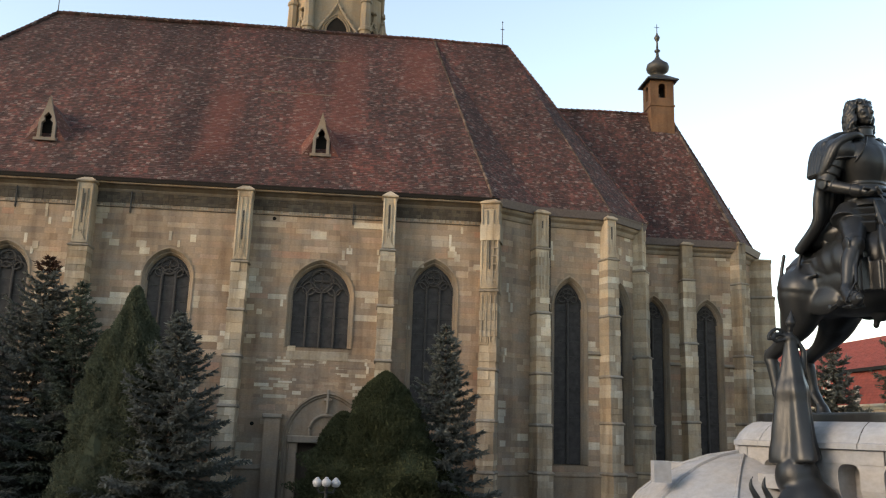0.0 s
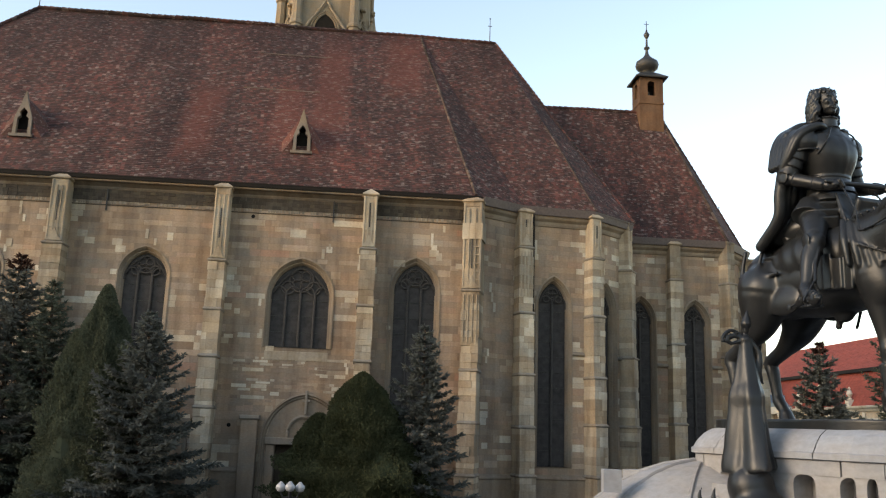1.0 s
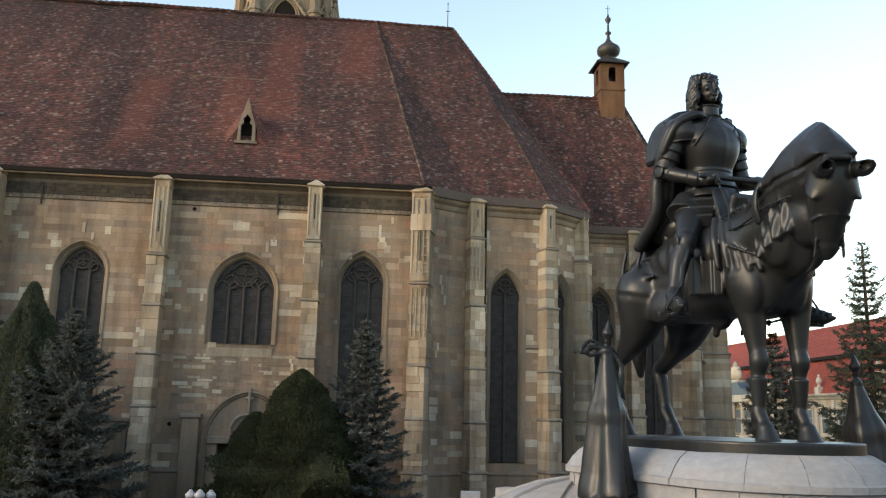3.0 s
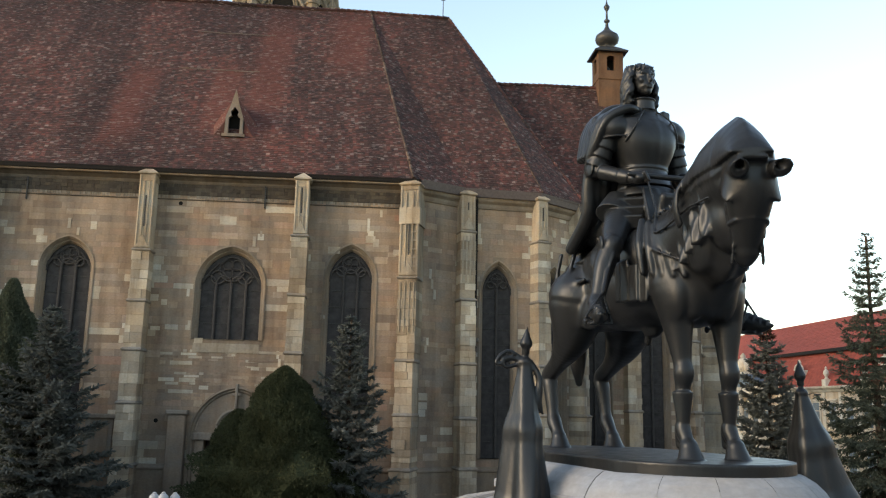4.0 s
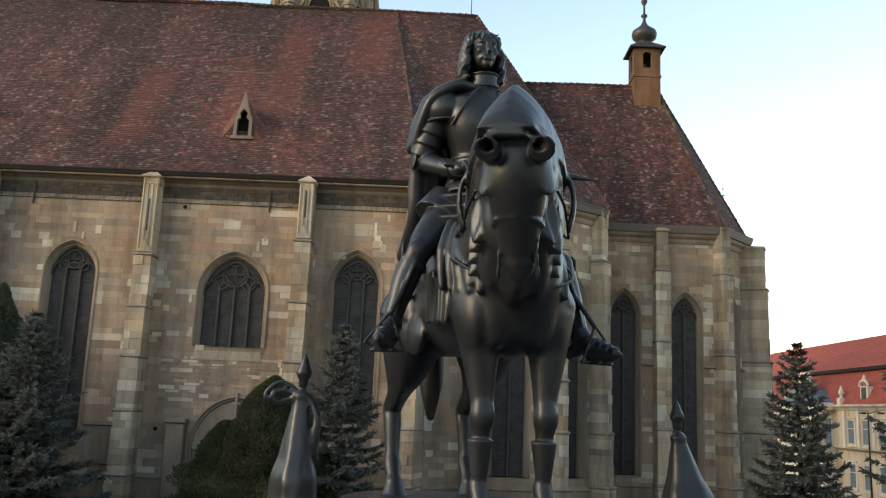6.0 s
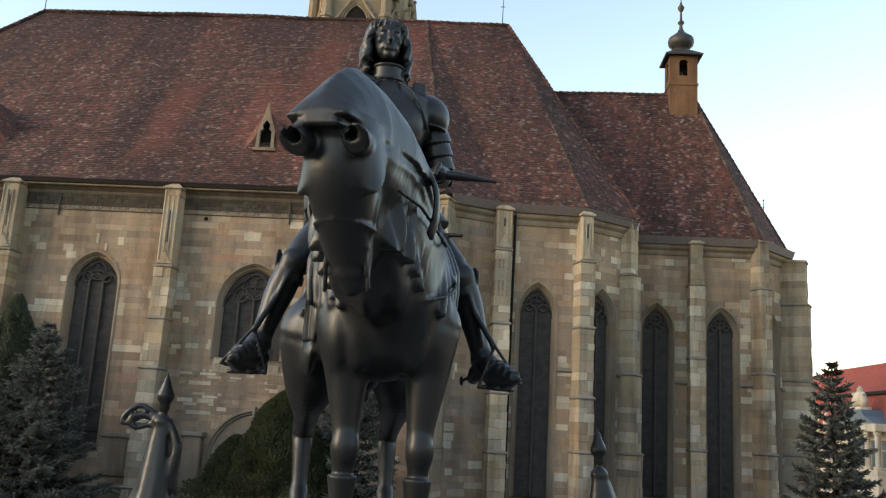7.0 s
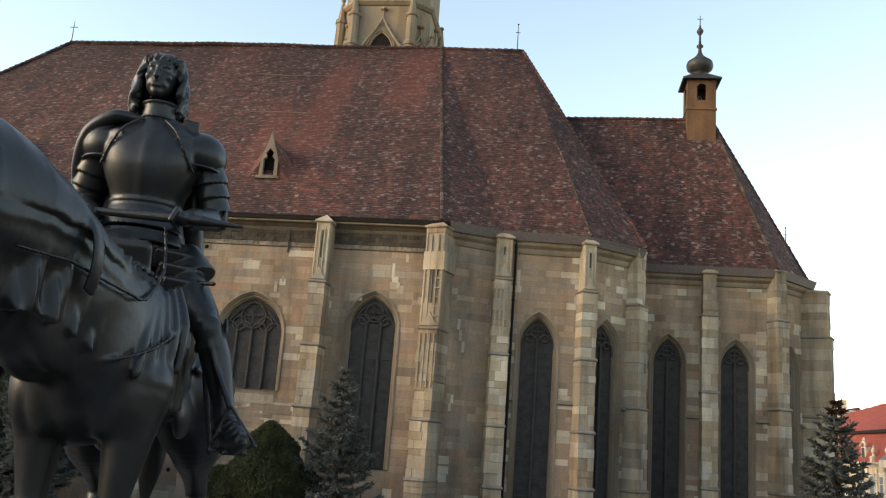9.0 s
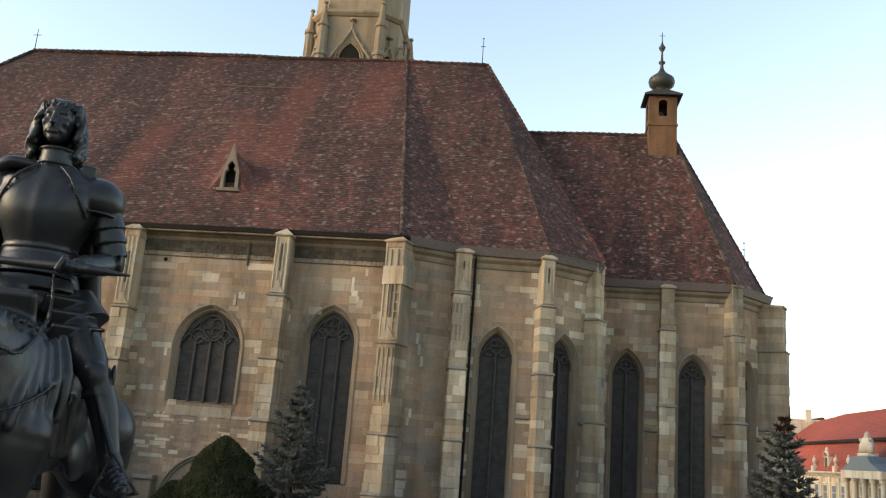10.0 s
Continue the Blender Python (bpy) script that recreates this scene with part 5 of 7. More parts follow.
    c.field((0.5, -1.5, 2.5), (3.5, 0.7, 3.8), lambda x, y, z: crest(-0.035, 0.06, x, y, z), 0.1)
    # mane and cloth hanging in upright folds below the plates
    def folds(x, y, z):
        u = x - 0.4 * y
        return crest(-0.06, 0.62, x, y, z) + 0.026 * np.sin(25 * u + 5 * z + 1.5 * np.sin(3 * z)) + 0.012 * np.sin(61 * u - 6 * z) + np.maximum(x - 0.4 * (y + 0.5) - 2.28, 0) * 0.9

    c.field((0.5, -1.5, 2.2), (2.95, 0.7, 3.8), folds, 0.02)
    c.field((0.5, -1.5, 2.5), (3.5, 0.7, 3.8), lambda x, y, z: crest(0.02, 0.0, x, y, z), 0.004)
    head = lambda f, l, z: (2.7 + 0.89 * f + 0.454 * l, -0.555 - 0.454 * f + 0.89 * l, z)
    for s in (-1, 1):
        for i in range(13):
            t = 0.1 + 0.74 * i / 12
            c.egg(neck(t, 50 + 5 * t, s, 0.06), (0.026, 0.026, 0.026), 0.004)
        # headstall strap and rein
        strap = [(0.66 - 0.0016 * (a - 50), a) for a in range(50, 122, 8)]
        for o in (-0.018, -0.006, 0.006, 0.018):
            c.limb([(neck(t + o, a, s, 0.12 - 0.0005 * abs(a - 75)), 0.02) for t, a in strap], 0.012)
        c.limb([(neck(0.95 - 0.09 * j, 118 - 4.5 * j, s, 0.05), 0.016) for j in range(9)] + [((0.9, s * 0.4, 2.98), 0.016), ((0.6, s * 0.3, 3.4), 0.016)], 0.008)
    # head, tucked in: long nose, round jaw, lips
    c.limb([(head(0.04, 0, 2.98), 0.22), (head(0.02, 0, 2.8), 0.235), (head(-0.03, 0, 2.66), 0.215), (head(-0.11, 0, 2.5), 0.178), (head(-0.21, 0, 2.34), 0.15), (head(-0.29, 0, 2.19), 0.115)], 0.05)
    c.egg(head(-0.15, 0, 2.66), (0.23, 0.19, 0.27), 0.05, -27)
    c.egg(head(-0.25, 0, 2.19), (0.12, 0.12, 0.085), 0.03, -27)
    c.rod(head(-0.29, 0, 2.12), head(-0.34, 0, 2.3), 0.06, 0.08, 0.04)

    def chamfron(x, y, z):
        # face plate that widens downwards to a sharp rim, higher at the nose than at the cheeks
        dx, dy = x - 2.7, y + 0.555
        f, l = 0.89 * dx - 0.454 * dy, 0.454 * dx + 0.89 * dy
        t = np.clip((3.08 - z) / 0.44, 0, 1)
        q = (np.abs((f - 0.02 + 0.06 * t) / (0.27 - 0.04 * t)) ** 2.2 + np.abs(l / (0.23 + 0.06 * t + 0.03 * t ** 6)) ** 2.2) ** 0.4
        rim = 2.62 + 0.03 * np.clip(1 - np.abs(l) / 0.28, 0, 1) + 1.1 * np.clip(0.1 - f, 0, 0.4)
        shell, under = (q - 1) * 0.24, rim - z
        soft = 0.5 * (shell + under + np.sqrt((shell - under) ** 2 + (0.005 + 0.07 * np.clip(1 - np.abs(l) / 0.27, 0, 1)) ** 2))
        return np.maximum(soft, np.maximum(z - 3.12, -0.13 - f))

    c.field((2.1, -1.2, 2.5), (3.3, 0.1, 3.3), chamfron, 0.025)
    for s in (-1, 1):
        # ears laid forward under the brow: wide cups, longer along their upper edge
        for cutting, grow, k in ((False, 0.01, 0.02), (True, -0.024, 0.004)):
            a, b = np.array(head(0.06 if not cutting else 0.24, s * 0.16, 2.97)), np.array(head(0.52 if not cutting else 0.7, s * (0.21 if not cutting else 0.225) + 0.03, 2.86 if not cutting else 2.82))
            sl, x, y, z = c.window(np.minimum(a, b) - 0.25, np.maximum(a, b) + 0.25)
            ab = b - a
            u = ((x - a[0]) * ab[0] + (y - a[1]) * ab[1] + (z - a[2]) * ab[2]) / (ab @ ab)
            rad = np.interp(np.clip(u, 0, 1), (0, 0.35, 0.7, 1), (0.05, 0.072, 0.08, 0.08) if not cutting else (0.02, 0.075, 0.085, 0.085)) + grow
            d = np.sqrt((x - a[0] - u * ab[0]) ** 2 + (y - a[1] - u * ab[1]) ** 2 + (z - a[2] - u * ab[2]) ** 2) - rad
            f = 0.89 * (x - 2.7) - 0.454 * (y + 0.555)
            d = np.maximum(d, np.linalg.norm(ab) * -u)
            if not cutting:
                d = np.maximum(d, (f - 0.4 - (z - 2.89) * 1.2) * 0.64)
            c.blend(sl, d, k, cutting)
        # bridle: cheek strap, nose band, long bit
        c.limb([(head(-0.1, s * 0.21, 2.66), 0.02), (head(-0.12, s * 0.18, 2.5), 0.02), (head(-0.14, s * 0.13, 2.36), 0.02)], 0.008)
        c.limb([(head(0.1, 0, 2.48), 0.018), (head(0.02, s * 0.15, 2.47), 0.018), (head(-0.14, s * 0.19, 2.46), 0.018)], 0.008)
        c.limb([(head(-0.14, s * 0.12, 2.38), 0.022), (head(-0.17, s * 0.14, 2.22), 0.018), (head(-0.21, s * 0.15, 2.08), 0.018)], 0.008)
        c.egg(head(-0.14, s * 0.13, 2.36), (0.04, 0.028, 0.04), 0.008)
    # breast strap
    arc = [(1.0 + 0.64 * math.cos(a), 0.56 * math.sin(a), 2.16 + 0.3 * (1 - math.cos(a))) for a in (radians(-100 + 10 * j) for j in range(21))]
    c.limb([((x + 0.06, y, z), 0.016) for x, y, z in arc], 0.014)
    # caparison: cloth over the flanks, cut into lappets along its hem
    c.egg((0.05, 0, 2.47), (1.2, 0.6, 0.5), 0.02, ripple=wave(0.008, 21))
    for s in (-1, 1):
        for i in range(7, 13):
            x = -0.72 + 0.155 * i
            dy = 0.6 - 0.06 * max(0, i - 9) - 0.02 * (i % 2)
            c.slab((x, s * dy, 2.14 + 0.03 * math.sin(i * 1.9)), (0.084, 0.02, 0.25 + 0.03 * math.sin(i * 2.7)), 0.018, 0.02, s * ((i * 5) % 3 - 1) * 5)
        for i in range(5):
            c.limb([((0.75 + 0.1 * i, s * (0.5 - 0.03 * i), 2.85 - 0.04 * i), 0.04), ((0.85 + 0.12 * i, s * (0.6 - 0.05 * i), 2.55 - 0.05 * i), 0.055), ((0.9 + 0.13 * i, s * (0.6 - 0.05 * i), 2.2 - 0.02 * i), 0.035)], 0.03)
        for z in (2.6, 2.3):
            m = 0.8 if z > 2.5 else 0.98
            c.limb([((-0.5, s * 0.58 * m, z), 0.03), ((-1.0, s * 0.57 * m, z - 0.03), 0.03), ((-1.35, s * 0.44 * m, z - 0.05), 0.03), ((-1.54, s * 0.1, z - 0.08), 0.03)], 0.02)
        for x in (-0.85, -1.25):
            c.limb([((x, s * 0.5, 2.75), 0.03), ((x - 0.03, s * (0.6 + 0.08 * (x + 0.85)), 2.35), 0.03), ((x - 0.05, s * (0.58 + 0.1 * (x + 0.85)), 1.95), 0.03)], 0.012)
    # fore legs
    for s, dx, dy in ((-1, -0.12, 0.05), (1, -0.06, 0.03)):
        x, y = 1.22 + dx, s * 0.3 + dy
        c.limb([((x - 0.08, y * 1.1, 2.05), 0.27), ((x - 0.02, y * 1.08, 1.62), 0.175), ((x + 0.02, y, 1.2), 0.108), ((x + 0.04, y, 1.04), 0.112), ((x + 0.02, y, 0.9), 0.085), ((x, y, 0.54), 0.066), ((x + 0.0, y, 0.44), 0.088), ((x + 0.07, y, 0.3), 0.074)], 0.06)
        c.limb([((x + 0.1, y, 0.24), 0.105), ((x + 0.13, y, 0.1), 0.15)], 0.02)
        c.egg((x + 0.08, y, 1.08), (0.06, 0.085, 0.11), 0.04)
        c.field((x - 0.3, y - 0.3, 0.3), (x + 0.3, y + 0.3, 0.95), lambda a, b, d: np.maximum(np.sqrt((a - x - 0.01) ** 2 + (b - y) ** 2) - 0.062 - 0.055 * np.clip((d - 0.45) / 0.4, 0, 1), np.abs(d - 0.65) - 0.2), 0.01)
        c.rod((x - 0.08, y, 0.42), (x - 0.06, y, 0.26), 0.045, 0.05, 0.04)
    # hind legs
    for s, dx in ((-1, -0.18), (1, -0.36)):
        y = -0.42 if s < 0 else 0.54
        x = -1.38 + dx
        c.limb([((-0.98, y * 0.9, 2.1), 0.42), ((x + 0.48, y, 1.62), 0.27), ((x + 0.12, y, 1.3), 0.14), ((x - 0.2, y, 1.1), 0.115), ((x - 0.17, y, 0.94), 0.105), ((x - 0.1, y, 0.58), 0.085), ((x - 0.06, y, 0.45), 0.1), ((x + 0.05, y, 0.3), 0.085)], 0.08)
        c.limb([((x + 0.08, y, 0.24), 0.105), ((x + 0.11, y, 0.1), 0.15)], 0.02)
        c.rod((x - 0.2, y, 1.08), (x - 0.29, y, 1.18), 0.08, 0.045, 0.04)
        c.rod((x - 0.19, y, 0.8), (x - 0.14, y, 0.45), 0.045, 0.045, 0.02)
    c.limb([((-1.5, 0, 2.6), 0.12), ((-1.72, 0.02, 2.25), 0.14), ((-1.8, 0.05, 1.5), 0.15), ((-1.75, 0.05, 1.0), 0.05)], 0.06)
    c.egg((0.2, 0, 1.64), (0.16, 0.1, 0.12), 0.08)
    c.rod((0.12, 0, 1.62), (0.08, 0, 1.47), 0.05, 0.045, 0.03)
    # saddle with high bows
    c.egg((0.05, 0, 2.9), (0.6, 0.42, 0.2), 0.06)
    c.slab((0.74, 0, 3.02), (0.06, 0.26, 0.22), 0.06, 0.06, 0, -18)
    c.slab((-0.55, 0, 3.0), (0.08, 0.4, 0.22), 0.07, 0.05, 0, 22)
    # base slab with rounded ends
    sl, x, y, z = c.window((-2.3, -1.6, -0.3), (3.0, 1.6, 0.3))
    q = np.sqrt(np.maximum(np.abs(x + 0.03) - 0.95, 0) ** 2 + y ** 2) - 1.1
    c.blend(sl, np.maximum(q, np.abs(z + 0.04) - 0.15) + 0 * z, 0.02)
    return c.skin()


def rider_figure():
    c = Clay((-1.65, -1.42, 1.45), (1.15, 1.42, 5.32), 0.0135)
    for s in (-1, 1):
        # leg hanging almost straight, in smooth plate
        hip, knee, ankle, toe = (0.05, s * 0.3, 3.12), (0.47, s * 0.74, 2.58), (0.5, s * 0.98, 1.86), (0.95, s * 1.19, 1.68)
        c.limb([(hip, 0.24), ((0.28, s * 0.54, 2.86), 0.175), (knee, 0.125), ((0.46, s * 0.84, 2.34), 0.128), ((0.48, s * 0.92, 2.08), 0.1), (ankle, 0.085)], 0.06)
        c.bell((0.3, s * 0.58, 2.82), (0.42, s * 0.69, 2.67), 0.165, 0.14, 0.012)
        c.egg((0.52, s * 0.75, 2.58), (0.1, 0.12, 0.13), 0.02)
        c.egg((0.44, s * 0.88, 2.58), (0.1, 0.022, 0.12), 0.008, s * 15)
        c.bell((0.47, s * 0.765, 2.49), (0.47, s * 0.79, 2.42), 0.122, 0.138, 0.006)
        c.limb([((0.59, s * 0.79, 2.46), 0.016), ((0.6, s * 0.89, 2.2), 0.016), ((0.57, s * 0.96, 1.95), 0.014)], 0.03)
        c.bell((0.49, s * 0.965, 1.93), (0.52, s * 0.985, 1.85), 0.09, 0.11, 0.008)
        c.limb([(ankle, 0.095), ((0.66, s * 1.06, 1.72), 0.11), ((0.8, s * 1.12, 1.68), 0.085), (toe, 0.025)], 0.03)
        for j in range(5):
            f = 0.12 + 0.16 * j
            a, b = np.array((0.5, s * 0.98, 1.84)), np.array(toe)
            p, q = a + (b - a) * f, a + (b - a) * (f + 0.15)
            c.bell(p, q, 0.092 - 0.05 * f, 0.099 - 0.05 * f, 0.004)
        c.rod((0.42, s * 0.96, 1.74), (0.34, s * 0.95, 1.7), 0.08, 0.06, 0.03)
        c.rod((0.36, s * 0.95, 1.72), (0.1, s * 0.9, 1.68), 0.02, 0.016, 0.015)
        c.egg((0.08, s * 0.9, 1.68), (0.05, 0.016, 0.05), 0.006)
        # wide stirrup: triangular bow, sole plate with side wings
        c.limb([(p, 0.015) for p in ((0.72, s * 1.03, 1.97), (0.74, s * 1.27, 1.66), (0.72, s * 0.9, 1.6), (0.72, s * 1.03, 1.97))], 0.008, True)
        c.slab((0.68, s * 1.07, 1.605), (0.13, 0.11, 0.018), 0.014, 0.012, s * 22, -4)
        c.rod((0.72, s * 1.02, 1.97), (0.35, s * 0.62, 2.75), 0.026, 0.026, 0.012)
    # sword hanging at the left side
    c.rod((0.35, 0.62, 2.95), (-0.35, 0.8, 1.55), 0.035, 0.022, 0.01)
    c.rod((0.28, 0.5, 3.0), (0.46, 0.74, 2.98), 0.02, 0.02, 0.01)
    # skirt of plates: hoops that widen downwards, then hanging tassets
    c.bell((0.07, 0, 3.72), (0.07, 0, 3.58), 0.3, 0.335, 0.01, 0.86)
    c.bell((0.07, 0, 3.6), (0.08, 0, 3.5), 0.325, 0.36, 0.006, 0.88)
    c.bell((0.08, 0, 3.51), (0.09, 0, 3.41), 0.35, 0.385, 0.006, 0.9)
    c.bell((0.09, 0, 3.42), (0.09, 0, 3.3), 0.375, 0.42, 0.006, 0.92)
    c.egg((0.06, 0, 3.2), (0.36, 0.4, 0.26), 0.04)
    for s in (-1, 1):
        for j in range(3):
            c.slab((0.3 + 0.05 * j, s * (0.33 + 0.06 * j), 3.18 - 0.13 * j), (0.035, 0.17, 0.09), 0.02, 0.006, s * 38, -24)
        c.bell((0.05, s * 0.36, 3.3), (0.1, s * 0.48, 3.05), 0.16, 0.24, 0.02)
    # long cloth panel between the thighs
    c.field((0.2, -0.5, 2.3), (0.95, 0.4, 3.5), lambda x, y, z: np.maximum(np.abs(x - 0.45 - 0.34 * (3.3 - z)) * 0.94 - 0.03 - 0.012 * np.sin(24 * y + 5 * z), np.maximum(np.abs(y + 0.1) - 0.17 - 0.1 * (3.3 - z), np.abs(z - 2.92) - 0.46)), 0.01)
    # cuirass, pinched at the waist, with a faint middle ridge
    def curve(z, xs, ys):
        t = np.linspace(xs[0] - 0.2, xs[-1] + 0.2, 120)
        v = np.interp(t, xs, ys)
        v = np.convolve(np.pad(v, 8, 'edge'), np.ones(17) / 17, 'valid')
        return np.interp(z, t, v)

    def plate(x, y, z):
        wide = curve(z, [3.68, 3.78, 3.92, 4.08, 4.24, 4.38, 4.48], [0.3, 0.325, 0.39, 0.44, 0.46, 0.42, 0.26])
        front = curve(z, [3.68, 3.78, 3.92, 4.08, 4.24, 4.38, 4.48], [0.27, 0.31, 0.37, 0.385, 0.34, 0.24, 0.13])
        u = x - 0.05
        deep = np.where(u > 0, front, 0.28)
        q = (np.abs(u / deep) ** 2.2 + np.abs(y / wide) ** 2.5) ** (1 / 2.35)
        return np.maximum((q - 1) * 0.3 - 0.01 * np.exp(-(y / 0.05) ** 2), np.abs(z - 4.06) - 0.42)

    c.field((-0.5, -0.6, 3.5), (0.6, 0.6, 4.6), plate, 0.012)
    c.limb([((0.05 + 0.285 * math.cos(a), 0.315 * math.sin(a), 3.69), 0.02) for a in (2 * math.pi * j / 24 for j in range(25))], 0.006)
    for s in (-1, 1):
        c.limb([((0.26, s * 0.1, 4.46), 0.013), ((0.35, s * 0.22, 4.34), 0.013), ((0.36, s * 0.31, 4.18), 0.013), ((0.26, s * 0.4, 4.0), 0.013)], 0.01)
    # gorget: straight collar on a spreading base
    c.bell((0.05, 0, 4.36), (0.07, 0, 4.5), 0.3, 0.18, 0.02)
    c.bell((0.07, 0, 4.48), (0.09, 0, 4.66), 0.165, 0.145, 0.006)
    for rr, zz in ((0.178, 4.5), (0.158, 4.65)):
        c.limb([((0.08 + rr * math.cos(a), rr * math.sin(a), zz), 0.014) for a in (2 * math.pi * j / 20 for j in range(21))], 0.005)
    for s, elbow, hand in ((-1, (-0.16, -0.6, 3.7), (0.45, -0.36, 3.46)), (1, (-0.04, 0.62, 3.66), (0.68, 0.44, 3.46))):
        top, e, h = np.array((0.0, s * 0.49, 4.12)), np.array(elbow), np.array(hand)
        # pauldron with a free lower rim, round plate before the armpit
        c.egg((0.0, s * 0.4, 4.22), (0.27, 0.25, 0.235), 0.01, floor=4.07)
        c.limb([((0.27 * math.cos(a), s * (0.4 + 0.215 * math.sin(a)), 4.075), 0.014) for a in (radians(-20 + 20 * j) for j in range(11))], 0.004)
        c.egg((0.27, s * 0.32, 4.2), (0.03, 0.15, 0.14), 0.005, s * 34)
        # three lames, each flaring to its lower edge
        c.limb([(tuple(top), 0.11), (elbow, 0.09)], 0.02)
        for j in range(3):
            p, q = top + (e - top) * (0.02 + 0.28 * j), top + (e - top) * (0.34 + 0.28 * j)
            c.bell(p, q, 0.142 - 0.006 * j, 0.165 - 0.01 * j, 0.004)
        c.egg(elbow, (0.115, 0.1, 0.115), 0.01)
        c.egg((elbow[0] + 0.02, elbow[1] + s * 0.085, elbow[2]), (0.1, 0.02, 0.1), 0.006)
        c.limb([(elbow, 0.09), (tuple(0.55 * e + 0.45 * h), 0.09), (tuple(0.2 * e + 0.8 * h), 0.066), (hand, 0.058)], 0.02)
        c.bell(tuple(0.8 * e + 0.2 * h), tuple(0.22 * e + 0.78 * h), 0.108, 0.08, 0.006)
        c.bell(tuple(0.36 * e + 0.64 * h), tuple(0.14 * e + 0.86 * h), 0.105, 0.078, 0.004)
        c.egg((hand[0] + 0.05, hand[1], hand[2]), (0.09, 0.075, 0.065), 0.012)
        for j in range(4):
            c.rod((hand[0] + 0.03 + 0.04 * j, hand[1] - s * 0.02, hand[2] + 0.055), (hand[0] + 0.055 + 0.04 * j, hand[1] - s * 0.06, hand[2] - 0.045), 0.026, 0.024, 0.004)
    # upright guard on the left shoulder
    c.slab((0.0, 0.27, 4.46), (0.15, 0.018, 0.085), 0.012, 0.008, 8)
    c.slab((0.14, 0.31, 4.45), (0.018, 0.07, 0.08), 0.012, 0.008, 14)
    # baton across the lap
    c.rod((0.5, -0.5, 3.5), (0.76, 0.62, 3.45), 0.03, 0.045, 0.008)
    c.rod((0.76, 0.62, 3.45), (0.805, 0.955, 3.425), 0.045, 0.012, 0.008)
    # --- head
    hx, hy = 0.1, -0.03
    c.egg((hx, hy, 4.95), (0.18, 0.135, 0.2), 0.02)
    c.egg((hx + 0.06, hy, 4.83), (0.135, 0.115, 0.13), 0.03)
    c.egg((hx + 0.135, hy, 4.735), (0.052, 0.05, 0.045), 0.03)
    c.limb([((hx + 0.165, hy, 4.98), 0.018), ((hx + 0.205, hy, 4.91), 0.022), ((hx + 0.225, hy, 4.865), 0.03)], 0.015)
    c.rod((hx + 0.145, hy - 0.075, 4.985), (hx + 0.145, hy + 0.075, 4.985), 0.026, 0.026, 0.02)
    c.rod((hx + 0.185, hy - 0.03, 4.785), (hx + 0.185, hy + 0.03, 4.785), 0.016, 0.016, 0.008)
    for s in (-1, 1):
        c.egg((hx + 0.185, hy + s * 0.055, 4.945), (0.035, 0.034, 0.022), 0.01, cut=True)
        c.egg((hx + 0.15, hy + s * 0.055, 4.942), (0.022, 0.024, 0.016), 0.006)
        c.egg((hx + 0.13, hy + s * 0.085, 4.885), (0.045, 0.035, 0.04), 0.03)
        c.limb([((hx + 0.195, hy + s * 0.012, 4.822), 0.014), ((hx + 0.18, hy + s * 0.05, 4.812), 0.012), ((hx + 0.15, hy + s * 0.085, 4.79), 0.006)], 0.006)
    # long hair in waves, falling to the collar
    r = random.Random(3)
    for i in range(20):
        a = radians(66 + 228 * i / 19)
        for lay in (0, 1):
            pts, ph = [], 1.7 * i + lay * 2
            for j in range(12):
                t = j / 11
                sp = 0.14 + 0.015 * lay + 0.075 * math.sin(min(1.0, t * 1.15) * 1.9) + 0.022 * math.sin(15 * t + ph)
                aa = a + 0.1 * math.cos(15 * t + ph) + 0.06 * lay
                pts.append(((0.06 + sp * math.cos(aa) * (0.88 if math.cos(aa) < 0 else 0.8), hy + sp * math.sin(aa), 5.1 - (0.46 + 0.08 * r.random()) * t), 0.03 + 0.008 * math.sin(13 * t + i * 1.3)))
            c.limb(pts, 0.004)
    c.egg((0.06, hy, 5.07), (0.175, 0.15, 0.1), 0.015, ripple=lambda x, y, z: 0.007 * np.sin(46 * y + 12 * x))
    # laurel wreath: pointed leaves standing up round the brow
    for i in range(18):
        a = 2 * math.pi * i / 18
        for lay in (0, 1):
            rr = 0.17 - 0.02 * lay
            p = (0.07 + rr * math.cos(a), hy + rr * 0.9 * math.sin(a), 5.07 + 0.03 * lay - 0.03 * math.cos(a))
            q = (p[0] + 0.05 * math.cos(a + 0.6), p[1] + 0.05 * math.sin(a + 0.6), p[2] + 0.012 + 0.028 * ((i * 7 + lay) % 5 == 0) + 0.015 * (i % 2))
            c.rod(p, q, 0.026, 0.006, 0.003)
    # cloak: gathered over the right shoulder, falling behind to the croup
    c.egg((-0.55, 0, 3.0), (0.55, 0.44, 0.3), 0.08)
    for i in range(11):
        u = i / 10
        bulge = math.sin(math.pi * u)
        f = 0.03 * math.sin(i * 2.1)
        c.limb([((-0.14 - 0.12 * bulge, 0.3 - 0.86 * u, 4.4 - 0.06 * abs(u - 0.5)), 0.075), ((-0.22 - 0.08 * bulge + f, 0.36 - 0.94 * u, 4.0), 0.09), ((-0.28 - 0.08 * bulge - f, 0.4 - 1.0 * u, 3.5), 0.095), ((-0.42 - 0.14 * bulge + f, 0.44 - 1.02 * u, 3.12), 0.09), ((-0.78 - 0.34 * bulge, 0.44 - 1.04 * u, 2.76 + 0.1 * bulge), 0.08)], 0.025)
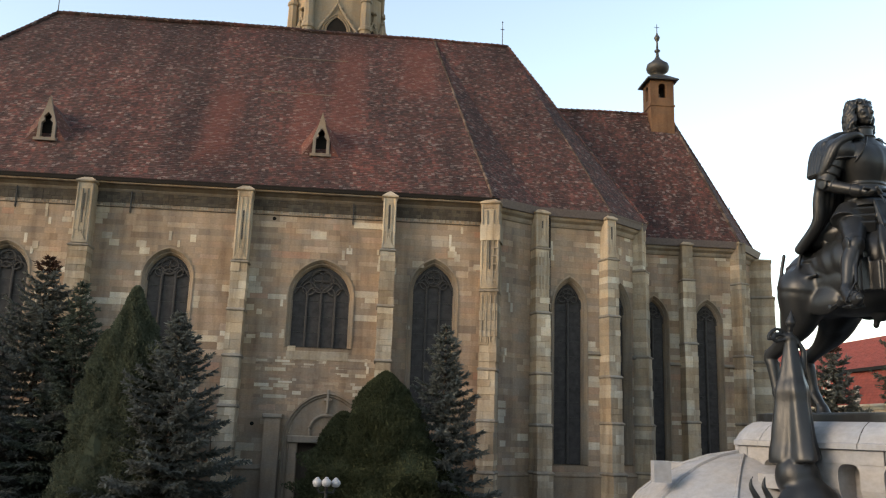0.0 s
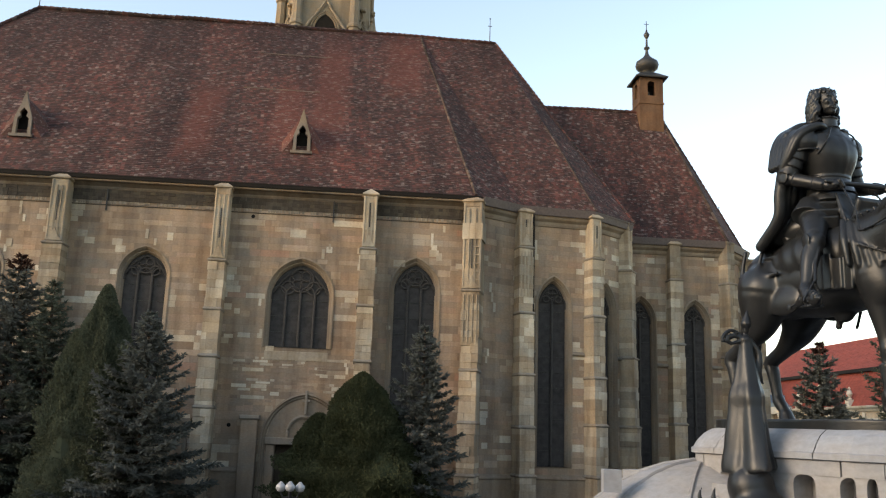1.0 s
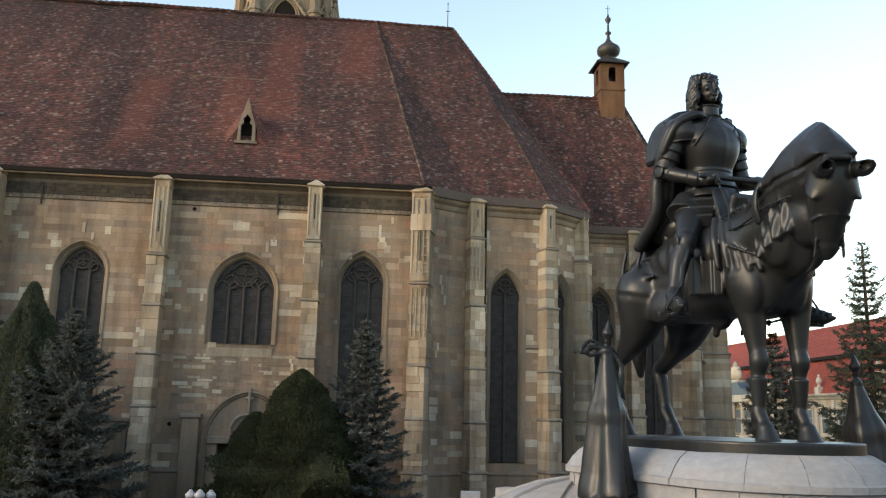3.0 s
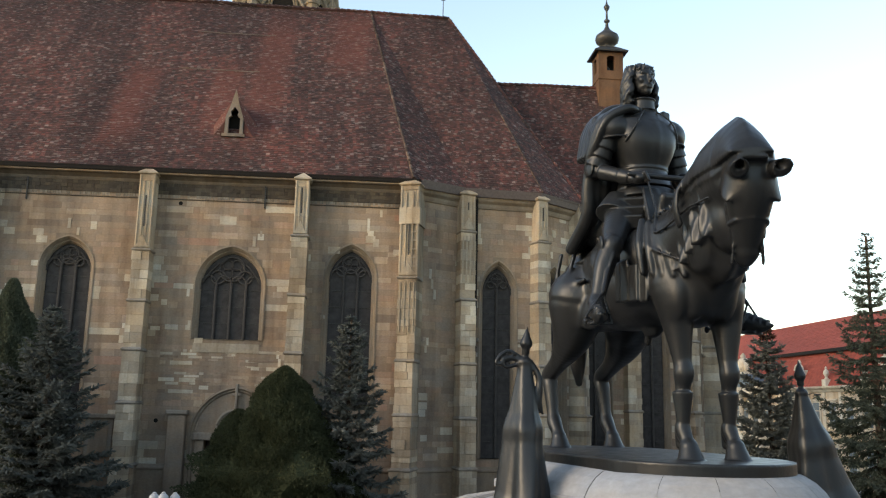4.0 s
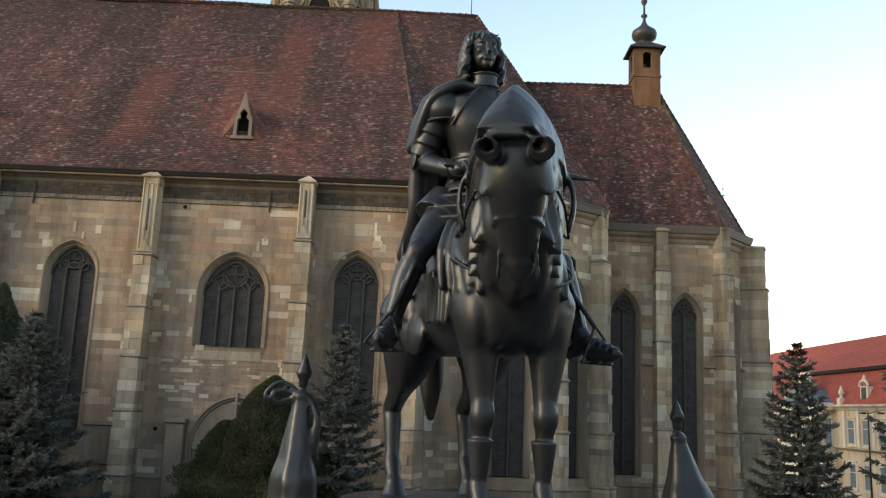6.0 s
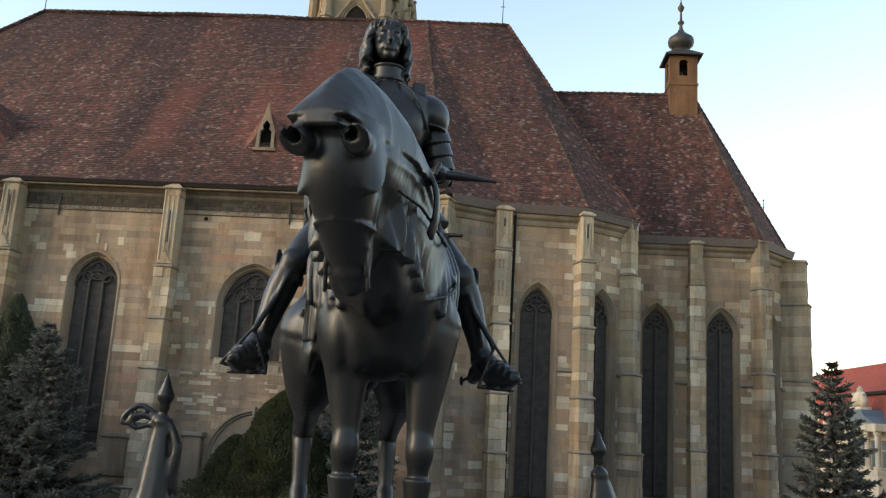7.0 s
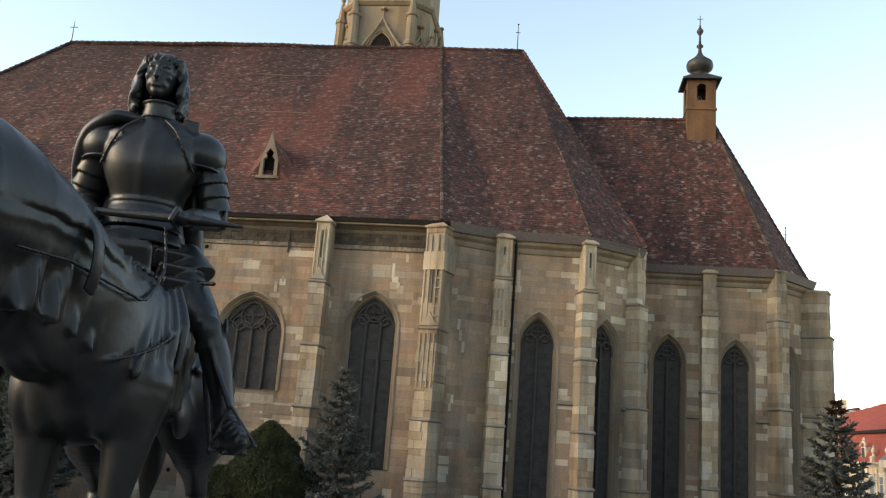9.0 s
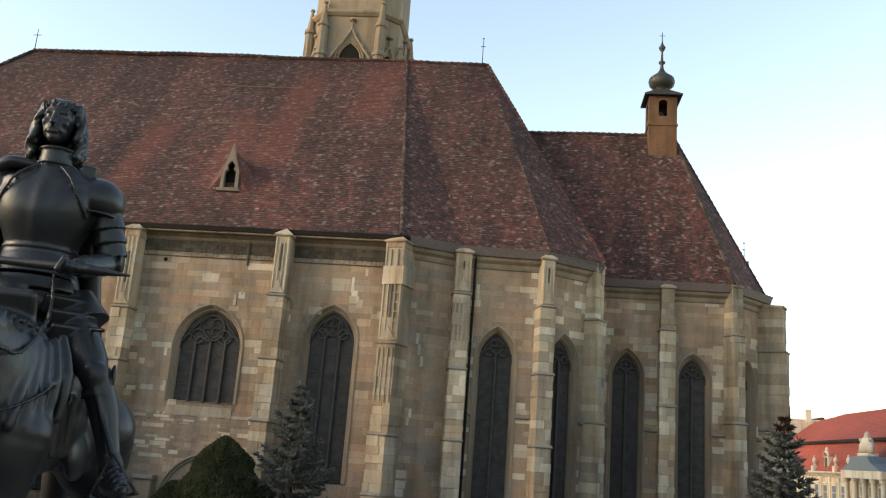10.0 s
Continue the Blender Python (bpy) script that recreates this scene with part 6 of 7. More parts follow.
    for i in range(6):
        o = i / 5
        path = [(0.16 - 0.2 * o, -0.1 - 0.06 * o, 4.46 + 0.06 * o), (0.24 - 0.14 * o, -0.24 - 0.06 * o, 4.46 + 0.03 * o), (0.24 - 0.12 * o, -0.38 - 0.08 * o, 4.44 - 0.01 * o), (0.14 - 0.12 * o, -0.58 - 0.06 * o, 4.3 - 0.05 * o), (0.0 - 0.14 * o, -0.66 - 0.02 * o, 4.02 - 0.12 * o), (-0.18 - 0.1 * o, -0.64 + 0.02 * o, 3.75 - 0.2 * o), (-0.32 - 0.08 * o, -0.58, 3.35 - 0.3 * o)]
        rr = 0.055 - 0.012 * ((i * 2) % 3) / 2
        c.limb([(p, rr * f) for p, f in zip(path, (0.7, 0.95, 1.1, 1.15, 1.05, 1.0, 0.8))], 0.006)
    for i in range(5):
        o = i / 4
        c.limb([((-0.02 - 0.22 * o, -0.1, 4.56 - 0.03 * o), 0.05), ((-0.06 - 0.26 * o, -0.3, 4.54 - 0.02 * o), 0.07), ((-0.08 - 0.27 * o, -0.47, 4.45 - 0.02 * o), 0.075), ((-0.1 - 0.27 * o, -0.6, 4.22), 0.07), ((-0.12 - 0.27 * o, -0.66, 3.9), 0.065)], 0.012)
    c.egg((-0.05, -0.48, 4.2), (0.24, 0.2, 0.24), 0.02, ripple=lambda x, y, z: 0.014 * np.sin(19 * x + 15 * z), floor=3.95)
    c.limb([((-0.1, 0.18, 4.46), 0.05), ((-0.2, 0.14, 4.36), 0.08), ((-0.3, 0.06, 4.1), 0.1)], 0.04)
    return c.skin()


sv, sf = rider_statue()
rv, rf = rider_figure()
sv, sf = np.vstack([sv, rv]), np.vstack([sf, rf + len(sv)])
statue = new("equestrian_statue", mesh_of("equestrian_statue", sv, sf, M_BRONZE, True))
statue.matrix_world = STAND
tagged(statue, "dark bronze statue of an armoured rider on a standing horse", "statue")

# ---------------------------------------------------------------- pedestal
pedestal = thing("pedestal", (7.83, 12.52, 0), "pale grey limestone pedestal shaped like a round bastion", "pedestal")
local = lambda x, y, z: tuple(STAND @ Vector((x, y, z - 5.3)))


def stadium(r, half=0.95, shift=-0.03, n=28):
    pts = []
    for i in range(n):
        a = 2 * math.pi * i / n
        pts.append((shift + (half if math.cos(a) > 0 else -half) + r * math.cos(a), r * math.sin(a)))
    return pts


CAPJ = 14
cap_profile = [(1.06, 5.29), (1.16, 5.27), (1.28, 5.2), (1.38, 5.1), (1.45, 4.99), (1.48, 4.975), (1.48, 4.9), (1.43, 4.89), (1.0, 4.89)]
for k in range(CAPJ):
    g = Geo()
    rings = []
    for i in range(4):
        t = (k + (0.004 if i == 0 else 0.996 if i == 3 else i / 3)) / CAPJ
        a = 2 * math.pi * t
        hs = 0.95 * max(-1, min(1, math.cos(a) * 3))
        rings.append([local(-0.03 + hs + r * math.cos(a), r * math.sin(a), z) for r, z in cap_profile])
    g.loft(rings, False)
    g.put("cap_stone", M_MARBLE, pedestal)
core = Geo()
core.loft([[local(x, y, z) for x, y in stadium(r)] for r, z in ((1.6, 0.0), (1.5, 0.5), (1.32, 3.95), (1.05, 4.05), (1.05, 4.8), (1.25, 4.86), (1.25, 5.05), (1.0, 5.2))], True, True)
core_ob = core.put("drum", M_MARBLE, pedestal, "smooth limestone drum")
ringed = lambda a, r, z: local(-0.03 + 0.95 * max(-1, min(1, math.cos(a) * 3)) + r * math.cos(a), r * math.sin(a), z)
for k in range(20):
    a0, a1 = 2 * math.pi * (k + 0.01) / 20, 2 * math.pi * (k + 0.99) / 20
    g = Geo()
    g.loft([[ringed(a0 + (a1 - a0) * j / 4, r, z) for r, z in ((1.2, 4.885), (1.42, 4.885), (1.42, 4.7), (1.2, 4.7))] for j in range(5)], True, True)
    g.put("band_stone", M_MARBLE, pedestal)
# corbels that flare at the head, with narrow arched gaps between them
for k in range(36):
    am, da = 2 * math.pi * (k + 0.5) / 36, math.pi / 36
    g = Geo()
    g.loft([[ringed(am + s * da * f, r, z) for s, f, r in ((-1, w, 1.05), (-1, w, rr), (1, w, rr), (1, w, 1.05))] for z, w, rr in ((4.705, 0.99, 1.41), (4.698, 0.8, 1.41), (4.68, 0.67, 1.41), (4.65, 0.57, 1.41), (4.6, 0.51, 1.41), (4.5, 0.5, 1.41), (4.36, 0.52, 1.4), (4.2, 0.5, 1.34), (4.08, 0.5, 1.25))], True, True)
    g.put("corbel", M_MARBLE, pedestal)
# the lower sloping bastion round the drum
g = Geo()
for k in range(9):
    a0, a1 = 2 * math.pi * (k + 0.003) / 9, 2 * math.pi * (k + 0.997) / 9
    prof = [(0.15, 4.78), (0.6, 4.7), (1.0, 4.56), (1.4, 4.34), (1.75, 4.06), (1.95, 3.78), (2.05, 3.4), (2.0, 3.0)]
    ap = Geo()
    ap.loft([[(6.35 + r * math.cos(a), 13.9 + r * math.sin(a), z) for r, z in prof] for a in (a0 + (a1 - a0) * j / 6 for j in range(7))], False)
    ap.put("apron_stone", M_MARBLE, pedestal)
    Geo().tube([(6.35 + r * math.cos(a0), 13.9 + r * math.sin(a0), z + 0.005) for r, z in prof[:-1]], 0.035, 6).put("apron_rib", M_MARBLE, pedestal)
g.lathe([(1.5, 0), (4.6, 0.0), (4.5, 0.4), (4.15, 0.5), (4.1, 3.1), (1.4, 3.2)], (7.6, 12.9), 40)
g.put("bastion", M_MARBLE, pedestal, "wide round limestone bastion")
for x, y, w, top in ((4.69, 13.3, 0.13, 4.62), (5.47, 14.6, 0.15, 4.58), (6.83, 14.8, 0.16, 4.96), (6.2, 12.5, 0.2, 4.5)):
    a = math.atan2(y - 12.9, x - 7.6)
    c_, s_ = math.cos(a), math.sin(a)
    Geo().box((-w, -w * 1.2, 4.3), (w, w * 1.2, top), lambda p, q, z: (x + c_ * p - s_ * q, y + s_ * p + c_ * q, z), 0.03).put("merlon", M_MARBLE, pedestal)


# ---------------------------------------------------------------- bronze banners leaning on the pedestal
def banner(foot, top, tip, spread, seed, label, bow=0.0, helm=True):
    """A draped bronze banner on its spear, with the crouching trophy below it."""
    r = random.Random(seed)
    f0, f1, f2 = np.array(foot, float), np.array(top, float), np.array(tip, float)
    base = np.array((f0[0], f0[1], 0.0))
    lo = np.minimum(np.minimum(f0, f1), f2) - (1.1, 0.9, 2.0 if helm else 1.2)
    hi = np.maximum(np.maximum(f0, f1), f2) + (0.7, 0.7, 0.1)
    c = Clay(lo, hi, 0.022)
    ph = [r.uniform(0, 6.28) for _ in range(4)]

    def drape(x, y, z):
        t = np.clip((f1[2] - z) / (f1[2] - f0[2]), 0, 1.4)
        a = np.arctan2(y - (f1[1] + (f0[1] - f1[1]) * t), x - (f1[0] + (f0[0] - f1[0]) * t))
        return (0.01 + 0.09 * t) * (np.abs(np.sin(1.5 * a + ph[0] + 0.9 * t)) - 0.6) + (0.004 + 0.024 * t) * np.sin(4 * a + ph[1] - 1.9 * t) + 0.008 * t * np.sin(9 * a + ph[2] + 2 * t)

    mid = f1 + (f0 - f1) * 0.45
    c.rod(f1, mid, 0.07, spread * 0.62, 0.05, ripple=drape)
    c.rod(mid, f0, spread * 0.62, spread, 0.08, ripple=drape)
    c.rod(f0, f0 - (0, 0, 0.5), spread, spread * 1.1, 0.08, ripple=drape)
    if helm:
        c.slab(tuple(f0 + (-0.05, -0.1, -0.52)), (0.8, 0.8, 0.5), 0.02, 0.02, 0, 6, cut=True)
    # pole, knot and spear point
    ax = (f2 - f1) / np.linalg.norm(f2 - f1)
    n = f1 + (f2 - f1) * 0.28
    c.rod(f1 - ax * 0.3, n, 0.035, 0.03, 0.02)
    c.egg(tuple(f1), (0.085, 0.085, 0.06), 0.02)
    c.egg(tuple(n), (0.05, 0.05, 0.04), 0.01)
    c.rod(n, n + ax * 0.1, 0.02, 0.075, 0.01)
    c.rod(n + ax * 0.1, f2, 0.075, 0.004, 0.01)
    if bow:
        for k, up in ((1.0, 0.07), (0.8, -0.01)):
            pts = [tuple(f1 + (-bow * k * u, -0.03 * u, up * math.sin(math.pi * u) + w)) for u, w in ((0, 0), (0.3, 0.03), (0.65, 0.06), (0.95, 0.03), (1.0, -0.03), (0.8, -0.06), (0.5, -0.03), (0.2, -0.03))]
            c.limb([(p, 0.026) for p in pts], 0.012)
        c.limb([(tuple(f1 + (0.07, -0.02, 0)), 0.03), (tuple(f1 + (0.17, -0.05, -0.2)), 0.04), (tuple(f1 + (0.15, -0.05, -0.45)), 0.045), (tuple(f1 + (0.21, -0.04, -0.6)), 0.015)], 0.02)
    if helm:
        b = f0 + (-0.02, -0.24, -0.02)
        c.egg(tuple(b + (-0.02, 0.2, -0.2)), (0.3, 0.3, 0.34), 0.02)
        c.egg(tuple(b + (0.05, 0.05, -0.62)), (0.42, 0.32, 0.42), 0.08)
        c.limb([(tuple(b + (-0.25, 0, -0.5)), 0.14), (tuple(b + (-0.5, -0.1, -0.75)), 0.12), (tuple(b + (-0.55, -0.15, -1.1)), 0.1)], 0.05)
        c.limb([(tuple(b + (0.3, 0, -0.5)), 0.14), (tuple(b + (0.4, -0.12, -0.9)), 0.12)], 0.05)
        c.egg(tuple(b + (-0.66, -0.1, -0.62)), (0.2, 0.13, 0.13), 0.04)
        for dx in (-0.62, -0.8):
            q = b + (dx, -0.1, -0.42)
            c.limb([(tuple(q + (0.08, 0, -0.14)), 0.05), (tuple(q), 0.042), (tuple(q + (-0.045, 0, 0.1)), 0.03), (tuple(q + (-0.02, 0, 0.22)), 0.012)], 0.012)
        c.egg(tuple(b + (0, 0.1, -1.3)), (0.5, 0.4, 0.7), 0.1)
    v, f = c.skin()
    ob = new("bronze_banner", mesh_of("bronze_banner", v - base, f, M_BRONZE, True))
    ob.location = base
    return tagged(ob, label, "sculpture", "banners round the pedestal")


banner((6.2, 11.9, 4.72), (6.2, 11.95, 6.46), (6.22, 11.9, 6.88), 0.32, 4, "dark bronze draped banner with a spear point and a ribbon bow", 0.34, True)
banner((10.25, 12.9, 4.7), (10.03, 12.84, 6.2), (10.0, 12.82, 6.64), 0.42, 9, "dark bronze draped banner with a spear point", 0.0, False)

# ---------------------------------------------------------------- trees


def needle_tree(at, height, radius, mat, seed, label, whorls=26, first=0.9, density=1.0, droop=0.35, top_mat=None, wispy=0.0, name="spruce_tree"):
    """A conifer: tapered trunk, whorls of drooping boughs with many small sprays."""
    r = np.random.RandomState(seed)
    x0, y0 = at
    tree = thing(name, (x0, y0, 0), label, "tree", "conifers on the square")
    g = Geo().tube([(x0, y0, 0), (x0 + 0.03, y0, height * 0.4), (x0, y0 + 0.03, height * 0.8), (x0, y0, height * 0.985)], [0.03 * height * 0.55, 0.02 * height * 0.55, 0.006 * height, 0.004 * height], 9)
    trunk = g.put("trunk", M_BARK, tree, "straight brown trunk")
    limbs = Geo()
    V, F, VT, FT = [], [], [], []

    def spray(p, d, length, wide, out):
        # a flat kite of needles with a random roll
        d = d / (np.linalg.norm(d) + 1e-9)
        s = np.cross(d, r.normal(size=3) * 0.6 + np.array([0, 0, 1.0]))
        s = s / (np.linalg.norm(s) + 1e-9)
        vs, fs = out
        o = len(vs)
        n = np.cross(s, d)
        vs += [p, p + d * length * 0.45 + s * wide, p + d * length, p + d * length * 0.45 - s * wide, p + d * length * 0.4 + n * wide * 0.7]
        fs += [(o, o + 1, o + 2, o + 4), (o, o + 4, o + 2, o + 3)]

    for k in range(whorls):
        t = k / (whorls - 1)
        z = first + (height - first - 0.15) * t ** 0.92
        n = int(r.randint(8, 12) * (1 - 0.4 * t))
        reach = radius * (1 - t) ** 0.78 + 0.1
        a0 = r.uniform(0, 6.28)
        for j in range(max(4, n)):
            a = a0 + 2 * math.pi * j / n + r.normal() * 0.22
            L = reach * r.uniform(0.5, 1.25)
            rise = (0.75 * t - 0.1) * L
            path = []
            for q in (0, 0.25, 0.5, 0.75, 1.0):
                dz = rise * q - droop * L * q ** 1.3 + droop * 0.75 * L * q ** 3
                path.append(np.array([x0 + math.cos(a) * L * q, y0 + math.sin(a) * L * q, z + dz]))
            limbs.tube([tuple(p) for p in path], [0.02 + 0.022 * (1 - t)] + [0.018, 0.014, 0.01, 0.005], 4)
            steps = max(4, int(L * 16 * density))
            for i in range(steps):
                q = 0.12 + 0.88 * (i + r.uniform()) / steps
                if r.uniform() < wispy * (1 - q * 0.5):
                    continue
                seg = min(3, int(q * 4))
                p = path[seg] + (path[seg + 1] - path[seg]) * (q * 4 - seg)
                fwd = path[seg + 1] - path[seg]
                fwd = fwd / np.linalg.norm(fwd)
                lat = np.array([-math.sin(a), math.cos(a), 0])
                out = (VT, FT) if top_mat and z > height * 0.92 else (V, F)
                twig = (0.1 + 0.36 * L * 0.5 * (1 - abs(q - 0.45))) * r.uniform(0.7, 1.2)
                for sgn in (-1, 1):
                    d = lat * sgn * r.uniform(0.55, 1.0) + fwd * r.uniform(0.3, 0.9) + np.array([0, 0, r.uniform(-0.42, 0.12) - wispy * 0.5])
                    m = max(2, int(twig / 0.11))
                    for u in range(m):
                        pp = p + d * twig * u / m * 0.85
                        spray(pp, d + r.normal(size=3) * 0.3, r.uniform(0.17, 0.3), r.uniform(0.034, 0.056), out)
                spray(p, fwd + r.normal(size=3) * 0.3, 0.32 - 0.14 * t, 0.07 - 0.04 * t, out)
    limbs.put("bough", M_BARK, trunk, "", "stuff")
    piece("crown", V, F, mat, tree, "layered boughs of short needles", "stuff")
    if VT:
        piece("dry_top", VT, FT, top_mat, tree, "rusty brown dry tip", "stuff")
    return tree


def thuja(at, height, radius, seed, label, mat=M_THUJA, count=3600, power=0.74, swell=0.2, stems=((0, 0, 1.0, 1.0),)):
    """A dense conifer of scale-leaf sprays; stems: (dx, dy, share of the height, share of the radius)."""
    r = np.random.RandomState(seed)
    tree = thing("thuja_tree", (*at, 0), label, "tree", "conifers on the square")
    V, F, core = [], [], Geo()
    for dx, dy, hs, rs in stems:
        x0, y0, high, wide = at[0] + dx, at[1] + dy, height * hs, radius * rs
        Geo().tube([(x0, y0, 0), (x0, y0, high * 0.85)], [0.16 * hs, 0.03], 8).put("trunk", M_BARK, tree)
        lumps = [(r.uniform(0, 6.28), r.uniform(0.02, 0.95)) for _ in range(150)]

        def rad(t, a):
            base = wide * (min(1.0, (t + 0.02) / 0.16) ** 0.5) * (1 - max(0, t - 0.1) / 0.9) ** (power if hs == 1.0 else 0.5)
            f = 1.0
            for la, lt in lumps:
                if abs(t - lt) < 0.12:
                    da = math.atan2(math.sin(a - la), math.cos(a - la))
                    f += swell * math.exp(-(da * da) / 0.06 - (t - lt) ** 2 / 0.0022)
            return base * f

        for i in range(int(count * wide * high)):
            t = r.uniform() ** 1.15
            a = r.uniform(0, 6.28)
            R = rad(t, a) * (1 - abs(r.normal()) * 0.13)
            p = np.array([x0 + R * math.cos(a), y0 + R * math.sin(a), 0.15 + (high - 0.2) * t])
            d = np.array([math.cos(a) * 0.7, math.sin(a) * 0.7, 0.9]) + r.normal(size=3) * 0.4
            d /= np.linalg.norm(d)
            q = np.cross(d, r.normal(size=3))
            q /= np.linalg.norm(q)
            L, w = r.uniform(0.06, 0.14), r.uniform(0.026, 0.046)
            o = len(V)
            V += [p, p + d * L * 0.5 + q * w, p + d * L, p + d * L * 0.5 - q * w]
            F += [(o, o + 1, o + 2, o + 3)]
        core.loft([[(x0 + 0.8 * rad(t, a) * math.cos(a), y0 + 0.8 * rad(t, a) * math.sin(a), 0.1 + (high - 0.4) * t) for a in (2 * math.pi * k / 20 for k in range(20))] for t in (0.0, 0.06, 0.15, 0.3, 0.45, 0.6, 0.75, 0.88, 0.97)], True, True)
    core.put("inner_foliage", mat, tree)
    piece("crown", V, F, mat, tree, "dense scale-leaf sprays", "stuff")
    return tree


needle_tree((-14.6, 39.8), 12.2, 3.7, M_SPRUCE, 11, "tall blue spruce with a brown tip before the church wall", 34, 0.9, 1.0, 0.35, M_RUST)
needle_tree((-12.7, 39.0), 10.9, 2.5, M_FIR, 12, "slim dark spruce with an open crown", 28, 1.2, 0.8)
needle_tree((-7.5, 35.1), 9.3, 3.1, M_SPRUCE, 14, "blue spruce with layered drooping boughs", 28, 0.7, 1.05)
needle_tree((3.55, 38.0), 9.6, 2.3, M_SPRUCE, 15, "slender blue spruce before the nave", 26, 0.6, 1.3, 0.5)
needle_tree((21.65, 38.1), 9.65, 2.35, M_SPRUCE, 16, "blue spruce with a rusty dry tip beside the chancel", 26, 0.6, 1.7, 0.5, M_RUST)
needle_tree((34.3, 50.8), 17.0, 3.6, M_FIR, 17, "tall dark conifer with hanging wispy boughs", 34, 1.5, 1.15, 0.7, None, 0.55)
needle_tree((-18.6, 37.0), 10.0, 2.8, M_SPRUCE, 18, "broad blue spruce at the edge of the group", 26, 0.7, 1.0)
thuja((-9.7, 36.6), 10.5, 1.75, 21, "tall dark green cypress between the spruces", M_CYPRESS, 4000, 0.6, 0.34, ((0, 0, 1.0, 1.0), (0.75, -0.3, 0.86, 0.5), (-0.9, -0.2, 0.82, 0.6), (0.2, -0.9, 0.74, 0.6)))
thuja((0.95, 37.7), 7.4, 3.0, 22, "broad green thuja with several stems before the portal", M_THUJA, 3600, 0.64, 0.2, ((0, 0, 1.0, 1.0), (-1.75, -0.1, 0.76, 0.56), (0.85, -0.5, 0.86, 0.4), (1.7, -0.3, 0.62, 0.56), (-0.8, -0.7, 0.78, 0.46), (0.2, -0.8, 0.84, 0.45)))


# ---------------------------------------------------------------- street lamps
def globe_lamp(x, y, h, label):
    lamp = thing("street_lamp", (x, y, 0), label, "street lamp", "globe lamps")
    Geo().lathe([(0.16, 0), (0.16, 0.15), (0.09, 0.3), (0.06, 0.8), (0.045, h - 0.35), (0.06, h - 0.3), (0.03, h - 0.25)], (x, y), 10).put("post", M_IRON, lamp, "slim black post")
    for k in range(3):
        dx, dy = ((-0.27, 0.05), (0.0, -0.1), (0.27, 0.05))[k]
        Geo().tube([(x, y, h - 0.4), (x + dx * 0.7, y + dy * 0.7, h - 0.42), (x + dx, y + dy, h - 0.28)], 0.025, 6).put("arm", M_IRON, lamp)
        z = h - 0.14 + (0.02 if k == 1 else 0.0)
        gl = Geo().lathe([(0.05, z - 0.12), (0.1, z - 0.1), (0.14, z - 0.02), (0.135, z + 0.04), (0.08, z + 0.1), (0.05, z + 0.11)], (x + dx, y + dy), 16).put("globe", M_GLOBE, lamp, "white opal glass globe", "", True)
        Geo().lathe([(0.06, z + 0.1), (0.065, z + 0.12), (0.04, z + 0.15), (0.01, z + 0.16)], (x + dx, y + dy), 8).put("globe_cap", M_GLOBE, gl)


globe_lamp(-0.93, 26.0, 3.5, "black post lamp with three white globes before the church")
globe_lamp(19.3, 30.6, 3.45, "black post lamp with three white globes near the chancel")
lp = thing("tall_street_lamp", (41.0, 72, 0), "tall thin two-armed street lamp before the palace", "street lamp")
Geo().tube([(41, 72, 0), (41, 72, 7.6)], [0.09, 0.05], 8).put("post", M_IRON, lp)
for s in (-1, 1):
    Geo().tube([(41, 72, 7.5), (41 + 0.3, 72 + s * 0.6, 7.7), (41 + 0.3, 72 + s * 1.4, 7.6)], 0.035, 6).put("arm", M_IRON, lp)
    Geo().box((41.1, 72 + s * 1.4 - 0.2, 7.5), (41.5, 72 + s * 1.4 + 0.2, 7.62), None, 0.03).put("lantern_head", M_IRON, lp)


# ---------------------------------------------------------------- parked cars
def car(x, y, yaw, paint, label):
    c = thing("car", (x, y, 0), label, "car", "parked cars")
    ca, sa = math.cos(radians(yaw)), math.sin(radians(yaw))
    pl = lambda a, b, z: (x + ca * a - sa * b, y + sa * a + ca * b, z)
    body = Geo()
    side = [(-2.1, 0.3), (-2.15, 0.65), (-1.95, 0.88), (-0.9, 0.98), (0.9, 0.95), (1.9, 0.92), (2.1, 0.6), (2.05, 0.3)]
    body.loft([[pl(a * k, w, z) for a, z in side] for w, k in ((-0.86, 0.98), (-0.8, 1.0), (0.8, 1.0), (0.86, 0.98))], True, True)
    b = body.put("body", paint, c)
    cab = [(-1.0, 0.95), (-0.35, 1.42), (0.95, 1.44), (1.7, 0.95)]
    Geo().loft([[pl(a, w * (1 - 0.18 * (z > 1.2)), z) for a, z in cab] for w in (-0.76, 0.76)], True, True).put("windows", M_GLASS, c, "dark glazed cabin")
    Geo().loft([[pl(a, w, z) for a, z in ((-0.35, 1.42), (0.95, 1.44), (0.95, 1.48), (-0.3, 1.47))] for w in (-0.63, 0.63)], True, True).put("roof_panel", paint, c)
    for a in (-1.3, 1.3):
        for w in (-0.84, 0.84):
            wh = Geo().tube([pl(a, w - 0.1, 0.32), pl(a, w + 0.1, 0.32)], 0.32, 14).put("wheel", M_RUBBER, c, "black tyre")
            Geo().tube([pl(a, w - 0.11, 0.32), pl(a, w + 0.11, 0.32)], 0.18, 10).put("rim", M_LEADROOF, wh)


car(34.1, 58.2, 60, M_PAINTD, "dark parked car with a bright windscreen")
car(38.2, 61.5, 60, M_PAINTW, "white parked car before the palace")
car(-9.5, 39.6, 5, M_PAINTW, "white parked car half hidden by spruces")

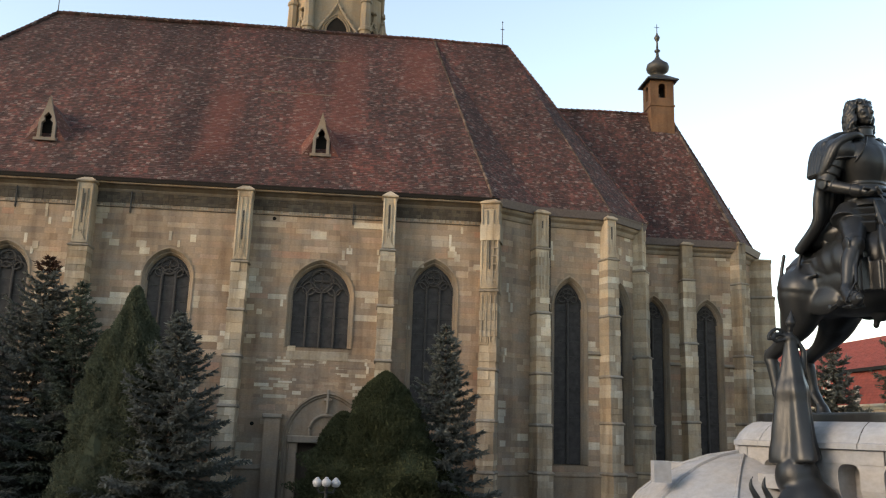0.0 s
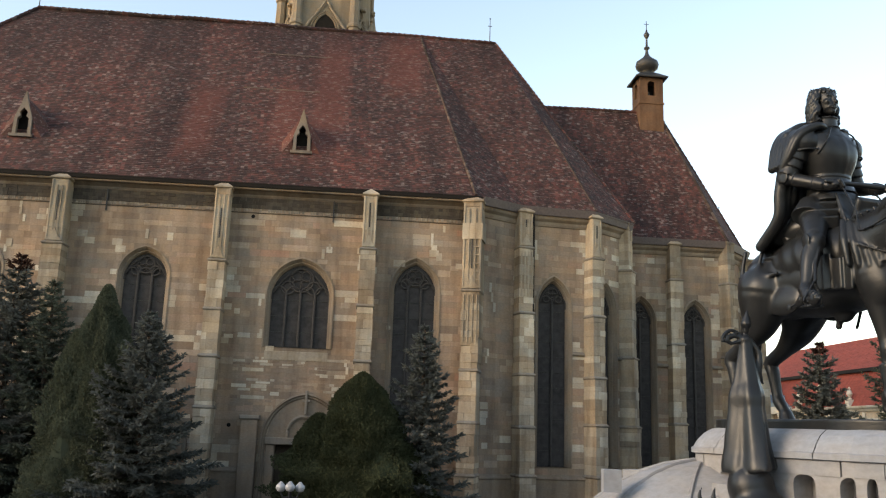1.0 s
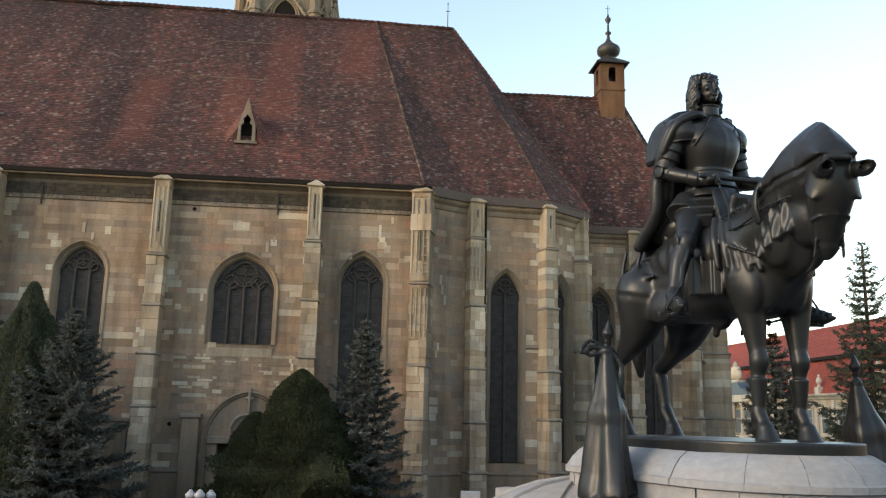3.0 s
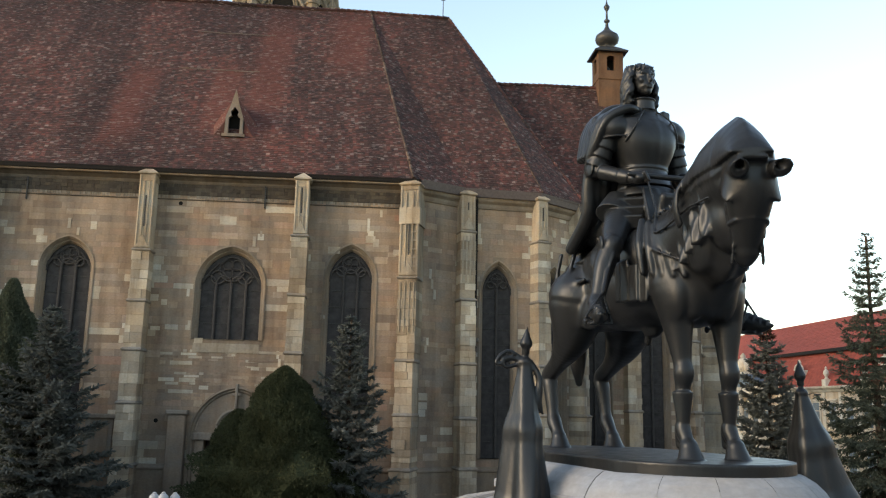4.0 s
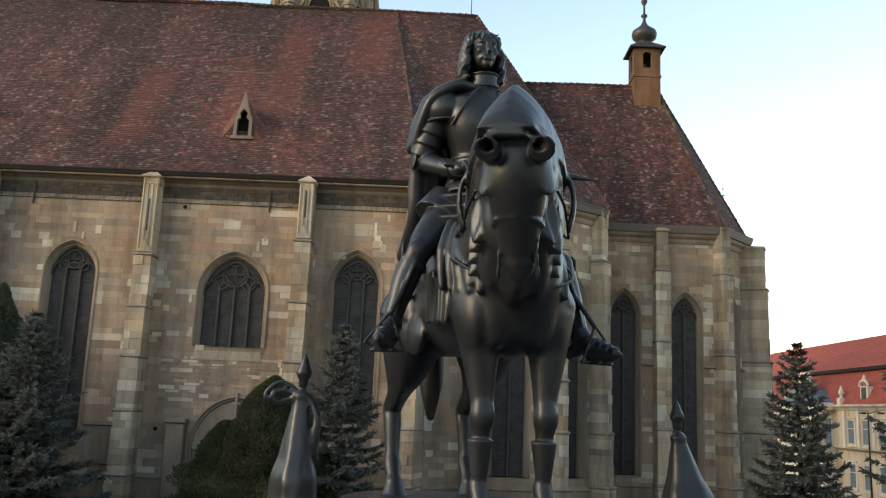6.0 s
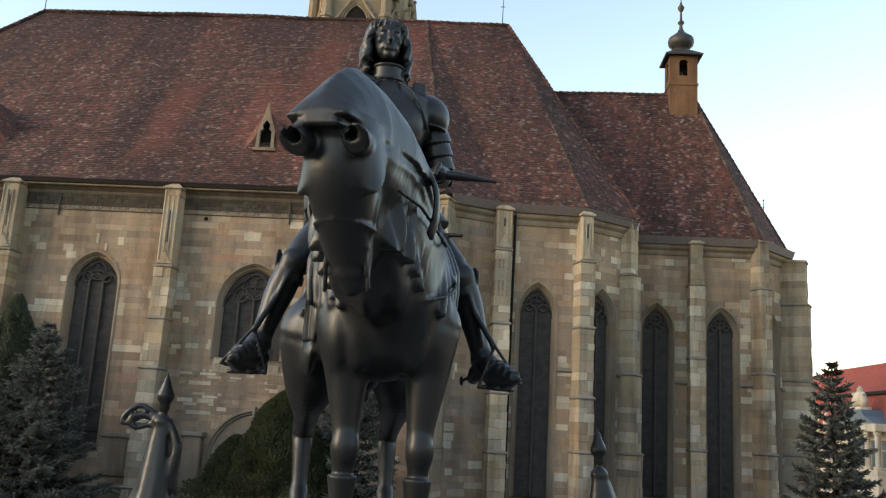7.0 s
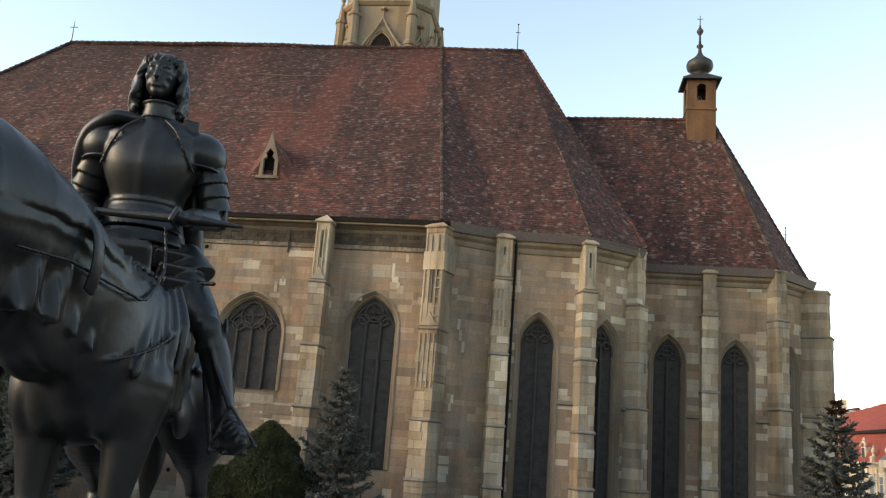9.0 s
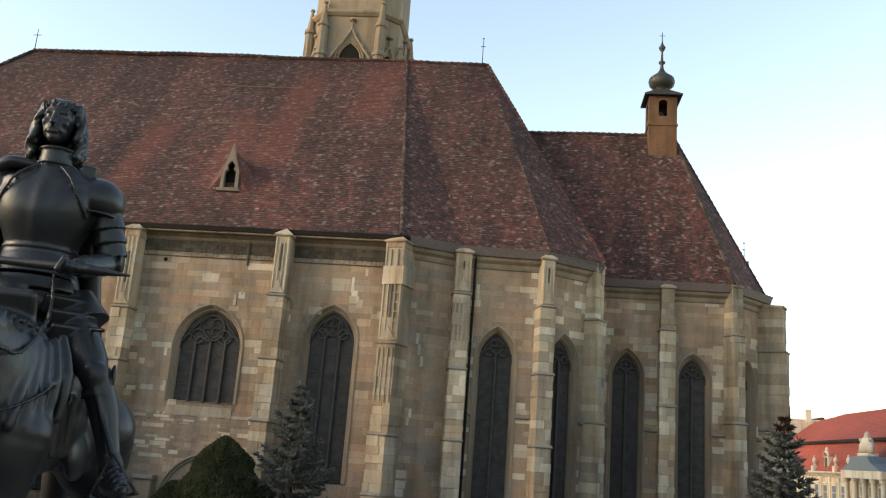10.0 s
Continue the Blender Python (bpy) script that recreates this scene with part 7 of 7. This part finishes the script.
# ---------------------------------------------------------------- palace across the square
palace = thing("palace", (46, 88, 0), "cream baroque palace with a bright red mansard roof", "palace")
FAC = Wall((44.4, 124), (44.4, 58))
Geo().box((44.4, 58, 0), (60, 124, 8.0)).put("wall", M_CREAM, palace, "cream plastered facade")
prof = [(0.0, 0.0), (0.15, 0.05), (0.25, 0.2), (0.5, 0.35), (0.55, 0.5), (0.0, 0.55)]
Geo().loft([[FAC.at(s, o, 7.9 + h) for o, h in prof] for s in (0, FAC.length)], True, True).put("cornice", M_CREAM_TRIM, palace, "heavy moulded cornice")
Geo().loft([[FAC.at(s, o, 4.35 + h * 0.5) for o, h in prof] for s in (0, FAC.length)], True, True).put("string_course", M_CREAM_TRIM, palace)
roof, back = Geo(), Geo()
ys, yn = 58.0, 116.0
tiled([(44.2, yn + 8, 8.4), (44.2, ys, 8.4), (46.0, ys, 11.6), (46.0, yn + 8, 11.6)], roof, back, 0.3, 0.3)
tiled([(45.7, yn + 8, 11.85), (45.7, ys, 11.85), (50.5, ys, 15.4), (50.5, yn, 15.5), (49.6, yn + 8, 14.9)], roof, back, 0.3, 0.3)
back.add([(50.5, ys, 15.4), (50.5, yn, 15.5), (60, yn + 8, 8), (60, ys, 8)], [(0, 1, 2, 3)])
pr = back.put("mansard_roof", M_NEWTILE, palace, "two-tier bright red tiled mansard roof")
roof.put("roof_tile", M_NEWTILE, pr, "", "stuff")
Geo().box((45.6, ys, 11.55), (46.2, yn + 8, 11.85)).put("roof_break", M_GUTTER, palace, "dark gutter at the mansard break")
Geo().box((46.5, 123.8, 8), (50.5, 124.4, 15.1)).put("fire_gable", M_CREAM_TRIM, palace, "pale fire wall at the roof's end")
Geo().box((48.6, 123.6, 14.5), (49.3, 124.4, 16.4)).put("chimney", M_CREAM_TRIM, palace, "small pale chimney")
Geo().box((45, 124, 0), (58, 150, 8.5)).put("side_wing", M_CREAM, palace, "lower side wing")
g = Geo()
g.add([(45, 124.4, 8.5), (45, 150, 8.5), (51, 150, 15.6), (51, 124.4, 15.6), (58, 124.4, 8.5), (58, 150, 8.5)], [(0, 1, 2, 3), (3, 2, 5, 4), (0, 3, 4)])
g.put("side_roof", M_TILE, palace, "dark tiled side roof")
for k in range(24):
    yy = 60.2 + 2.72 * k
    if abs(yy - 90) < 6:
        continue
    for z0, z1 in ((5.0, 7.0), (1.2, 3.2)):
        w = Geo()
        s = 124 - yy
        w.box((s - 0.7, -0.1, z0 - 0.15), (s + 0.7, 0.0, z1 + 0.15), lambda a, b, c: FAC.at(a, -b, c), 0.04)
        w.box((s - 0.8, -0.2, z1 + 0.15), (s + 0.8, 0.0, z1 + 0.32), lambda a, b, c: FAC.at(a, -b, c), 0.04)
        w.box((s - 0.8, -0.18, z0 - 0.3), (s + 0.8, 0.0, z0 - 0.15), lambda a, b, c: FAC.at(a, -b, c), 0.03)
        wi = w.put("window", M_CREAM_TRIM, palace, "tall window in a moulded pale frame")
        for a, b in ((-0.5, -0.04), (0.04, 0.5)):
            for c0, c1 in ((z0, z0 + 1.25), (z0 + 1.33, z1)):
                Geo().box((s + a, -0.13, c0), (s + b, -0.09, c1), lambda p, q, r_: FAC.at(p, -q, r_)).put("pane", M_LEADROOF, wi, "dark window pane")
    s = 124 - yy - 1.36
    Geo().box((s - 0.22, -0.16, 4.6), (s + 0.22, 0.0, 7.9), lambda a, b, c: FAC.at(a, -b, c), 0.04).put("pilaster", M_CREAM_TRIM, palace, "pale pilaster")
# parapet sculptures, roof dormers
for k, yy in enumerate((63, 68.5, 74.5, 83.6, 96.5, 100.2, 107.0)):
    base = Geo().box((44.0, yy - 0.3, 8.4), (44.6, yy + 0.3, 9.0), None, 0.04).put("parapet_block", M_CREAM_TRIM, palace)
    Geo().lathe([(0.12, 9.0), (0.2, 9.05), (0.1, 9.2), (0.26, 9.5), (0.2, 9.75), (0.08, 9.9), (0.12, 10.0), (0.02, 10.15)], (44.3, yy), 10).put("urn", M_CREAM_TRIM, base, "pale stone urn")
for yy in (66, 79.7, 103.8):
    d = Geo().box((44.5, yy - 0.65, 8.5), (46.4, yy + 0.65, 10.0), None, 0.05).put("roof_dormer", M_CREAM_TRIM, palace, "baroque dormer with a curved head")
    Geo().tube([(44.5, yy + 0.75 * math.cos(a), 10.0 + 0.5 * math.sin(a)) for a in (math.pi * j / 8 for j in range(9))], 0.12, 6).put("hood", M_CREAM_TRIM, d)
    Geo().box((44.46, yy - 0.4, 8.8), (44.5, yy + 0.4, 9.9)).put("pane", M_GLASS, d)
    Geo().lathe([(0.1, 10.4), (0.2, 10.7), (0.05, 11.0)], (44.6, yy), 8).put("finial", M_CREAM_TRIM, d)
# columned portico with a sheet-metal roof and an armorial group
PY = 89.9
for k in range(5):
    yy = PY - 4.4 + 2.2 * k
    Geo().lathe([(0.36, 4.5), (0.36, 4.7), (0.27, 4.8), (0.24, 7.5), (0.34, 7.6), (0.38, 7.9)], (43.3, yy), 12).put("column", M_CREAM_TRIM, palace, "pale stone column of the portico")
for k in range(4):
    s = 124 - (PY - 3.3 + 2.2 * k)
    w = Geo().box((s - 0.75, -0.06, 4.6), (s + 0.75, 0.0, 7.3), lambda a, b, c: FAC.at(a, -b, c), 0.02).put("window", M_CREAM_TRIM, palace, "tall balcony window in a pale frame")
    for a, b in ((-0.55, -0.04), (0.04, 0.55)):
        for c0, c1 in ((4.7, 6.2), (6.28, 7.15)):
            Geo().box((s + a, -0.09, c0), (s + b, -0.05, c1), lambda p, q, r_: FAC.at(p, -q, r_)).put("pane", M_LEADROOF, w)
Geo().box((42.9, PY - 4.9, 7.9), (44.5, PY + 4.9, 8.6), None, 0.06).box((42.9, PY - 4.9, 4.1), (44.5, PY + 4.9, 4.5), None, 0.05).box((43.0, PY - 4.9, 0), (44.5, PY + 4.9, 4.1)).put("portico", M_CREAM_TRIM, palace, "projecting portico with a balcony")
g = Geo()
g.loft([[(42.9, PY - 4.7 * k, z), (45.4, PY - 4.7 * k, z), (45.4, PY + 4.7 * k, z), (42.9, PY + 4.7 * k, z)] for k, z in ((1, 8.62), (0.55, 9.3), (0.42, 9.9))], True, True)
g.put("portico_roof", M_LEADROOF, palace, "blue-grey sheet metal portico roof")
g = Geo().box((43.2, PY - 1.3, 9.85), (44.2, PY + 1.3, 10.2), None, 0.05)
r = random.Random(5)
g.lathe([(0.2, 10.2), (0.6, 10.4), (0.7, 10.9), (0.5, 11.5), (0.25, 11.7), (0.3, 11.9), (0.05, 12.2)], (43.7, PY), 10)
for sg in (-1, 1):
    g.tube([(43.6, PY + sg * 1.1, 10.2), (43.6, PY + sg * 1.0, 10.9), (43.6, PY + sg * 0.7, 11.4)], [0.35, 0.3, 0.15], 8)
    g.tube([(43.6, PY + sg * 0.9, 11.2), (43.5, PY + sg * 1.2, 11.5)], [0.12, 0.16], 6)
g.put("armorial_group", M_CREAM_TRIM, palace, "pale carved armorial group on the portico", "", True)

# single ashlar blocks of the nave wall
for q, w in STONES:
    q.put("stone", M_WALL_PIECE, w)
